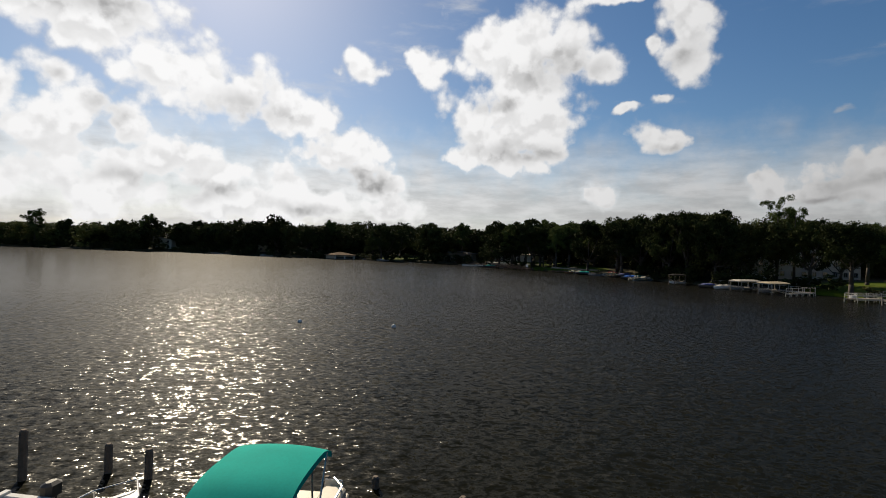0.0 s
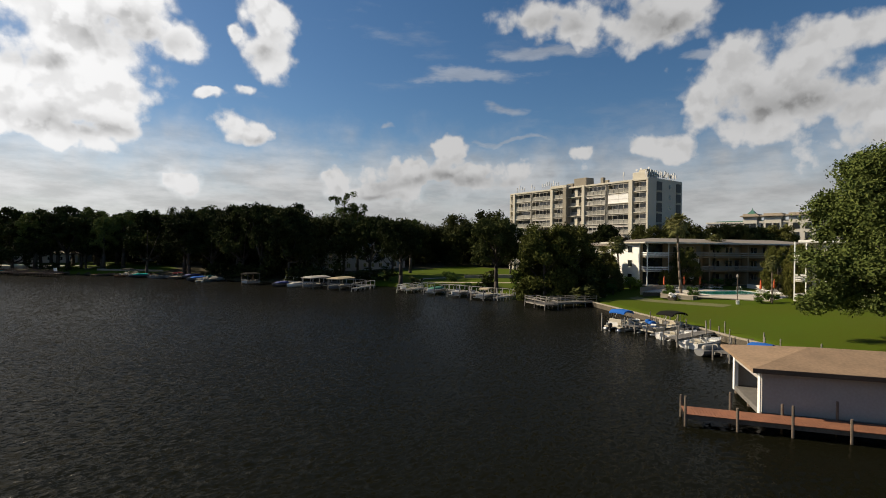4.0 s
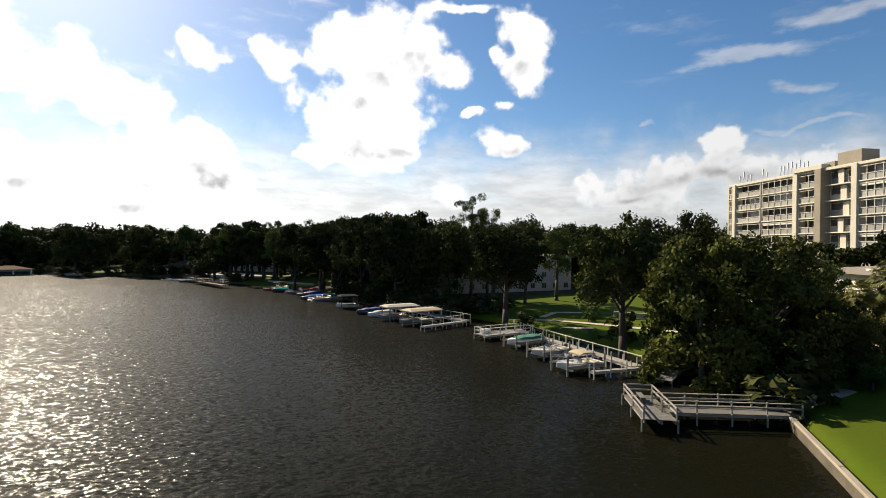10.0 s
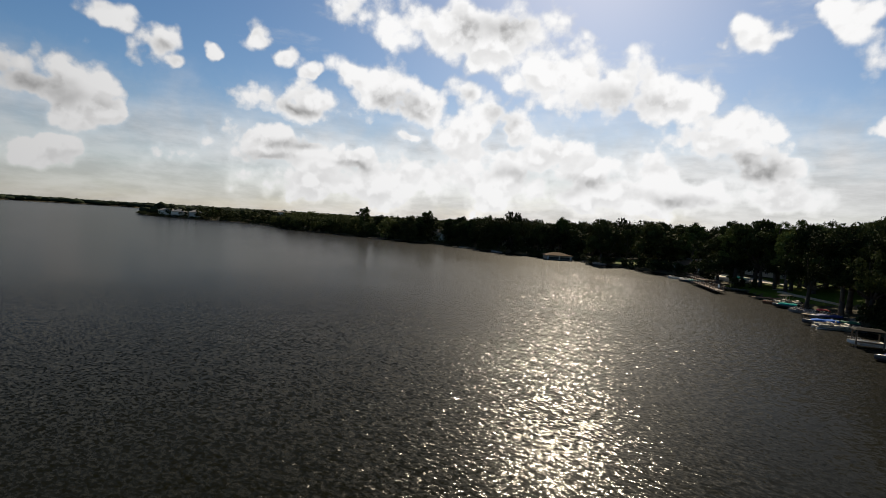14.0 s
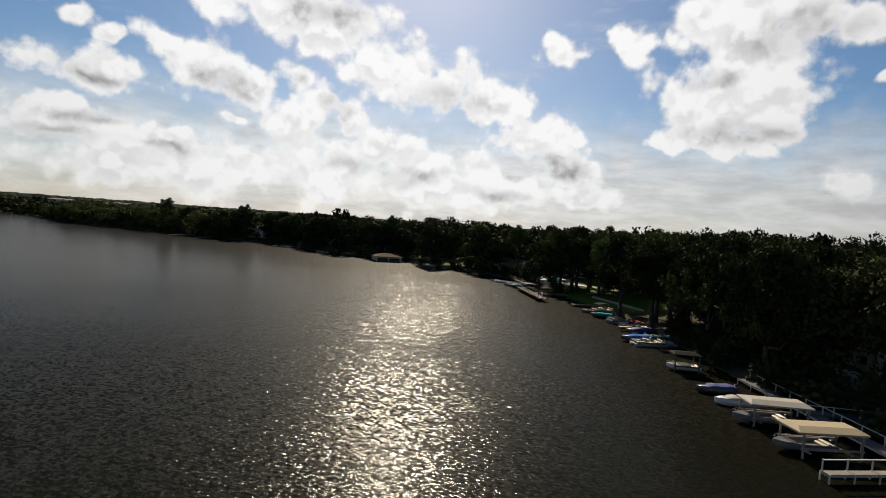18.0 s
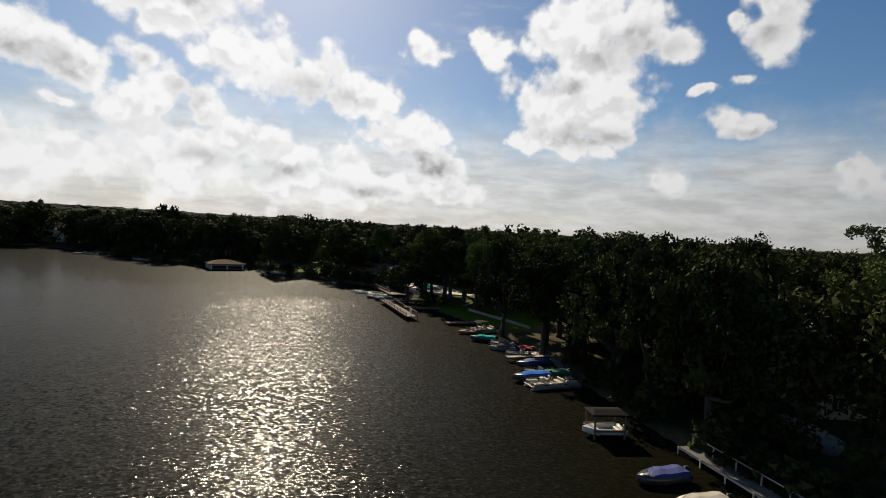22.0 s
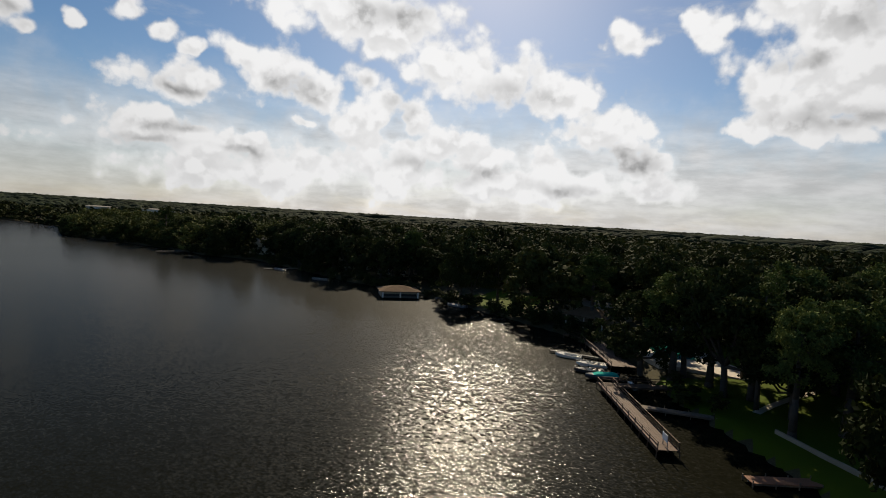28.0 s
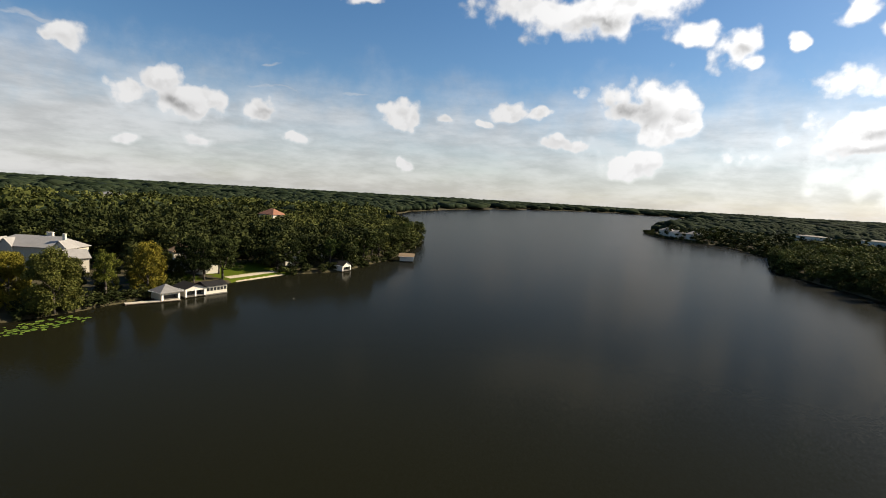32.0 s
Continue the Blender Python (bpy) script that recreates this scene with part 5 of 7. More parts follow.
for x, y, h, w in ((97.2, 48.4, 1.9, 0.95), (94.2, 43.7, 2.0, 0.9), (93.2, 47.2, 1.2, 1.3), (94.6, 47.9, 1.2, 1.3), (91.5, 33.6, 1.6, 1.2), (93.2, 32.9, 1.3, 1.3), (94.2, 29.2, 1.4, 1.3), (93.8, 27.3, 1.1, 1.4), (97.0, 59.0, 1.9, 1.2), (99.0, 60.4, 2.6, 1.1), (101.2, 58.6, 1.6, 1.4), (104.0, 57.4, 1.8, 1.2), (95.0, 57.5, 1.5, 1.5),
                     (112.0, 50.8, 1.5, 1.5), (115.0, 49.0, 1.5, 1.4), (118.0, 47.4, 1.7, 1.4), (121.0, 45.8, 1.6, 1.4), (93.0, 59.6, 1.6, 1.6), (90.6, 82.0, 1.4, 1.3), (88.2, 86.0, 1.2, 1.4), (90.0, 74.6, 2.0, 1.3), (92.4, 72.0, 2.3, 1.3), (96.5, 100.5, 2.2, 1.3), (94.8, 97.8, 1.7, 1.3)):
    plant("shrub8" if h > 1.5 else "shrub9", x, y, h, w, x * 37, group="shrubs on the lawns")
plant("palm0", 95.8, 46.8, 13.4, 1.0, 137, "slender fan palm by the pool terrace")
plant("palm1", 92.4, 32.6, 6.5, 0.8, 20, "short palm trunk with a small crown")
plant("palm1", 101.5, 60.0, 9.9, 1.1, 100)
plant("bushy6", 104.8, 63.8, 6.8, 0.85, 140, "dense dark shrub against the white end wall")
plant("shrub8", 102.6, 57.9, 2.6, 1.2, 15, "leafy green shrub at the corner of the terrace")
plant("bushy7", 99.6, 60.2, 5.6, 0.95, 10, "dense dark shrub against the white end wall")
plant("bushy6", 103.2, 66.0, 7.0, 0.95, 70, "dense dark shrub against the white end wall")
plant("greenbushy", 105.5, 52.6, 3.6, 0.8, 33, "leafy green shrub below the balconies")
plant("palm1", 120.0, 48.5, 10.0, 1.1, 10)
plant("palm1", 103.0, 63.5, 8.0, 1.1, 60)
plant("bushy7", 109.3, 50.3, 7.8, 0.85, 30, "tall dark shrub against the balconies")
plant("greenbushy", 101.5, 31.5, 8.2, 0.55, 80)
plant("greenbushy", 118.0, 33.0, 8.5, 0.8, 200)


def balcony_block(house, ux, x0, bays, floors, fh, z0, width, depth, rail_mat, rail_rows=2):
    """Balconies along a face in the house's own frame, at y = 0, one slab, rail and recessed glazing a bay and floor."""
    for i in range(bays):
        for k in range(floors):
            x, z = x0 + i * width + width / 2, z0 + k * fh
            bal = part("balcony", Shape().box(x, depth / 2, z - 0.12, width - 0.02, depth, 0.18), WHITE_WALL if rail_mat is WHITE else BEIGE_WALL, house)
            part("glazing", Shape().box(x, depth - 0.08, z + 0.07, width - 0.3 if rail_mat is WHITE else width * 0.8, 0.06, fh - 0.35), DARK_GLASS, bal, "dark sliding doors")
            if k or rail_rows > 2:
                for r in range(rail_rows):
                    part("rail", Shape().box(x, 0.04, z + 0.22 + r * 0.38, width - 0.04, 0.06, 0.24, 0, 0.02), rail_mat, bal)


def windows_on(house, spots, w, h, y=-0.03, rows=2):
    """Framed windows set into the face y = 0 of the house's frame."""
    for x, z in spots:
        win = part("window", Shape().box(x, y, z, w, 0.10, h), DARK_GLASS, house, "dark glass")
        fr = Shape().lattice([(x + s - 0.04, x + s + 0.04) for s in (-w / 2, 0, w / 2)], [(z - 0.04, z + 0.04), (z + h - 0.04, z + h + 0.04)], x - w / 2 - 0.04, x + w / 2 + 0.04, z - 0.04, z + h + 0.04, y - 0.09, y - 0.03)
        part("frame", fr, WHITE, win)


def hip_roof(w, d, z, rise, over, cx=0.0, cy=0.0, thick=0.18):
    """A hip roof as a solid with an eaves board."""
    W, D = w / 2 + over, d / 2 + over
    r = max(0.1, W - D) if W > D else 0.1
    q = max(0.1, D - W) if D > W else 0.1
    base = [(-W, -D), (W, -D), (W, D), (-W, D)]
    ridge = [(-r, -q), (r, -q), (r, q), (-r, q)]
    s = Shape()
    return s.loft([[(cx + x, cy + y, z) for x, y in base], [(cx + x, cy + y, z + thick) for x, y in base], [(cx + x, cy + y, z + thick + rise) for x, y in ridge]])


def gable_roof(w, d, z, rise, over, cx=0.0, cy=0.0):
    W, D, t = w / 2 + over, d / 2 + over, 0.16
    s = Shape()
    s.loft([[(cx - W, cy - D, z), (cx, cy - D, z + rise), (cx + W, cy - D, z), (cx + W, cy - D, z + t), (cx, cy - D, z + rise + t), (cx - W, cy - D, z + t)],
            [(cx - W, cy + D, z), (cx, cy + D, z + rise), (cx + W, cy + D, z), (cx + W, cy + D, z + t), (cx, cy + D, z + rise + t), (cx - W, cy + D, z + t)]], close=False)
    n = len(s.v) - 12
    s.f += [(n + 0, n + 5, n + 4, n + 1), (n + 1, n + 4, n + 3, n + 2), (n + 6, n + 7, n + 10, n + 11), (n + 7, n + 8, n + 9, n + 10)]
    return s


# the three-storey apartment house behind the pool; x runs along the balconies, y into the house
apt = thing("apartment_building", 104.0, 55.5, 2.3, -29.4, "three-storey apartment house with white balcony rails and a flat roof", "building")
AL, AD, AH = 43.0, 12.5, 8.2
part("wall", Shape().box(AL / 2, AD / 2 + 0.9, 0, AL, AD - 1.8, AH), TAN_WALL, apt, "tan rear and side walls")
part("end_wall", Shape().box(-0.10, AD / 2 + 0.9, 0, 0.22, AD - 1.8, AH), WHITE, apt, "bright white end wall")
part("end_wall", Shape().box(AL + 0.10, AD / 2, 0, 0.22, AD, AH), WHITE_WALL, apt)
part("roof", hip_roof(AL, AD, AH, 0.9, 1.1, AL / 2, AD / 2), ROOF_FLAT, apt, "low brown gravel roof")
part("fascia", Shape().box(AL / 2, -1.12, AH - 0.1, AL + 2.3, 0.06, 0.22).box(-1.13, AD / 2, AH - 0.1, 0.06, AD + 2.2, 0.22), WHITE_WALL, apt, "white eaves board")
part("downpipe", Shape().rod((-1.0, -1.0, AH - 0.1), (0.2, -0.05, AH - 0.7), 0.09, 8).rod((0.2, -0.05, AH - 0.7), (0.2, -0.05, 0), 0.09, 8), WHITE, apt, "white downpipe at the corner")
balcony_block(apt, 0, 0.4, 1, 3, 2.72, 0.12, 4.7, 1.8, WHITE)
for k in range(1, 3):
    for r in range(2):
        part("rail", Shape().box(0.33, 0.95, k * 2.72 + 0.34 + r * 0.38, 0.06, 1.7, 0.24, 0, 0.02), WHITE, apt)
for i in range(8):
    for k in range(3):
        x, z = 5.1 + i * 4.7, 0.12 + k * 2.72
        bal = part("balcony", Shape().box(x + 2.35, 0.9, z - 0.12, 4.68, 1.8, 0.18), TAN_WALL, apt)
        door = part("door", Shape().box(x + 1.0 + (i % 2) * 2.6, 1.77, z + 0.07, 0.95, 0.06, 2.05), SHAFT if (i + k) % 2 else DARK_GLASS, bal, "dark flat door")
        part("window", Shape().box(x + 3.1 - (i % 2) * 1.6, 1.77, z + 0.8, 1.7, 0.06, 1.25), DARK_GLASS, bal, "dark glass")
        part("window_frame", Shape().lattice([(x + 3.1 - (i % 2) * 1.6 + q - 0.04, x + 3.1 - (i % 2) * 1.6 + q + 0.04) for q in (-0.85, 0, 0.85)], [(z + 0.76, z + 0.84), (z + 2.01, z + 2.09)], x + 2.2 - (i % 2) * 1.6, x + 4.0 - (i % 2) * 1.6, z + 0.76, z + 2.09, 1.66, 1.73), BEIGE_WALL, bal)
        if k:
            for r in range(2):
                part("rail", Shape().box(x + 2.35, 0.04, z + 0.3 + r * 0.42, 4.66, 0.06, 0.20, 0, 0.02), BEIGE_WALL, bal)
for i in range(10):
    part("post", Shape().box(0.35 + i * 4.7, 0.08, 0, 0.14, 0.14, AH), WHITE if i < 2 else TAN_WALL, apt)
for i in range(1, 9, 2):
    part("partition", Shape().box(0.4 + i * 4.7, 0.9, 0, 0.18, 1.7, AH), TAN_WALL, apt)
for z in (0.9, 3.6, 6.3):
    for y in (4.6, 9.5):
        w = part("window", Shape().box(-0.20, y, z, 0.08, 1.4, 1.2), DARK_GLASS, apt, "dark glass")
        ring = [[(-0.27, y + sy * hw, z + 0.6 + sz * hh) for sy, sz in ((-1, -1), (1, -1), (1, 1), (-1, 1))] for hw, hh in ((0.78, 0.68), (0.70, 0.60))]
        part("frame", Shape().loft(ring, close=False), WHITE, w)
part("rear_wing", Shape().box(6, 17.5, 0, 12, 22, 7.6), WHITE_WALL, apt, "white rear wing")
part("rear_roof", hip_roof(12, 22, 7.6, 0.8, 1.0, 6, 17.5), ROOF_FLAT, apt)

for i, z in ((2, 4.0), (2, 1.3)):
    part("screen_panel", Shape().box(1.5 + i * 4.7, -0.02, z, 2.2, 0.06, 1.25, 0, 0.02), WHITE_WALL, apt, "pale roller screen below the rail")
# lamp post and marker box at the end of the path, stone steps down to the railed dock
lamp = thing("lamp_post", 89.8, 36.2, gz(89.8, 36.2), 0, "thin dark lamp post at the end of the lawn path", "lamp post")
part("pole", Shape().rod((0, 0, -0.2), (0, 0, 3.7), 0.05, 8, 0.035), PILE, lamp)
part("lantern", Shape().loft([[(r * math.cos(a * 0.7854), r * math.sin(a * 0.7854), z) for a in range(8)] for r, z in ((0.06, 3.65), (0.16, 3.75), (0.14, 4.0), (0.03, 4.12))]), CLOTH_WHITE, lamp, "small pale lantern")
crate = thing("marker_box", 89.2, 36.0, gz(89.2, 36.0), 20, "small white box beside the lamp post", "box")
part("body", Shape().box(0, 0, -0.05, 0.5, 0.4, 0.45, 0, 0.03), WHITE, crate)
part("lid", Shape().box(0, 0, 0.4, 0.56, 0.46, 0.08, 0, 0.02), WHITE, crate)
steps = thing("stone_steps", 0, 0, 0, label="weathered grey stone steps beside the lawn", category="steps", kind="structure")
for k in range(14):
    u = k / 13
    x, y = 83.9 + 9.6 * u, 56.3 + 2.4 * u
    part("step", Shape().box(x, y, gz(x, y) - 0.25, 0.9, 1.5, 0.34 + 0.02 * (k % 3), 14 + (k * 7) % 5, 0.03), CONCRETE, steps)

# the white apartment house at the end of the lawn
apt2 = thing("apartment_building", 94.6, 29.0, 2.2, 260, "white three-storey apartment house with corner balconies", "building")
BL, BD = 16.0, 12.0
part("wall", Shape().box(BL / 2, BD / 2 + 1.0, 0, BL, BD - 2.0, 8.3).box(BL / 2 + 1.0, 0.55, 0, BL - 2.0, 1.05, 8.3), WHITE_WALL, apt2, "smooth white wall")
part("roof", hip_roof(BL, BD, 8.3, 0.5, 0.7, BL / 2, BD / 2), ROOF_FLAT, apt2, "flat pale roof")
part("fascia", Shape().box(BL / 2, -0.72, 8.2, BL + 1.5, 0.06, 0.34).box(-0.73, BD / 2, 8.2, 0.06, BD + 1.4, 0.34), WHITE, apt2)
windows_on(apt2, [(x, z) for z in (0.9, 3.6, 6.3) for x in (3.9, 9.0, 13.5)], 2.3, 1.35)
for k in range(3):
    bal = part("balcony", Shape().box(-0.75, 2.0, k * 2.72 - 0.02, 1.6, 4.0, 0.2), WHITE_WALL, apt2)
    part("glazing", Shape().box(-0.06, 2.0, k * 2.72 + 0.2, 0.08, 3.4, 2.2), DARK_GLASS, bal)
    for r in range(3):
        part("rail", Shape().box(-1.5, 2.0, k * 2.72 + 0.25 + r * 0.3, 0.06, 4.0, 0.16).box(-0.75, 0.05, k * 2.72 + 0.25 + r * 0.3, 1.5, 0.06, 0.16).box(-0.75, 3.98, k * 2.72 + 0.25 + r * 0.3, 1.5, 0.06, 0.16), WHITE, bal)
for y in (0.06, 3.95):
    part("post", Shape().box(-1.48, y, 0, 0.14, 0.14, 8.3), WHITE, apt2)

# the tower block: x runs along the front from its near corner, y into the house
tower = thing("tower_block", 133.0, 68.0, 2.4, 80.2, "cream nine-storey tower block with screened balconies and roof antennas", "building")
TL, TD, FL, NF = 49.6, 15.0, 2.68, 9
TH = FL * NF
# faces: the front is at y = 0 on the lake side (y grows away from the lake)
tw = Shape().box(TL / 2, -TD / 2 - 1.6, 0, TL, TD - 3.2, TH)
part("wall", tw, CREAM, tower, "cream stucco core")
part("end_wall", Shape().box(-0.12, -TD / 2, 0, 0.3, TD, TH + 0.6), CREAM, tower, "blank cream end wall")
part("end_wall", Shape().box(TL + 0.12, -TD / 2, 0, 0.3, TD, TH + 0.2), CREAM, tower)
part("roof_slab", Shape().box(TL / 2, -TD / 2, TH, TL + 0.2, TD + 0.2, 0.45, 0, 0.05), CREAM, tower)
BAYS = ((0.3, 4.0, 1), (5.2, 11.7, 0), (12.5, 19.2, 0), (20.2, 25.2, 2), (26.6, 30.9, 1), (32.0, 39.8, 0), (40.4, 47.2, 0), (48.2, 49.6, 1))
r_t = random.Random(12)
for a, b, style in BAYS:
    for k in range(NF):
        z, w, cx = k * FL, b - a, (a + b) / 2
        back = 0.9 if style == 2 else 0.0               # the stair bay lies deeper in the facade
        bal = part("balcony", Shape().box(cx, -0.70, z - 0.02, w, 1.6, 0.16), WHITE_WALL, tower)
        shut = style == 0 and a < 6 and k == NF - 2
        awning = not shut and style == 0 and r_t.random() < 0.25
        part("glazing", Shape().box(cx, -1.5 if not shut else -0.10, z + 0.16, w - 0.1, 0.08, FL - 0.32), WHITE if shut else CURTAINED if r_t.random() < 0.6 else SCREEN, bal, "white storm shutters" if shut else "dim glass behind the balcony screens")
        n = max(2, int(w / (1.3 if r_t.random() < 0.6 else 2.4)))
        ups = [(a + 0.05 + (w - 0.1) * i / n - 0.035, a + 0.05 + (w - 0.1) * i / n + 0.035) for i in range(n + 1)]
        fr = Shape().lattice(ups, [(z + 1.12, z + 1.20), (z + 2.30, z + 2.38)], a, b, z + 0.16, z + FL - 0.16, -0.11 - back, -0.03 - back)
        part("mullions", fr, WHITE_WALL, bal)
        if not shut:
            part("railing", Shape().box(cx, -0.15 - back, z + 0.15, w - 0.1, 0.05, 0.95), CREAM if style == 2 and k % 2 else BALCONY_GREY, bal, "pale grey balcony panel")
        if awning:
            part("blind", Shape().box(cx, -0.14, z + FL - 0.75, w - 0.2, 0.05, 0.55), WHITE_WALL, bal, "white roller blind")
        if style == 2:
            part("side_panel", Shape().box(a + 1.6 + (k % 3) * 0.5, -0.55, z + 0.15, 1.1, 0.06, FL - 0.35), CREAM, bal, "cream stair panel")
for x, w, y, mat in ((0.0, 0.5, 0.1, CREAM), (4.6, 1.1, 0.3, CREAM), (19.7, 1.0, 0.3, CREAM), (25.9, 1.3, 0.9, SHAFT), (31.45, 1.0, 0.3, CREAM), (40.1, 0.5, 0.0, SHAFT), (47.7, 0.9, 0.3, CREAM)):
    part("pier", Shape().box(x, -0.75 + y / 2, 0, w, 1.5 + y, TH + 0.3, 0, 0.03), mat, tower)
# the recess gets a darker stucco, so its shade is in the colour
part("pier", Shape().box(12.1, -0.9, 0, 0.7, 1.2, TH), SHAFT, tower, "strip in the recess between the bays, darkened for shade")
for x in (11.85, 12.35, 40.1, 5.3, 32.1):
    part("downpipe", Shape().rod((x, 0.02, 0), (x, 0.02, TH), 0.08, 6), BALCONY_GREY, tower)
part("cornice", Shape().box(28.6, -2.0, TH + 0.4, 6.2, 5.0, 0.75, 0, 0.04), CREAM, tower, "raised cream parapet")
# end wall facing the pool: columns of balconies and small windows
for y, w in ((-4.6, 2.4), (-13.2, 2.2)):
    for k in range(NF):
        b = part("balcony", Shape().box(-0.42, y, k * FL + 0.1, 0.35, w, 0.18), CREAM, tower)
        part("glazing", Shape().box(-0.31, y, k * FL + 0.35, 0.1, w - 0.1, FL - 0.5), SCREEN, b, "dark balcony screen")
for k in range(NF):
    part("window", Shape().box(-0.30, -9.3, k * FL + 1.0, 0.1, 0.7, 1.0), DARK_GLASS, tower)
part("penthouse", Shape().box(3.0, -3.4, TH + 0.45, 4.2, 4.4, 1.9, 0, 0.1).box(2.6, -3.2, TH + 2.3, 2.2, 2.6, 0.7), CREAM, tower, "cream lift house")
part("penthouse", Shape().box(21.8, -2.6, TH + 0.45, 4.4, 3.2, 2.3, 0, 0.05), SHAFT, tower, "grey brown plant room")
part("penthouse", Shape().box(14.5, -1.6, TH + 0.45, 0.9, 0.9, 1.7).box(13.2, -1.8, TH + 0.45, 0.8, 0.8, 0.9).box(25.6, -1.6, TH + 0.45, 2.2, 1.2, 1.1), SHAFT, tower, "grey roof vents")
r_ = random.Random(4)
for x, y in [(1.0, -y * 0.9 - 0.6) for y in range(2, 16)] + [(30 + k * 0.9, -1.0) for k in range(8)] + [(40 + k * 1.1, -1.2) for k in range(8)] + [(0.8, -0.4 - k * 0.7) for k in range(20)] + [(6.5 + k, -0.9) for k in range(2)]:
    if r_.random() < 0.08:
        continue
    h = r_.uniform(1.2, 2.6)
    ant = part("antenna", Shape().rod((x, y, TH + 0.4), (x, y, TH + 0.5 + h), 0.05, 6).box(x, y, TH + 0.6 + h * 0.45, 0.22, 0.22, h * 0.5), STEEL, tower)
for x, y in ((1.4, -2.6), (3.4, -2.4), (5.2, -3.2)):
    s = Shape().rod((x, y, TH + 2.3), (x, y, TH + 3.2), 0.05, 6)
    s.loft([[(x + r0 * math.cos(a * 0.7854), y + dy, TH + 3.3 + r0 * math.sin(a * 0.7854)) for a in range(8)] for r0, dy in ((0.3, 0.12), (0.2, 0.0), (0.05, -0.05))])
    part("dish", s, STEEL, tower, "small grey dish aerial")

# the long pale block on the skyline
far_block = thing("long_building", 206.0, 77.5, 3.2, 268, "long pale block with dark cornices and a green turret", "building")
LB = 112.0
part("wall", Shape().box(LB / 2, 8, 0, LB, 16, 15.6), WHITE_WALL, far_block)
part("roof", Shape().box(LB / 2, 8, 16.1, LB - 4, 10, 0.5), ROOF_GREEN, far_block)
part("cornice", Shape().box(LB / 2, 8, 15.6, LB + 0.8, 16.8, 0.5), WHITE_WALL, far_block)
windows_on(far_block, [(3.2 + i * 3.6, 1.0 + k * 3.1) for i in range(30) for k in range(1, 5)], 1.7, 1.9)
for x, w in ((13.8, 4.2), (20.4, 5.0), (28.6, 7.2), (41, 8), (55, 9), (72, 10), (92, 10)):
    part("pavilion", Shape().box(x, 1.8, 0, w, 5.0, 17.6), WHITE_WALL, far_block)
    part("pavilion_cornice", Shape().loft([[(x - q, 1.8 - r, z), (x + q, 1.8 - r, z), (x + q, 1.8 + r, z), (x - q, 1.8 + r, z)] for q, r, z in ((w / 2, 2.5, 17.6), (w / 2 + 0.8, 3.3, 17.7), (w / 2 + 0.8, 3.3, 18.1), (w / 2 + 0.1, 2.6, 18.2), (w / 2 + 0.1, 2.6, 18.7))]), BEIGE_WALL, far_block, "dark overhanging cornice")
    for i in (-1, 1):
        for k in range(2, 5):
            part("window", Shape().box(x + i * w * 0.22, -0.75, 1.0 + k * 3.1, 1.7, 0.1, 2.0), DARK_GLASS, far_block)
part("turret_roof", Shape().loft([[(13.8 + sx * r, 1.8 + sy * r, 18.6 + z) for sx, sy in ((-1, -1), (1, -1), (1, 1), (-1, 1))] for r, z in ((1.5, 0), (1.1, 0.4), (0.25, 1.4), (0.05, 2.2))]), ROOF_GREEN, far_block, "steep green turret roof")


def house(x, y, rz, w, d, h, roof, wall, rise=2.4, label="", gable=False, glass=True, frames=WHITE):
    """A plain house with walls, roof, doors and windows on its front (y = -d/2)."""
    hs = thing("house", x, y, gz(x, y) - 0.1, rz, label or "house among the trees", "house")
    part("wall", Shape().box(0, 0, 0, w, d, h), wall, hs)
    part("roof", gable_roof(w, d, h, rise, 0.6) if gable else hip_roof(w, d, h, rise, 0.6), roof, hs)
    if gable:
        part("gable", Shape().loft([[(-w / 2, s * d / 2, h), (w / 2, s * d / 2, h), (0, s * d / 2, h + rise)] for s in (-1, 1)]), wall, hs)
    if glass:
        n = max(2, int(w / 3.2))
        for k in range(max(1, int(h / 2.7))):
            for i in range(n):
                cx = -w / 2 + w * (i + 0.5) / n
                wi = part("window", Shape().box(cx, -d / 2 - 0.02, 0.9 + k * 2.7, 1.3, 0.1, 1.25), DARK_GLASS, hs)
                zl = 0.9 + k * 2.7
                part("frame", Shape().lattice([(cx - 0.73, cx - 0.63), (cx - 0.03, cx + 0.03), (cx + 0.63, cx + 0.73)], [(zl - 0.08, zl + 0.02), (zl + 1.23, zl + 1.33)], cx - 0.73, cx + 0.73, zl - 0.08, zl + 1.33, -d / 2 - 0.12, -d / 2 - 0.04), frames, wi)
    return hs


# two-storey white house behind the grove, low house behind the lawn, houses on the northern shore
grove_house = house(99.9, 144.8, 10, 34, 12, 8.6, ROOF_FLAT, GREY_WALL, 0.5, "long pale grey three-storey house behind the grove", frames=GREY_WALL)
for k in range(3):
    for y in (-3.6, 0.6, 4.2):
        wi = part("window", Shape().box(-17.02, y, 0.9 + k * 2.7, 0.1, 1.3, 1.25), DARK_GLASS, grove_house)
        part("frame", Shape().loft([[(-17.1, y + sy * hw, 1.52 + k * 2.7 + sz * hh) for sy, sz in ((-1, -1), (1, -1), (1, 1), (-1, 1))] for hw, hh in ((0.74, 0.72), (0.64, 0.62))], close=False), GREY_WALL, wi)
house(-76, 290, 10, 13, 10, 5.6, ROOF_GREY, BEIGE_WALL, 3.2, "pale house with a high hip roof by the northern shore")
house(8, 258, -30, 16, 9, 3.2, ROOF_FLAT, BEIGE_WALL, 1.0, "low brown house behind the trees")
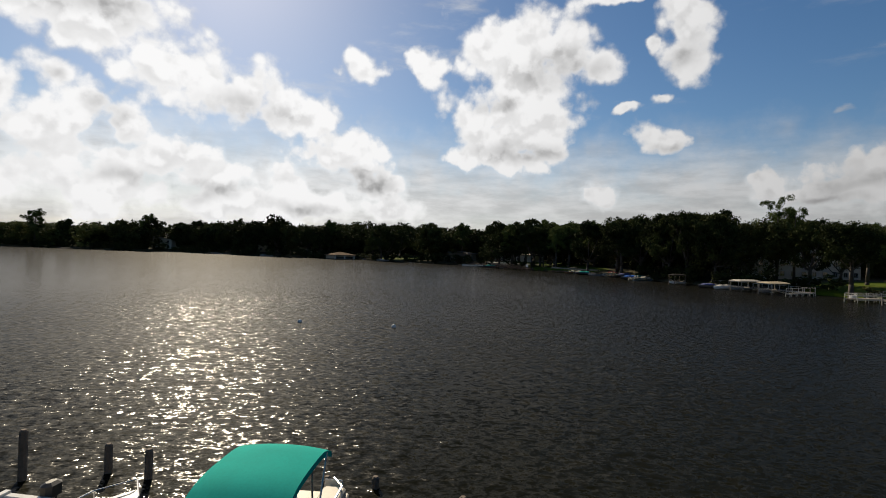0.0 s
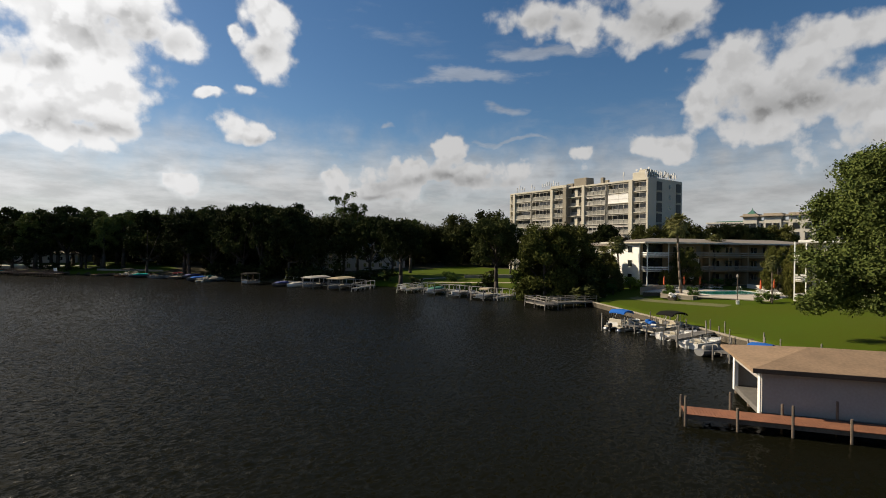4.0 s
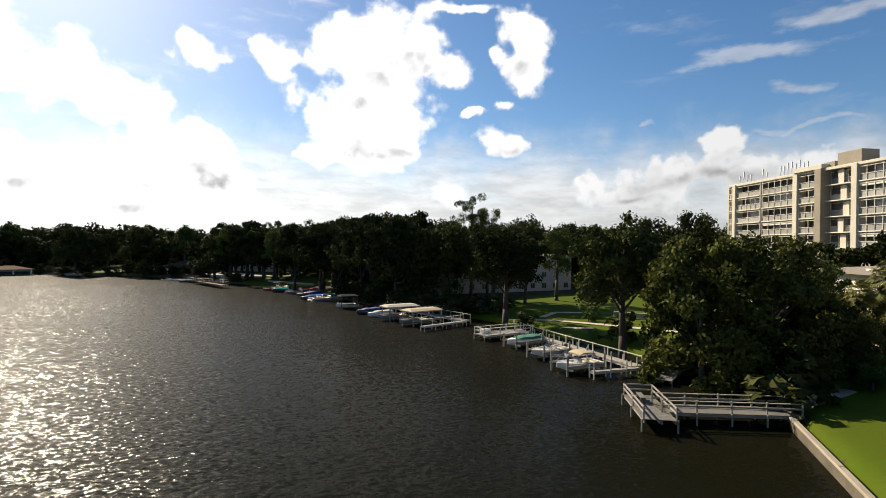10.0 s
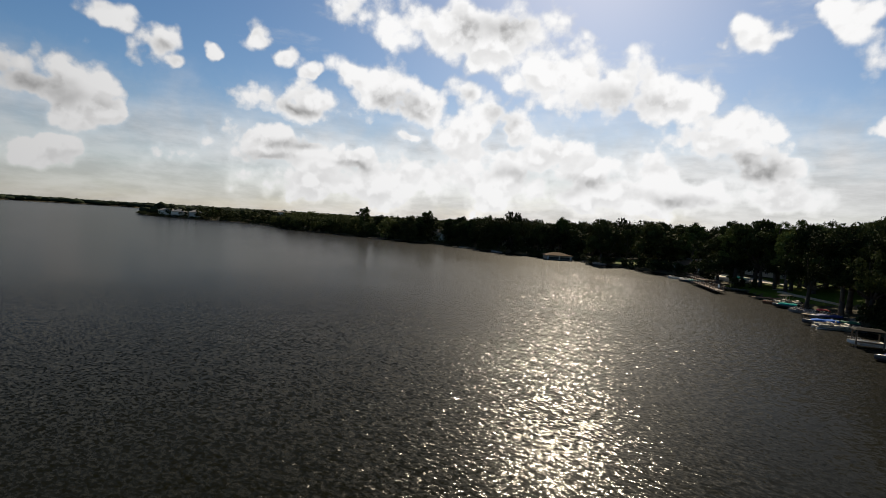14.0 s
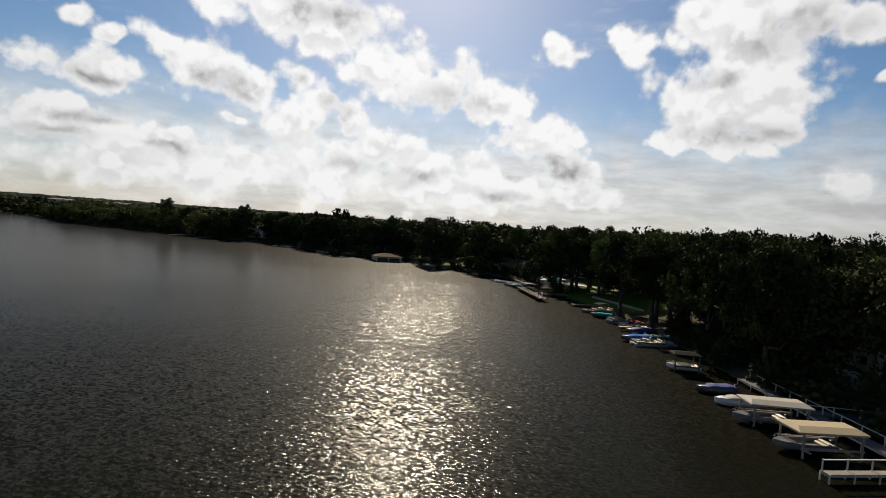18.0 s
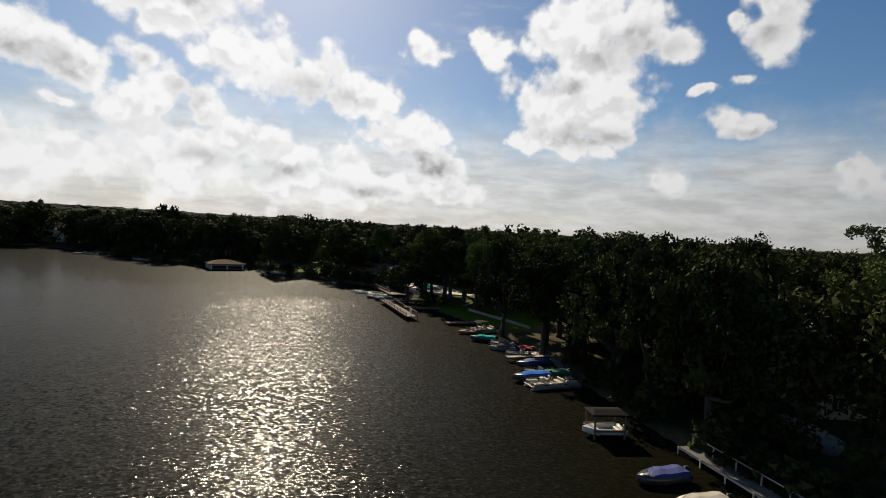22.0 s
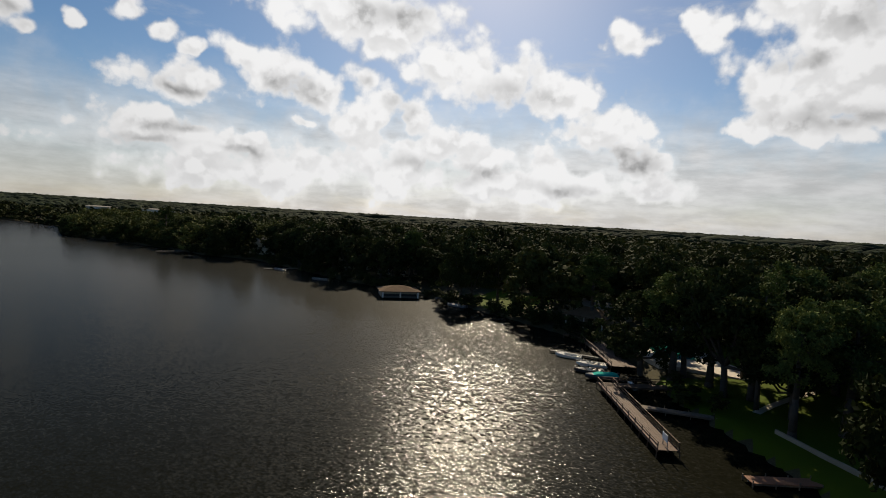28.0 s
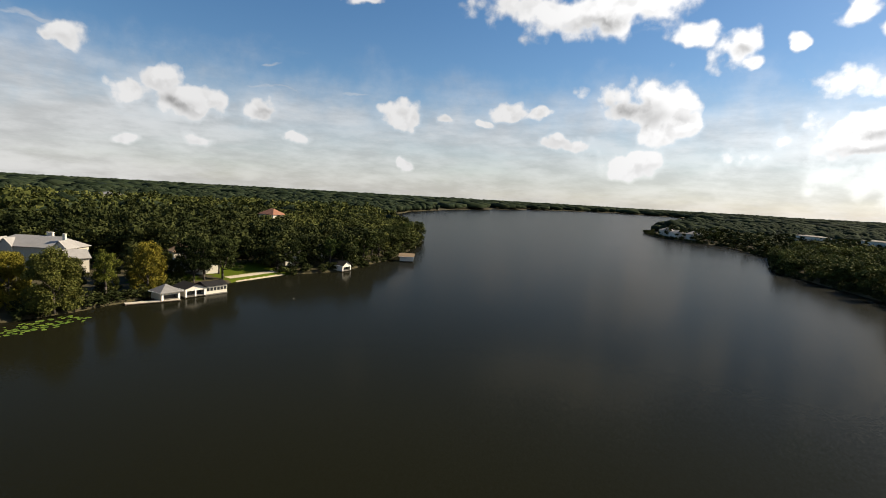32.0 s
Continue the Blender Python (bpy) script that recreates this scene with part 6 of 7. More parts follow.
house(38, 250, -35, 22, 10, 3.2, ROOF_FLAT, WHITE_WALL, 1.0, "low white house behind the park trees")
house(-100, 296, 5, 14, 10, 5.5, ROOF_GREY, CREAM, 2.8, "pale house behind the shore trees")
house(-168, 306, 0, 12, 10, 6.0, ROOF_GREY, WHITE_WALL, 3.0, "white house behind the shore trees")
for k, (x, y) in enumerate(((-620, 318), (-648, 316), (-668, 320), (-600, 330))):
    house(x, y, 200 + 17 * k, 16, 12, 6.5, ROOF_GREY, WHITE_WALL, 3.0, "white house on the low headland")
# western shore houses
manor = house(-150.0, -33.5, 99, 27.0, 11.0, 7.4, ROOF_SLATE, CREAM, 3.4, "large cream house with a pale grey roof and white chimneys")
for x, y in ((10.5, -2.2), (4.0, 0.8), (2.8, 0.8)):
    part("chimney", Shape().box(x, y, 7.5, 0.9, 0.9, 4.6, 0, 0.05).box(x, y, 12.1, 1.1, 1.1, 0.2, 0, 0.05), WHITE_WALL, manor, "white chimney stack")
for x in (-11.0, -7.0, 11.5):
    part("dormer", Shape().loft([[(x - 2.4, y, 4.5), (x + 2.4, y, 4.5), (x + 2.4, y, 7.4), (x, y, 10.0), (x - 2.4, y, 7.4)] for y in (-6.3, -1.0)]), CREAM, manor, "cream gable front")
    part("dormer_roof", gable_roof(4.8, 5.6, 7.4, 2.7, 0.3, x, -3.4), ROOF_SLATE, manor)
house(-147.0, -18.0, 60, 9.0, 8.0, 5.0, ROOF_SLATE, CREAM, 2.6, "cream wing with a steep grey gable", True)
house(-169.1, 7.3, 235, 13.2, 9.7, 7.6, ROOF_TAN, CREAM, 2.6, "cream house with a tan tiled roof")
house(-169.3, 16.5, 235, 8.8, 7.0, 4.0, ROOF_GREY, WHITE_WALL, 2.0, "low white house among the trees")
house(-202.5, 33.0, 240, 10.6, 7.9, 6.6, ROOF_GREY, WHITE_WALL, 2.6, "white gabled house above the lawn", True)
house(-352.0, -50.0, 250, 15.0, 12.0, 11.5, ROOF_RED, CREAM, 4.2, "cream house with a red tiled roof")
house(-228.9, 35.5, 240, 9.7, 7.9, 6.6, ROOF_GREY, WHITE_WALL, 2.4, "white house behind the cypresses")
house(-242.8, 43.1, 240, 7.9, 7.0, 6.6, ROOF_GREY, CREAM, 2.2, "cream house behind the cypresses")
house(-257.1, 13.3, 240, 17.6, 8.8, 8.8, ROOF_GREY, WHITE_WALL, 2.4, "white house deep in the woods")
house(-210.9, -71.7, 230, 15.8, 8.8, 7.9, ROOF_GREY, WHITE_WALL, 2.4, "white house deep in the woods")
house(-189.0, -67.8, 230, 14.1, 7.9, 8.4, ROOF_GREY, WHITE_WALL, 2.0, "white house deep in the woods")
house(-480, -300, 230, 40, 18, 14.0, ROOF_GREY, WHITE_WALL, 2.0, "wide pale building on the wooded skyline")
for x, y in ((-560, 430), (-520, 470)):
    house(x, y, 20, 30, 14, 12.6, ROOF_FLAT, WHITE_WALL, 1.0, "long pale building rising above the far woods")
beach = thing("beach", 0, 0, 0, label="pale sand beach by the water", category="beach", kind="structure")
sp = Shape()
for k in range(9):
    u0, u1 = k / 9, (k + 1) / 9
    row = []
    for u in (u0, u1):
        ax, ay = -164 - 22 * u, 32.5 + 8.2 * u
        for back in (-1.2, 3.2, 6.5):
            x, y = ax - 0.35 * back, ay - 0.94 * back
            row.append((x, y, max(gz(x, y) + 0.06, -0.2)))
    n = len(sp.v)
    sp.add(row, [(0, 3, 4, 1), (1, 4, 5, 2)])
part("sand", sp, SAND, beach)


def boathouse(x, y, rz, w, d, h, wall, roof, label, hip=False, doors=1, rise=1.6, eaves=WHITE):
    """Walls round a slip on piles, with an open front (y = -d/2) and trim; x across, y along."""
    b = thing("boathouse", x, y, 0, rz, label, "boathouse")
    part("floor_frame", Shape().box(0, 0, 0.25, w, d, 0.3), DOCK_GREY, b)
    for s in (-1, 1):
        part("side_wall", Shape().box(s * (w / 2 - 0.08), 0, 0.5, 0.16, d, h - 0.5), wall, b)
    part("back_wall", Shape().box(0, d / 2 - 0.08, 0.5, w - 0.32, 0.16, h - 0.5), wall, b)
    dw = (w - 0.8) / doors
    part("front_wall", Shape().box(0, -d / 2 + 0.08, h - 0.6, w - 0.32, 0.16, 0.6), wall, b)
    for i in range(doors + 1):
        part("door_post", Shape().box(-w / 2 + 0.4 + i * dw, -d / 2 + 0.06, 0.3, 0.4, 0.22, h - 0.3), WHITE, b)
    for i in range(doors):
        # a black sheet behind each door stands in for the shade of the slip
        dr = part("door_opening", Shape().box(-w / 2 + 0.4 + (i + 0.5) * dw, -d / 2 + 1.6, 0.5, dw - 0.4, 0.08, h - 1.0), RUBBER, b, "black sheet for the shade inside the open slip")
    part("roof", hip_roof(w, d, h, rise, 0.6) if hip else gable_roof(w, d, h, rise, 0.6), roof, b)
    if not hip:
        part("gable", Shape().loft([[(-w / 2, s * (d / 2 - 0.08), h), (w / 2, s * (d / 2 - 0.08), h), (0, s * (d / 2 - 0.08), h + rise)] for s in (-1, 1)]), wall, b)
    part("fascia", Shape().box(-w / 2 - 0.62, 0, h - 0.02, 0.06, d + 1.2, 0.24).box(w / 2 + 0.62, 0, h - 0.02, 0.06, d + 1.2, 0.24), eaves, b)
    for sx in (-1, 0, 1):
        for sy in (-1, 0, 1):
            part("support_post", Shape().rod((sx * (w / 2 - 0.2), sy * (d / 2 - 0.2), -2.5), (sx * (w / 2 - 0.2), sy * (d / 2 - 0.2), 0.4), 0.14), PILE, b)
    return b


near_bh = boathouse(46.3, 17.9, 208.4, 6.0, 12.0, 2.75, GREY_WALL, ROOF_TAN, "grey boathouse with white door posts and a tan shingle roof", True, 1, 0.72, FASCIA_BROWN)
white_bh = boathouse(-137.5, 33.0, 156, 6.8, 6.2, 2.7, WHITE_WALL, ROOF_DARK, "white gabled boathouse with a long windowed wing at the water", False, 2, 1.4)
part("wing_wall", Shape().box(7.2, 0, 0.3, 7.4, 5.6, 2.5), WHITE_WALL, white_bh)
part("wing_roof", Shape().loft([[(3.3, -3.3, 2.8), (11.2, -3.3, 2.8), (11.2, 3.2, 2.8), (3.3, 3.2, 2.8)], [(3.3, -3.3, 2.95), (11.2, -3.3, 2.95), (11.2, 3.2, 2.95), (3.3, 3.2, 2.95)], [(3.3, -0.2, 3.9), (11.0, -0.2, 3.9), (11.0, 0.2, 3.9), (3.3, 0.2, 3.9)]]), ROOF_DARK, white_bh)
part("wing_floor", Shape().box(7.2, 0, 0.0, 7.6, 6.0, 0.3), DOCK_GREY, white_bh)
for k in range(6):
    part("window", Shape().box(4.3 + k * 1.18, -2.82, 1.25, 0.9, 0.1, 1.0), DARK_GLASS, white_bh)
for x in (4.0, 7.2, 10.6):
    part("support_post", Shape().rod((x, -2.6, -2.5), (x, -2.6, 0.1), 0.14), PILE, white_bh)
boathouse(-130.2, 30.3, 156, 5.6, 5.6, 2.5, CREAM, ROOF_GREY, "small boathouse with a steep grey hip roof", True, 1, 2.0)
boathouse(-207.5, 55.0, 165, 6.5, 9.5, 2.6, WHITE_WALL, ROOF_DARK, "white gabled boathouse by the cypress trees", False, 1, 2.0)
boathouse(-51.5, 254.0, 42, 11.5, 8.5, 2.1, BEIGE_WALL, ROOF_BROWN, "open boathouse with a low pale hip roof", True, 2, 1.3, FASCIA_BROWN)
boathouse(-253.9, 75.7, 190, 7.0, 7.0, 2.6, WHITE_WALL, ROOF_TAN, "small pale boathouse near the wooded point", False, 1, 1.5)

# ---- docks ----


def dock(name, p0, p1, width, z, planks, timber, label, rails="", rail_mat=None, pile_step=3.0, pile_top=0.0, group="", board=0.16, rows=2, rail_h=0.95):
    """A plank dock from p0 to p1 on piles. rails: any of l, r, e (left, right, end)."""
    ax, ay, bx, by = *p0, *p1
    ln, rz = math.hypot(bx - ax, by - ay), math.degrees(math.atan2(by - ay, bx - ax))
    d = thing(name, ax, ay, 0, rz, label, "dock", group)
    s, n = Shape(), max(2, int(ln / board))
    for i in range(n):
        s.box((i + 0.5) * ln / n, 0.01 * ((i * 7) % 3 - 1), z - 0.04, ln / n - 0.012, width, 0.04 + 0.004 * (i % 2))
    part("planks", s, planks, d)["kind"] = "stuff"
    for sy in (-1, 0, 1):
        part("stringer", Shape().box(ln / 2, sy * (width / 2 - 0.1), z - 0.26, ln, 0.08, 0.22), timber, d)
    m = max(1, round(ln / pile_step))
    for i in range(m + 1):
        for sy in (-1, 1):
            top = z + (pile_top if (i + (sy > 0)) % 2 == 0 else pile_top * 0.6)
            part("support_post", Shape().rod((i * ln / m, sy * (width / 2 + 0.05), -2.6), (i * ln / m, sy * (width / 2 + 0.05), max(z - 0.05, top)), 0.065), timber, d)
    rm = rail_mat or timber
    for side, sy in (("l", 1), ("r", -1)):
        if side in rails:
            y = sy * (width / 2 - 0.05)
            m2 = max(1, round(ln / 2.4))
            for i in range(m2 + 1):
                part("rail_post", Shape().box(i * ln / m2, y, z - 0.1, 0.1, 0.1, rail_h + 0.12, 0, 0.01), rm, d)
            for k in range(rows):
                part("rail", Shape().box(ln / 2, y, z + rail_h * (1 - k * 0.45) - 0.08, ln, 0.06 if k else 0.13, 0.12 if k else 0.05), rm, d)
    if "e" in rails:
        for k in range(rows):
            part("rail", Shape().box(ln - 0.05, 0, z + rail_h * (1 - k * 0.45) - 0.08, 0.06, width, 0.1), rm, d)
    return d


def post(x, y, top, mat=None, r=0.064, label="weathered mooring post in the water"):
    p = new("mooring_post", Shape().rod((0, 0, -2.6), (0.02, 0.01, top - 0.05), r, 9, r * 0.94).rod((0.02, 0.01, top - 0.05), (0.02, 0.01, top), r * 0.94, 9, r * 0.6).mesh("mooring_post", mat or PILE_GREY))
    p.matrix_basis = pose(x, y, 0, 0, 0, x * 50)
    return tagged(p, label, "post", "mooring posts")


dock("finger_dock", (69.6, 37.6), (63.4, 39.6), 1.3, 0.72, DOCK_GREY, PILE_GREY, "narrow grey plank dock between the pontoon boats", "", None, 3.0, 0.9, "finger docks")
dock("finger_dock", (67.2, 32.4), (58.9, 33.5), 1.25, 0.74, DOCK_GREY, PILE_GREY, "grey plank dock between the white boats", "", None, 2.8, 0.95, "finger docks")
dock("finger_dock", (62.9, 26.1), (55.2, 28.0), 1.3, 0.74, DOCK_GREY, PILE_GREY, "grey plank dock with tall posts off the seawall", "", None, 2.6, 0.95, "finger docks")
for x, y, top in ((72.3, 38.7, 1.7), (71.2, 37.4, 1.6), (67.2, 35.0, 1.7), (66.9, 32.5, 1.9), (66.5, 31.0, 1.9), (60.3, 36.4, 1.3), (62.3, 42.3, 1.5), (65.1, 43.8, 1.6), (61.8, 37.0, 1.5), (64.1, 29.9, 1.5), (59.6, 22.0, 1.8), (73.0, 41.4, 1.4), (68.5, 35.5, 1.5), (66.9, 38.4, 1.3)):
    post(x, y, top)
# the walk round the boathouse
dock("boathouse_dock", (37.9, 24.7), (44.5, 12.0), 1.5, 0.62, DOCK_BROWN, PILE, "red brown plank walk on dark posts round the boathouse", "", None, 2.3, 0.95)
# the grey railed dock below the dark tree
dock("railed_dock", (84.6, 55.8), (75.6, 58.9), 2.0, 0.85, DOCK_GREY, PILE_GREY, "weathered grey dock with rails on both sides", "lr", PILE_GREY, 2.6, 0.0, rail_h=0.85)
dock("railed_dock", (74.0, 56.6), (76.4, 62.0), 2.2, 0.85, DOCK_GREY, PILE_GREY, "grey platform with benches and rails", "lre", PILE_GREY, 2.4, 0.0, rail_h=0.85)
bench = thing("bench", 75.6, 60.6, 0.85, 65, "grey slatted bench on the dock", "bench")
part("seat", Shape().box(0, 0, 0.38, 1.5, 0.4, 0.06, 0, 0.02), DOCK_GREY, bench)
part("leg", Shape().box(-0.6, 0, 0, 0.08, 0.36, 0.38), DOCK_GREY, bench)
part("leg", Shape().box(0.6, 0, 0, 0.08, 0.36, 0.38), DOCK_GREY, bench)
dock("low_dock", (87.0, 70.0), (82.6, 66.6), 1.4, 0.5, DOCK_GREY, PILE, "low grey jetty under the trees", "", None, 2.4, 0.0)
# the white railed dock off the second lawn
dock("white_dock", (83.2, 71.0), (81.0, 93.6), 1.4, 0.75, DOCK_PALE, DOCK_WHITE, "long whitewashed dock with a rail along the bank side", "r", DOCK_WHITE, 2.8, 0.9, rows=1)
dock("white_dock", (82.0, 93.6), (74.2, 91.4), 2.2, 0.75, DOCK_PALE, DOCK_WHITE, "whitewashed platform with rails and a bench box", "lre", DOCK_WHITE, 2.4, 0.0)
dock("white_dock", (83.2, 70.6), (77.6, 70.2), 0.6, 0.70, DOCK_PALE, DOCK_WHITE, "narrow white catwalk beside the boat lift", "", None, 1.9, 0.9)
locker = thing("dock_box", 75.4, 92.4, 0.75, 15, "white storage box on the dock", "box")
part("body", Shape().box(0, 0, 0, 1.3, 0.6, 0.5, 0, 0.03), WHITE, locker)
part("lid", Shape().box(0, 0, 0.5, 1.36, 0.66, 0.08, 0, 0.03), WHITE, locker)
# dock with the covered slips
dock("grey_dock", (77.0, 104.6), (67.8, 128.0), 1.6, 0.75, DOCK_GREY, DOCK_WHITE, "long grey dock with a white rail behind the covered slips", "r", DOCK_WHITE, 2.8, 0.0, rows=1)
dock("grey_dock", (76.6, 104.4), (68.6, 99.9), 0.7, 0.75, DOCK_PALE, DOCK_WHITE, "white railed catwalk closing an empty slip", "r", DOCK_WHITE, 2.4, 0.0, rows=1)
dock("grey_dock", (71.4, 116.6), (84.0, 120.0), 1.4, 0.85, DOCK_GREY, PILE, "grey gangway from the bank under the trees", "r", DOCK_WHITE, 2.6, 0.0, rows=1)
dock("grey_dock", (59.5, 147.5), (58.6, 160.5), 1.2, 0.7, DOCK_GREY, PILE, "dark dock behind the moored boats", "", None, 2.8, 0.5)
dock("grey_dock", (58.2, 159.9), (51.2, 156.6), 1.0, 0.75, CLOTH_TAN, PILE, "pale finger pier between the moored boats", "", None, 2.6, 0.0)
dock("grey_dock", (56.0, 166.0), (49.4, 164.8), 1.0, 0.6, DOCK_GREY, PILE, "low finger pier by the red canopy", "", None, 2.6, 0.4)
dock("low_dock", (49.4, 188.2), (39.0, 182.3), 1.6, 0.5, DOCK_BROWN, PILE, "low brown jetty under the bank", "", None, 2.6, 0.3)
# orange railed dock by the second pool
dock("orange_dock", (31.4, 183.6), (20.6, 204.2), 2.5, 0.9, DOCK_ORANGE, DOCK_ORANGE, "long orange brown dock with rails on both sides", "lr", DOCK_ORANGE, 2.6, 0.0, rows=3)
dock("orange_dock", (20.6, 203.4), (29.5, 208.6), 1.8, 0.9, DOCK_ORANGE, DOCK_ORANGE, "gangway from the long dock to the bank", "l", DOCK_ORANGE, 2.6, 0.0)
dock("orange_deck", (21.6, 216.0), (12.4, 233.0), 4.4, 0.9, DOCK_ORANGE, DOCK_ORANGE, "broad orange brown deck along the bank", "l", DOCK_ORANGE, 3.0, 0.0)
dock("orange_deck", (14.0, 234.5), (6.0, 235.8), 2.2, 0.9, DOCK_ORANGE, DOCK_ORANGE, "orange brown platform at the end of the deck", "lr", DOCK_ORANGE, 2.6, 0.0)
dock("low_dock", (18.4, 221.4), (7.0, 220.3), 0.9, 0.45, DOCK_GREY, PILE, "thin grey finger pier off the deck", "", None, 2.8, 0.3)
dock("white_dock", (-120.0, 25.5), (-130.6, 34.6), 2.4, 0.45, PALE_DECK, PILE, "pale flat dock beside the small boathouse", "", None, 3.0, 0.0)
dock("low_dock", (36, 199.5), (26.8, 197.6), 1.4, 0.6, PILE, PILE, "grey jetty among the shore trees", "", None, 2.8, 0.3)
dock("low_dock", (-120, 280), (-126, 268), 1.6, 0.6, DOCK_GREY, PILE, "grey jetty on the northern shore", "", None, 2.8, 0.3)
dock("low_dock", (-205, 287), (-208, 274), 1.6, 0.6, DOCK_GREY, PILE, "grey jetty on the northern shore", "", None, 2.8, 0.3)

# ---- second pool and its terrace ----
terrace2 = thing("pool_terrace", 0, 0, 0, label="pale pool deck under the shore trees", category="terrace", kind="structure")
part("slab", Shape().prism([(18, 232), (24, 244), (44, 226), (41.5, 219), (31, 219.6), (27, 219.2)][::-1], 0.8, 1.72), PALE_DECK, terrace2)
pool2 = thing("swimming_pool", 27.2, 231.4, 1.72, -62, "turquoise pool with a pale coping under trees", "swimming pool")
part("water", Shape().box(0, 0, -0.05, 13, 6.4, 0.07), POOL_WATER, pool2, "clear turquoise water")
for sx, sy, w, d_ in ((0, 3.4, 13.6, 0.4), (0, -3.4, 13.6, 0.4), (6.7, 0, 0.4, 6.4), (-6.7, 0, 0.4, 6.4)):
    part("coping", Shape().box(sx, sy, -0.02, w, d_, 0.1, 0, 0.03), WHITE_WALL, pool2)
fence = thing("garden_wall", 0, 0, 0, label="low pale wall along the bank below the lawn", category="wall", kind="structure")
for (ax, ay), (bx, by) in (((42.6, 197.2), (46.6, 192.2)), ((46.6, 192.2), (50.6, 187.6)), ((50.6, 187.6), (56.0, 180.0))):
    part("wall_panel", Shape().box((ax + bx) / 2, (ay + by) / 2, 0.2, math.hypot(bx - ax, by - ay), 0.3, 1.3, math.degrees(math.atan2(by - ay, bx - ax)), 0.03), CONCRETE, fence)
path2 = thing("garden_path", 0, 0, 0, label="pale curved garden path on the shaded lawn", category="path", kind="structure")
for line in ([(40.9, 203.5), (43, 207.5), (46, 212.5), (49.9, 218.3)], [(84, 104), (90, 101), (95, 94), (99, 86), (104, 79)], [(90, 104), (94, 107), (99, 104)], [(84.5, 97), (88, 94), (92, 92)]):
    sp2 = Shape()
    for (ax, ay), (bx, by) in zip(line, line[1:]):
        nxx, nyy = -(by - ay), bx - ax
        q = math.hypot(nxx, nyy)
        nxx, nyy = nxx / q * 0.55, nyy / q * 0.55
        pts = [(ax + nxx, ay + nyy), (ax - nxx, ay - nyy), (bx - nxx, by - nyy), (bx + nxx, by + nyy)]
        sp2.add([(x, y, gz(x, y) + 0.08) for x, y in pts], [(0, 1, 2, 3)])
    part("paving", sp2, SAND, path2)
picnic = thing("garden_wall", 0, 0, 0, label="low stone edging on the second lawn", category="wall", kind="structure")
part("wall_panel", Shape().box(106, 92, 1.9, 6, 0.4, 0.9, 120, 0.04).box(101, 96, 1.8, 5, 0.4, 0.8, 130, 0.04), CONCRETE, picnic)

pavilion = thing("pavilion", 8.6, 247.0, gz(8.6, 247.0), -10, "open pavilion with a pale hip roof on posts", "pavilion")
part("roof", hip_roof(9.6, 7.0, 2.6, 1.9, 0.5), ROOF_BROWN, pavilion, "pale brown shingle roof")
part("floor", Shape().box(0, 0, -0.15, 9.4, 6.8, 0.2, 0, 0.03), CONCRETE, pavilion)
part("wall", Shape().box(0, 3.3, 0.05, 9.4, 0.2, 2.55), BEIGE_WALL, pavilion)
for x in (-4.5, -2.25, 0, 2.25, 4.5):
    part("post", Shape().box(x, -3.2, 0.05, 0.22, 0.22, 2.55, 0, 0.02), WHITE, pavilion)
board = thing("notice_board", 30.9, 184.6, 0.9, -62, "plain white notice board at the end of the dock", "sign")
part("panel", Shape().box(0, 0, 0.65, 1.3, 0.06, 0.85, 0, 0.01), WHITE, board)
for x in (-0.55, 0.55):
    part("post", Shape().box(x, 0.06, -0.02, 0.08, 0.08, 1.45), PILE_GREY, board)

# ---- boats ----


def hull(length, beam, height, shape=None, sheer=0.12):
    """A planing hull: stern at x = -length/2, bow at +length/2, deck edge at z = height."""
    rings = []
    for k in range(9):
        u = k / 8
        x = -length / 2 + length * u
        w = beam / 2 * (1 - max(0, (u - 0.45) / 0.55) ** 2.2) + 0.02
        top = height * (1 + sheer * u * u)
        keel = -0.22 + 0.42 * max(0, (u - 0.55) / 0.45) ** 2
        rings.append([(x, -w, top), (x, -w * 0.94, top * 0.45), (x, -w * 0.72, 0.02 + max(0, keel)), (x, 0, keel), (x, w * 0.72, 0.02 + max(0, keel)), (x, w * 0.94, top * 0.45), (x, w, top)])
    s = shape or Shape()
    return s.loft(rings)


def open_hull(length, beam, height, sole=0.26):
    """A hollow planing hull with a foredeck: stern at x = -length/2, bow at +length/2."""
    rings = []
    for u in (0.0, 0.12, 0.25, 0.4, 0.5, 0.6, 0.66, 0.74, 0.82, 0.9, 0.96, 1.0):
        x = -length / 2 + length * u
        w = beam / 2 * (1 - max(0, (u - 0.45) / 0.55) ** 2.2) + 0.03
        top = height * (1 + 0.16 * u * u)
        keel = -0.22 + 0.5 * max(0, (u - 0.55) / 0.45) ** 2
        low = sole if u <= 0.6 else top - 0.03
        iw = max(0.01, w - 0.15)
        rings.append([(x, -w, top), (x, -w * 0.97, top * 0.4), (x, -w * 0.78, max(0.0, keel)), (x, 0, keel), (x, w * 0.78, max(0.0, keel)), (x, w * 0.97, top * 0.4), (x, w, top), (x, iw, top), (x, iw * 0.96, low), (x, -iw * 0.96, low), (x, -iw, top)])
    return Shape().loft(rings)


def outboard(b, x, mat=RUBBER, z=0.5):
    o = part("outboard", Shape().box(x, 0, z, 0.5, 0.36, 0.5, 0, 0.1).box(x - 0.02, 0, z - 0.75, 0.2, 0.14, 0.8), mat, b, "outboard motor")
    part("propeller", Shape().box(x - 0.16, 0, z - 0.72, 0.06, 0.3, 0.3, 0, 0.02), ALU, o)


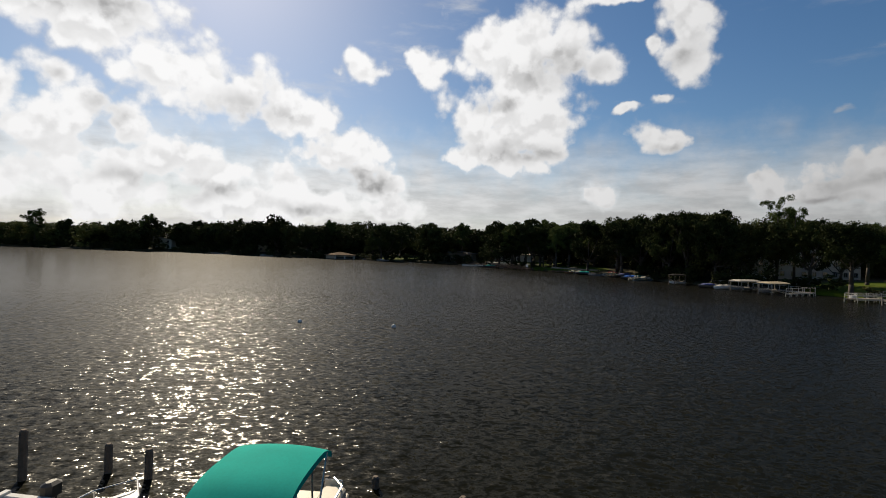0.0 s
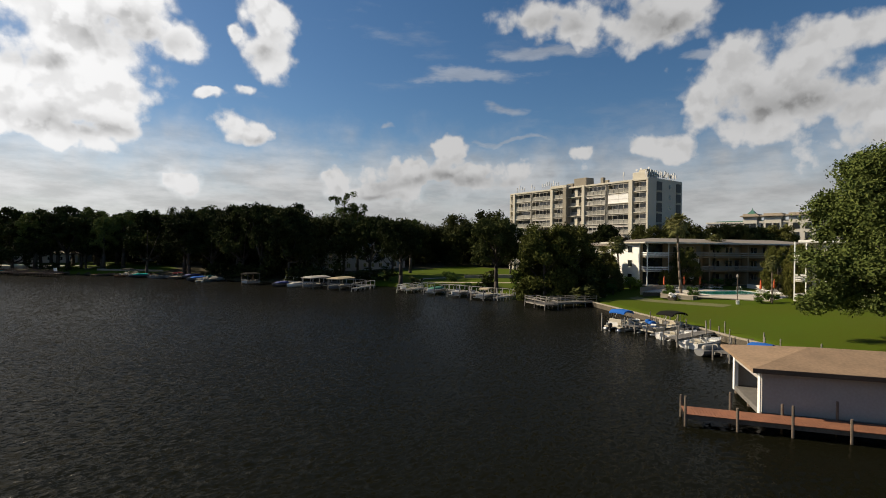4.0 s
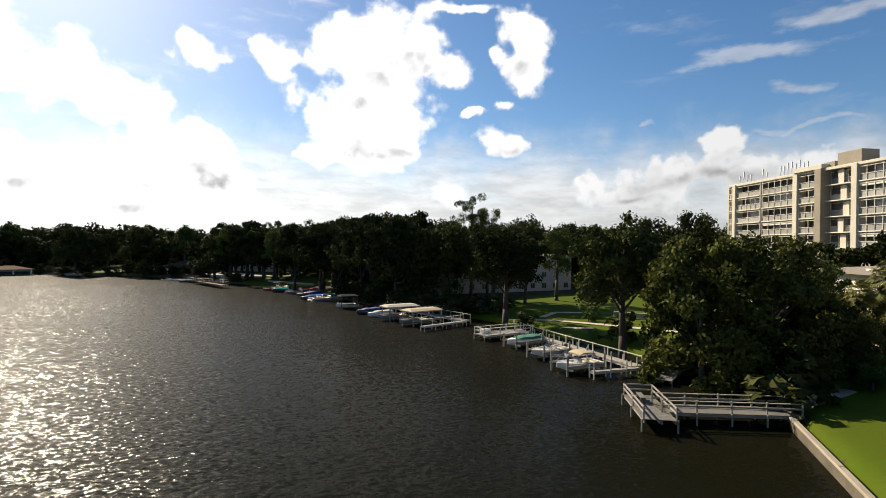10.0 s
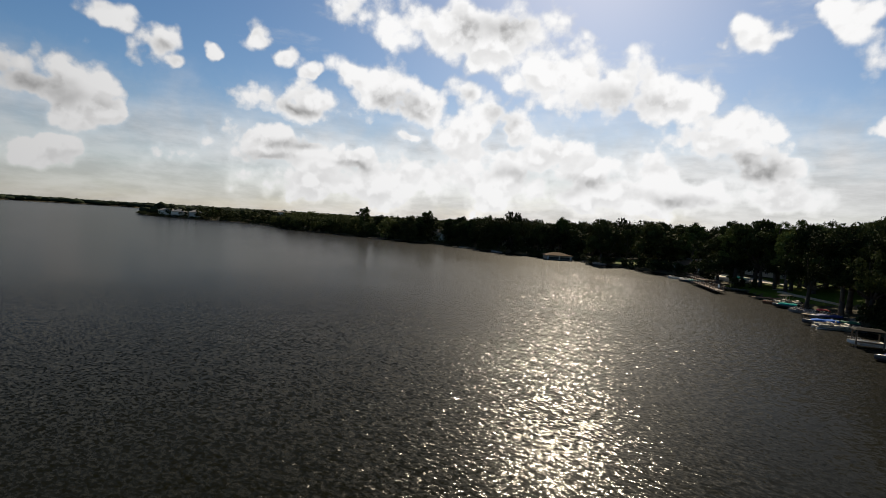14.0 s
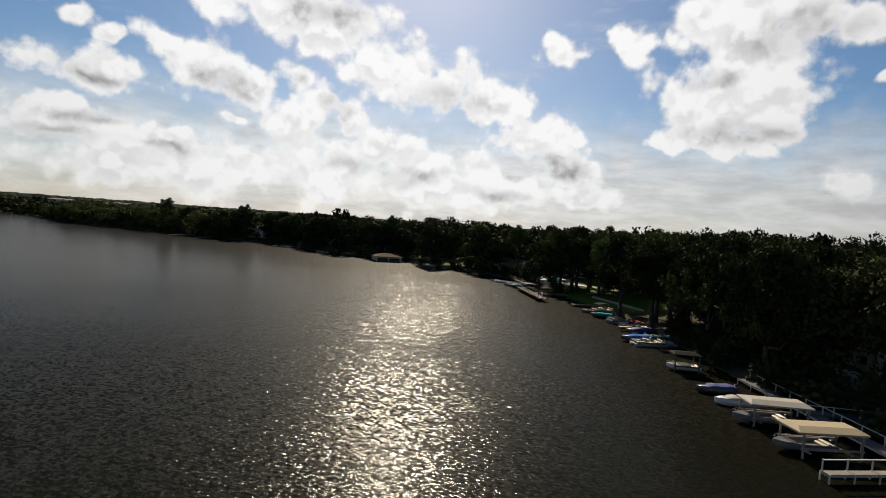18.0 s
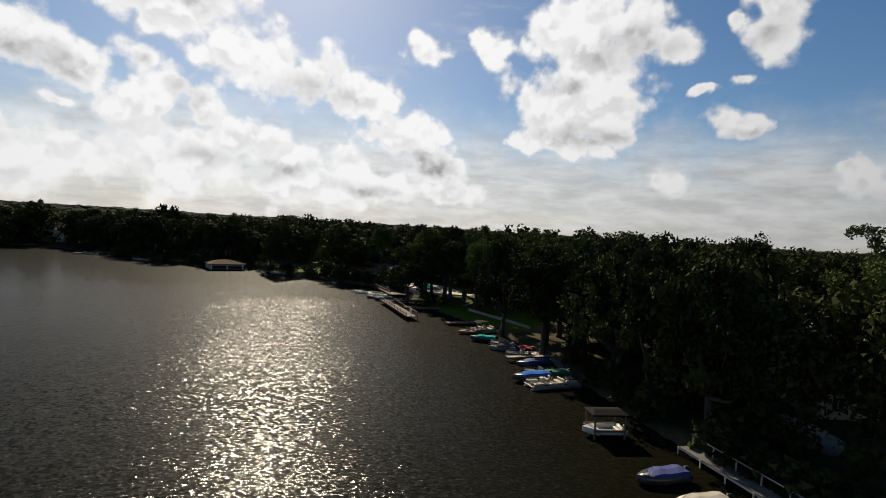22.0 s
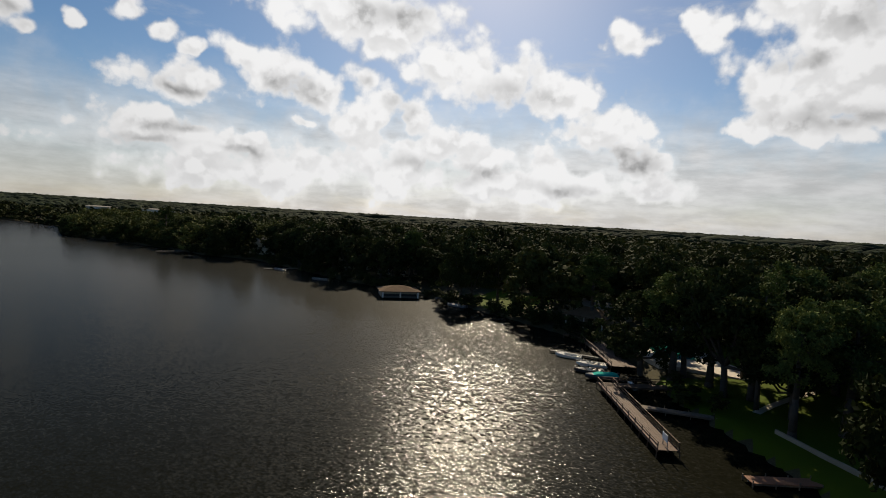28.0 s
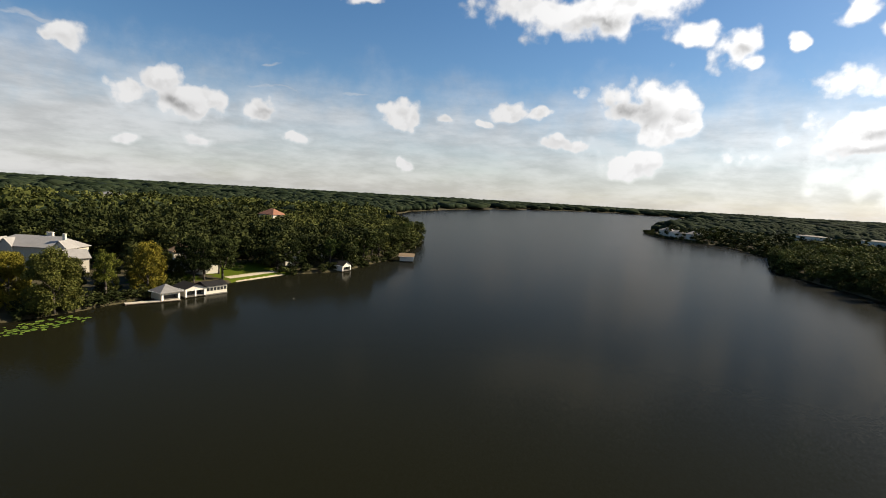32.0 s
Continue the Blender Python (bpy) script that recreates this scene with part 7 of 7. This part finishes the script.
def seat(b, x, y, z, w, d, h=0.42, back=0.0, mat=VINYL, rz=0):
    s = Shape().box(x, y, z, w, d, h, rz, 0.06)
    st = part("seat", s, mat, b)
    if back:
        part("seat_back", Shape().box(x - w * 0.42 if back > 0 else x + w * 0.42, y, z + h, 0.16, d, abs(back), rz, 0.05), mat, st)


def arch_canopy(length, width, z, rise, sag=0.1):
    """A bimini: a thin arched sheet with a dropped front and rear edge."""
    def fn(u, v, dz=0.0):
        x, y = (u - 0.5) * length, (v - 0.5) * width
        return (x, y, z + rise * (1 - (2 * u - 1) ** 4) * 0.7 + rise * 0.5 * (1 - (2 * v - 1) ** 2) - sag * abs(2 * u - 1) ** 3 + dz)
    s = Shape().grid(lambda u, v: fn(u, v), 12, 8)
    s.grid(lambda u, v: fn(1 - u, v, -0.03), 12, 8)
    for v in (0, 1):
        s.grid(lambda u, w, v=v: fn(u, v, -0.16 * w), 12, 1)
    for u0 in (0, 1):
        s.grid(lambda u, w, u0=u0: fn(u0, u, -0.16 * w), 8, 1)
    return s


def pontoon_boat(x, y, rz, canopy, label, length=5.9, beam=2.25, skirt=HULL_WHITE, top=True, z=0.0, cx=-0.6, clen=2.9, group="boats at the seawall", top_z=2.12):
    b = thing("pontoon_boat", x, y, z, rz, label, "boat", group)
    b.matrix_basis = b.matrix_basis @ Matrix.Diagonal((1, 1, 0.84, 1))
    top_z /= 0.84
    for sy in (-0.85, 0.85):
        t = Shape()
        rings = [[(-length / 2 + length * u, sy + r * 0.32 * math.cos(a * 0.7854), 0.08 + r * 0.32 * math.sin(a * 0.7854)) for a in range(8)] for u, r in ((0, 0.9), (0.02, 1), (0.86, 1), (0.95, 0.7), (1.0, 0.15))]
        part("pontoon", t.loft(rings), ALU, b, "", True)
    part("deck", Shape().box(0, 0, 0.42, length * 0.96, beam, 0.12, 0, 0.03), VINYL, b, "pale carpeted deck")
    h = 0.5
    for sy in (-1, 1):
        part("side_panel", Shape().box(0.05, sy * (beam / 2 - 0.05), 0.56, length * 0.84, 0.06, h * 0.6, 0, 0.02), skirt, b)
        part("stripe", Shape().box(0.05, sy * (beam / 2 - 0.02), 0.62, length * 0.8, 0.02, 0.12), HULL_DARK, b, "dark side stripe")
        for i in range(6):
            part("rail_post", Shape().rod((length * (-0.36 + 0.144 * i), sy * (beam / 2 - 0.05), 0.80), (length * (-0.36 + 0.144 * i), sy * (beam / 2 - 0.05), 0.60 + h), 0.018, 5), ALU, b)
        part("rail", Shape().rod((-length * 0.38, sy * (beam / 2 - 0.05), 0.60 + h), (length * 0.38, sy * (beam / 2 - 0.05), 0.60 + h), 0.03, 6).rod((length * 0.38, sy * (beam / 2 - 0.05), 0.60 + h), (length * 0.455, sy * (beam / 2 - 0.4), 0.60 + h), 0.03, 6), ALU, b)
    part("bow_panel", Shape().box(length * 0.45, 0.65, 0.56, 0.06, beam - 1.6, h, 0, 0.02), skirt, b)
    part("bow_panel", Shape().box(length * 0.45, -0.75, 0.56, 0.06, beam - 1.8, h, 0, 0.02), skirt, b)
    part("stern_panel", Shape().box(-length * 0.37, 0.35, 0.56, 0.06, beam - 0.9, h, 0, 0.02), skirt, b)
    seat(b, length * 0.30, 0.85, 0.54, 1.5, 0.62, 0.42)
    seat(b, length * 0.30, -0.85, 0.54, 1.5, 0.62, 0.42)
    seat(b, -length * 0.26, 0.3, 0.54, 0.7, 1.7, 0.45, 0.45)
    seat(b, -0.4, 0.9, 0.54, 1.3, 0.6, 0.42)
    con = part("console", Shape().box(0.35, -0.75, 0.54, 0.6, 0.7, 0.75, 0, 0.06), VINYL, b)
    part("steering_wheel", Shape().rod((0.0, -0.75, 1.15), (0.05, -0.75, 1.2), 0.19, 10), RUBBER, con)
    seat(b, -0.45, -0.75, 0.62, 0.5, 0.5, 0.4, 0.5)
    if top:
        c = arch_canopy(clen, beam * 0.9, top_z, 0.20, 0.2)
        can = part("canopy", c, canopy, b, "stretched canvas top", True)
        can.location = (cx, 0, 0)
        for sx, fx in ((-0.36, -0.2), (0.0, 0.0), (0.36, 0.25)):
            for sy in (-1, 1):
                part("canopy_pole", Shape().rod((cx + fx * clen * 0.3, sy * (beam / 2 - 0.06), 1.2), (cx + sx * clen, sy * (beam / 2 - 0.12), top_z - 0.02), 0.022, 6), ALU, b)
    outboard(b, -length / 2 - 0.15, RUBBER, 0.55)
    return b


def runabout(x, y, rz, label, length=6.0, beam=2.3, hullmat=HULL_WHITE, z=0.0, motor=HULL_WHITE, group="boats at the seawall", console=True, bimini=None):
    b = thing("motor_boat", x, y, z, rz, label, "boat", group)
    b.matrix_basis = b.matrix_basis @ Matrix.Diagonal((1, 1, 0.72, 1))
    part("hull", open_hull(length, beam, 0.78), hullmat, b)
    part("cockpit", Shape().box(-length * 0.18, 0, 0.255, length * 0.56, beam * 0.74, 0.03), COCKPIT, b, "shaded grey cockpit floor")
    part("transom", Shape().box(-length * 0.475, 0, 0.0, 0.22, beam * 0.86, 0.72, 0, 0.03), hullmat, b)
    seat(b, -length * 0.36, 0, 0.28, 0.5, beam * 0.66, 0.34, 0.22, VINYL)
    if console:
        con = part("console", Shape().box(0.0, 0, 0.28, 0.6, 0.7, 0.85, 0, 0.08), HULL_WHITE, b)
        part("windscreen", Shape().add([(0.30, -0.42, 1.12), (0.30, 0.42, 1.12), (0.12, 0.40, 1.5), (0.12, -0.40, 1.5), (0.27, -0.42, 1.12), (0.27, 0.42, 1.12), (0.09, 0.40, 1.5), (0.09, -0.40, 1.5)], [(0, 1, 2, 3), (7, 6, 5, 4), (0, 3, 7, 4), (1, 5, 6, 2), (2, 6, 7, 3), (0, 4, 5, 1)]), DARK_GLASS, con, "smoked windscreen")
        part("steering_wheel", Shape().rod((-0.33, 0, 1.05), (-0.37, 0, 1.09), 0.18, 10), RUBBER, con)
        seat(b, -0.85, 0, 0.28, 0.45, 0.7, 0.45, 0.3, VINYL)
    rail = Shape()
    for sy in (-1, 1):
        rail.rod((length * 0.10, sy * beam * 0.42, 1.15), (length * 0.36, sy * beam * 0.30, 1.25), 0.02, 5).rod((length * 0.36, sy * beam * 0.30, 1.25), (length * 0.50, 0, 1.3), 0.02, 5)
        for u in (0.10, 0.24, 0.38):
            rail.rod((length * u, sy * beam * (0.42 - u * 0.25), 0.8), (length * u, sy * beam * (0.43 - u * 0.25), 1.18), 0.018, 5)
    part("bow_rail", rail, ALU, b)
    if bimini:
        can = part("canopy", arch_canopy(1.9, beam * 0.9, 2.05, 0.18, 0.15), bimini, b, "canvas top", True)
        can.location = (-0.5, 0, 0)
        for sx in (-0.8, 0.8):
            for sy in (-1, 1):
                part("canopy_pole", Shape().rod((-0.5, sy * beam * 0.42, 0.85), (-0.5 + sx, sy * beam * 0.43, 2.08), 0.02, 5), ALU, b)
    outboard(b, -length / 2 - 0.2, motor, 0.62)
    return b


def covered_boat(x, y, rz, cover, label, length=6.0, beam=2.3, z=0.15, group="boats on lifts", hullmat=HULL_DARK):
    b = thing("covered_boat", x, y, z, rz, label, "boat", group)
    part("hull", hull(length, beam, 0.7), hullmat, b, "", True)
    rings = []
    for k in range(8):
        u = k / 7
        px_ = -length * 0.48 + length * 0.9 * u
        w = beam / 2 * (1 - max(0, (u - 0.5) / 0.5) ** 2.4) * 0.98 + 0.04
        hgt = 0.70 + 0.40 * math.sin(math.pi * min(1, u * 1.1 + 0.12)) ** 0.7 + 0.12 * math.sin(11 * u + 0.7)
        rings.append([(px_, -w, 0.68), (px_, -w * 0.7, (0.7 + hgt) / 2 + 0.08), (px_, 0, hgt), (px_, w * 0.7, (0.7 + hgt) / 2 + 0.08), (px_, w, 0.68)])
    part("cover", Shape().loft(rings), cover, b, "taut canvas boat cover")
    outboard(b, -length / 2 - 0.2, RUBBER, 0.6)
    return b


def jet_ski(x, y, rz, cover, label):
    b = thing("jet_ski", x, y, 0.1, rz, label, "jet ski", "jet skis")
    part("hull", hull(2.9, 1.1, 0.40), HULL_GREY, b)
    part("seat", Shape().box(-0.35, 0, 0.45, 1.4, 0.42, 0.35, 0, 0.1), cover, b)
    part("cowl", Shape().loft([[(0.3, -0.35, 0.45), (0.3, 0.35, 0.45), (0.3, 0.2, 0.85), (0.3, -0.2, 0.85)], [(1.15, -0.2, 0.48), (1.15, 0.2, 0.48), (1.15, 0.1, 0.55), (1.15, -0.1, 0.55)]]), cover, b)
    part("handlebar", Shape().rod((0.35, -0.35, 0.98), (0.35, 0.35, 0.98), 0.03, 6).rod((0.35, 0, 0.8), (0.35, 0, 0.98), 0.04, 6), RUBBER, b)


def boat_lift(x, y, rz, length, width, z, roof, label, posts=PILE_GREY, rise=0.28):
    l = thing("boat_lift", x, y, 0, rz, label, "boat lift", "covered boat lifts")
    for sx in (-1, 1):
        for sy in (-1, 1):
            part("post", Shape().rod((sx * length * 0.42, sy * width * 0.46, -2.5), (sx * length * 0.42, sy * width * 0.46, z), 0.10), posts, l)
    for sy in (-1, 1):
        part("beam", Shape().box(0, sy * width * 0.46, 0.75, length * 0.9, 0.12, 0.2), posts, l)
    for sx in (-1, 1):
        part("cradle", Shape().box(sx * length * 0.3, 0, 0.35, 0.14, width * 0.9, 0.16), ALU, l)
    if roof:
        W, D = length / 2, width / 2
        part("canopy", Shape().loft([[(-W, -D, z - 0.16), (W, -D, z - 0.16), (W, D, z - 0.16), (-W, D, z - 0.16)], [(-W, -D, z), (W, -D, z), (W, D, z), (-W, D, z)], [(-W + 0.5, -D + 0.9, z + rise), (W - 0.5, -D + 0.9, z + rise), (W - 0.5, D - 0.9, z + rise), (-W + 0.5, D - 0.9, z + rise)]]), roof, l, "stretched canvas lift canopy")
    return l


def heading(ax, ay, bx, by):
    return math.degrees(math.atan2(by - ay, bx - ax))


# off the seawall
pontoon_boat(66.0, 41.0, -12, CLOTH_BLUE, "pontoon boat with cream seats under a blue canopy", 5.9, 2.25, HULL_WHITE, True, 0, -1.2, 1.8)
pontoon_boat(66.4, 37.2, 164, CLOTH_BLACK, "dark pontoon boat under a charcoal canopy", 6.2, 2.3, HULL_DARK, True, 0, -1.5, 2.6)
bag = thing("cool_box", 64.4, 37.4, 0.56, 20, "blue cool box on the deck of the pontoon boat", "cool box")
part("body", Shape().box(0, 0, 0, 0.8, 0.5, 0.42, 0, 0.05), CLOTH_BLUE, bag)
part("lid", Shape().box(0, 0, 0.42, 0.84, 0.54, 0.1, 0, 0.03), WHITE, bag)
towel = thing("folded_tarp", 65.4, 38.1, 0.98, 50, "crumpled blue tarpaulin on a seat", "tarpaulin")
part("cloth", Shape().box(0, 0, 0, 0.9, 0.7, 0.3, 10, 0.12).box(0.3, 0.2, 0.1, 0.5, 0.6, 0.35, 40, 0.14), CLOTH_BLUE, towel)
runabout(64.3, 34.6, -18, "white open fishing boat with a centre console", 5.2, 1.9)
runabout(61.5, 31.3, -14, "white bowrider with an outboard and bow rail", 5.2, 1.95)
jet_ski(57.6, 29.4, -28, CLOTH_WHITE, "white jet ski moored by the dock")
runabout(57.6, 25.6, -2, "white open boat with red seats and a blue canvas top", 4.2, 1.8, HULL_WHITE, 0.0, RUBBER, "boats at the seawall", True, CLOTH_BLUE)
# at the start: teal topped pontoon boat, two runabouts and dark posts
pontoon_boat(-3.7, 11.0, 86, CLOTH_TEAL, "pontoon boat under a bright teal canopy", 6.2, 2.3, HULL_WHITE, True, 0, 0.0, 3.0, "boats at the near dock", 2.35)
runabout(-10.5, 10.4, 262, "white runabout with a black outboard motor", 5.4, 2.2, HULL_WHITE, 0.0, RUBBER, "boats at the near dock", False)
runabout(-8.2, 10.7, 82, "white runabout with a chrome bow rail", 5.2, 2.1, HULL_WHITE, 0.0, RUBBER, "boats at the near dock", False)
for x, y, top in ((-12.2, 14.9, 1.5), (-10.1, 15.6, 0.9), (-8.7, 15.3, 0.9), (-1.8, 15.2, 0.35), (-3.2, 15.0, 0.4), (0.8, 14.2, 0.3)):
    post(x, y, top, PILE, 0.12, "dark mooring post in the glittering water")
dock("grey_dock", (-5.2, -8.0), (-5.6, 10.0), 1.5, 0.7, DOCK_GREY, PILE, "grey dock between the boats below the start", "", None, 3.0, 0.0)
# white dock boats
covered_boat(78.2, 86.2, 196, CLOTH_GREEN, "white boat with a green cover on a lift", 5.4, 2.1, 0.35, "boats on lifts", HULL_WHITE)
boat_lift(78.0, 86.0, 16, 5.0, 2.6, 1.7, None, "open white boat lift beside the dock")
runabout(78.2, 79.8, 200, "white open boat on a lift", 5.4, 2.1, HULL_WHITE, 0.45, RUBBER, "boats on lifts")
boat_lift(78.2, 79.8, 20, 5.0, 2.7, 1.7, None, "open white boat lift beside the dock")
runabout(78.6, 76.2, 196, "dark open boat on a lift", 5.0, 1.9, HULL_DARK, 0.35, RUBBER, "boats on lifts")
runabout(77.8, 73.0, 188, "white boat under a pale tan canvas top", 5.2, 2.0, HULL_WHITE, 0.45, RUBBER, "boats on lifts", True, CLOTH_TAN)
boat_lift(77.8, 73.0, 8, 5.4, 2.8, 2.0, None, "open white boat lift beside the dock")
# covered slips
boat_lift(70.1, 106.6, 24, 6.4, 3.1, 2.35, CLOTH_TAN, "boat lift with a tan canvas canopy")
runabout(68.6, 106.2, 204, "grey boat under the tan lift canopy", 5.4, 2.0, HULL_GREY, 0.35, RUBBER, "boats on lifts", False)
boat_lift(67.8, 112.8, 18, 6.2, 3.0, 2.35, CLOTH_WHITE, "boat lift with a pale canvas canopy")
runabout(66.4, 112.2, 200, "grey boat under the pale lift canopy", 5.4, 2.0, HULL_GREY, 0.35, RUBBER, "boats on lifts", False)
for k, (x, y, c) in enumerate(((65.2, 117.6, CLOTH_WHITE), (63.6, 121.6, CLOTH_NAVY))):
    covered_boat(x, y, 200 + 4 * k, c, "boat under a %s cover in its slip" % ("pale grey" if c is CLOTH_WHITE else "navy blue"), 4.8, 1.9, 0.0, "boats on lifts", HULL_DARK if c is CLOTH_NAVY else HULL_WHITE)
boat_lift(60.8, 130.4, 15, 3.8, 2.3, 2.5, CLOTH_BLACK, "boat lift with a dark canopy over a white boat", PILE)
runabout(60.6, 130.4, 195, "small white boat on a covered lift", 4.4, 1.9, HULL_WHITE, 0.3, RUBBER, "boats on lifts", False)
covered_boat(78.8, 128.8, 300, CLOTH_WHITE, "large boat under a pale tarpaulin ashore on the bank", 6.2, 2.9, gz(78.8, 128.8) + 0.5, "boats ashore", HULL_GREY).scale = (1.0, 1.0, 1.9)
# boats under the grove
runabout(44.2, 175.4, 215, "low red brown boat under the bank", 4.8, 2.0, DOCK_BROWN, 0.0, RUBBER, "boats under the grove", False)
pontoon_boat(56.4, 145.2, 207, CLOTH_BLACK, "grey pontoon boat with open cream seats", 6.0, 2.3, HULL_GREY, False, 0, 0, 2.6, "boats under the grove")
covered_boat(54.4, 147.4, 206, CLOTH_BLUE, "boat under a bright blue cover", 5.6, 2.2, 0.2, "boats under the grove")
jet_ski(59.4, 146.0, 200, CLOTH_WHITE, "pale jet ski beside the pontoon boat")
covered_boat(57.4, 149.4, 206, CLOTH_GREEN, "boat under a green cover", 5.0, 2.1, 0.2, "boats under the grove")
covered_boat(54.8, 153.2, 208, CLOTH_NAVY, "boat under a deep blue cover", 5.2, 2.1, 0.5, "boats under the grove")
runabout(56.0, 151.4, 206, "grey open boat in its slip", 5.4, 2.1, HULL_GREY, 0.0, RUBBER, "boats under the grove")
runabout(53.7, 160.4, 196, "grey runabout with a red canopy", 5.6, 2.2, HULL_GREY, 0.1, RUBBER, "boats under the grove", True, CLOTH_RED)
covered_boat(47.0, 169.4, 178, CLOTH_TEAL, "boat under a teal cover", 4.6, 2.0, 0.15, "boats under the grove")
runabout(50.6, 167.2, 190, "small grey boat by the bank", 4.4, 1.9, HULL_GREY, 0.0, RUBBER, "boats under the grove", False)
pontoon_boat(46.8, 177.6, 218, CLOTH_BLACK, "pontoon boat with a dark canopy by the bank", 6.0, 2.3, HULL_GREY, True, 0, 0.4, 3.0, "boats under the grove")
runabout(50.5, 164.2, 190, "low grey boat under the trees", 4.6, 1.9, HULL_GREY, 0.0, RUBBER, "boats under the grove", False)
# boats by the orange dock
covered_boat(19.2, 208.6, 210, CLOTH_TEAL, "boat under a teal cover by the orange dock", 5.4, 2.2, 0.15, "boats by the orange dock")
runabout(16.6, 211.6, 205, "dark green open boat by the orange dock", 5.2, 2.1, HULL_DARK, 0.0, RUBBER, "boats by the orange dock")
runabout(16.0, 215.8, 200, "white boat moored by the deck", 5.2, 2.1, HULL_WHITE, 0.0, RUBBER, "boats by the orange dock")
runabout(11.0, 219.0, 186, "low white boat on the finger pier", 5.0, 2.0, HULL_WHITE, 0.0, RUBBER, "boats by the orange dock", False)
jet_ski(24.2, 207.4, 120, HULL_WHITE, "white jet ski pulled up by the bank")
# northern shore
for x, y, rz_ in ((20, 232, 200), (-30, 252, 180), (-40, 262, 90), (-92, 263, 200), (-122, 272, 180), (-640, 303, 10), (-600, 312, 20)):
    runabout(x, y, rz_, "grey boat moored by the wooded shore", 6.0, 2.2, HULL_GREY, 0.0, RUBBER, "boats on the northern shore")
# buoys
for x, y in ((-4.2, 45.5), (-13.0, 46.6), (-145.4, 63.4)):
    bu = thing("buoy", x, y, 0, 0, "small white round buoy on the open water", "buoy", "buoys")
    ring = [[(r * math.cos(a * 0.6283), r * math.sin(a * 0.6283), z) for a in range(10)] for r, z in ((0.08, -0.2), (0.18, -0.08), (0.22, 0.06), (0.17, 0.2), (0.06, 0.28))]
    part("float", Shape().loft(ring), HULL_WHITE, bu, "", True)
    part("ring", Shape().rod((0, 0, 0.27), (0, 0, 0.36), 0.03, 6), STEEL, bu)
# lily pads at the western shore
pads, r2 = Shape(), random.Random(9)
for k in range(420):
    x, y = r2.uniform(-106, -80), r2.uniform(14, 30)
    if abs((y - 24) + (x + 96) * 0.25) > 4.5 or r2.random() < 0.2:
        continue
    q = r2.uniform(0.25, 0.6)
    pads.add([(x + q * math.cos(a * 1.0472), y + q * math.sin(a * 1.0472), 0.03 + 0.02 * (a % 2)) for a in range(6)], [tuple(range(6))])
tagged(new("lily_pads", pads.mesh("lily_pads", LILY)), "yellow green lily pads floating by the bank", "lily pads", kind="stuff")
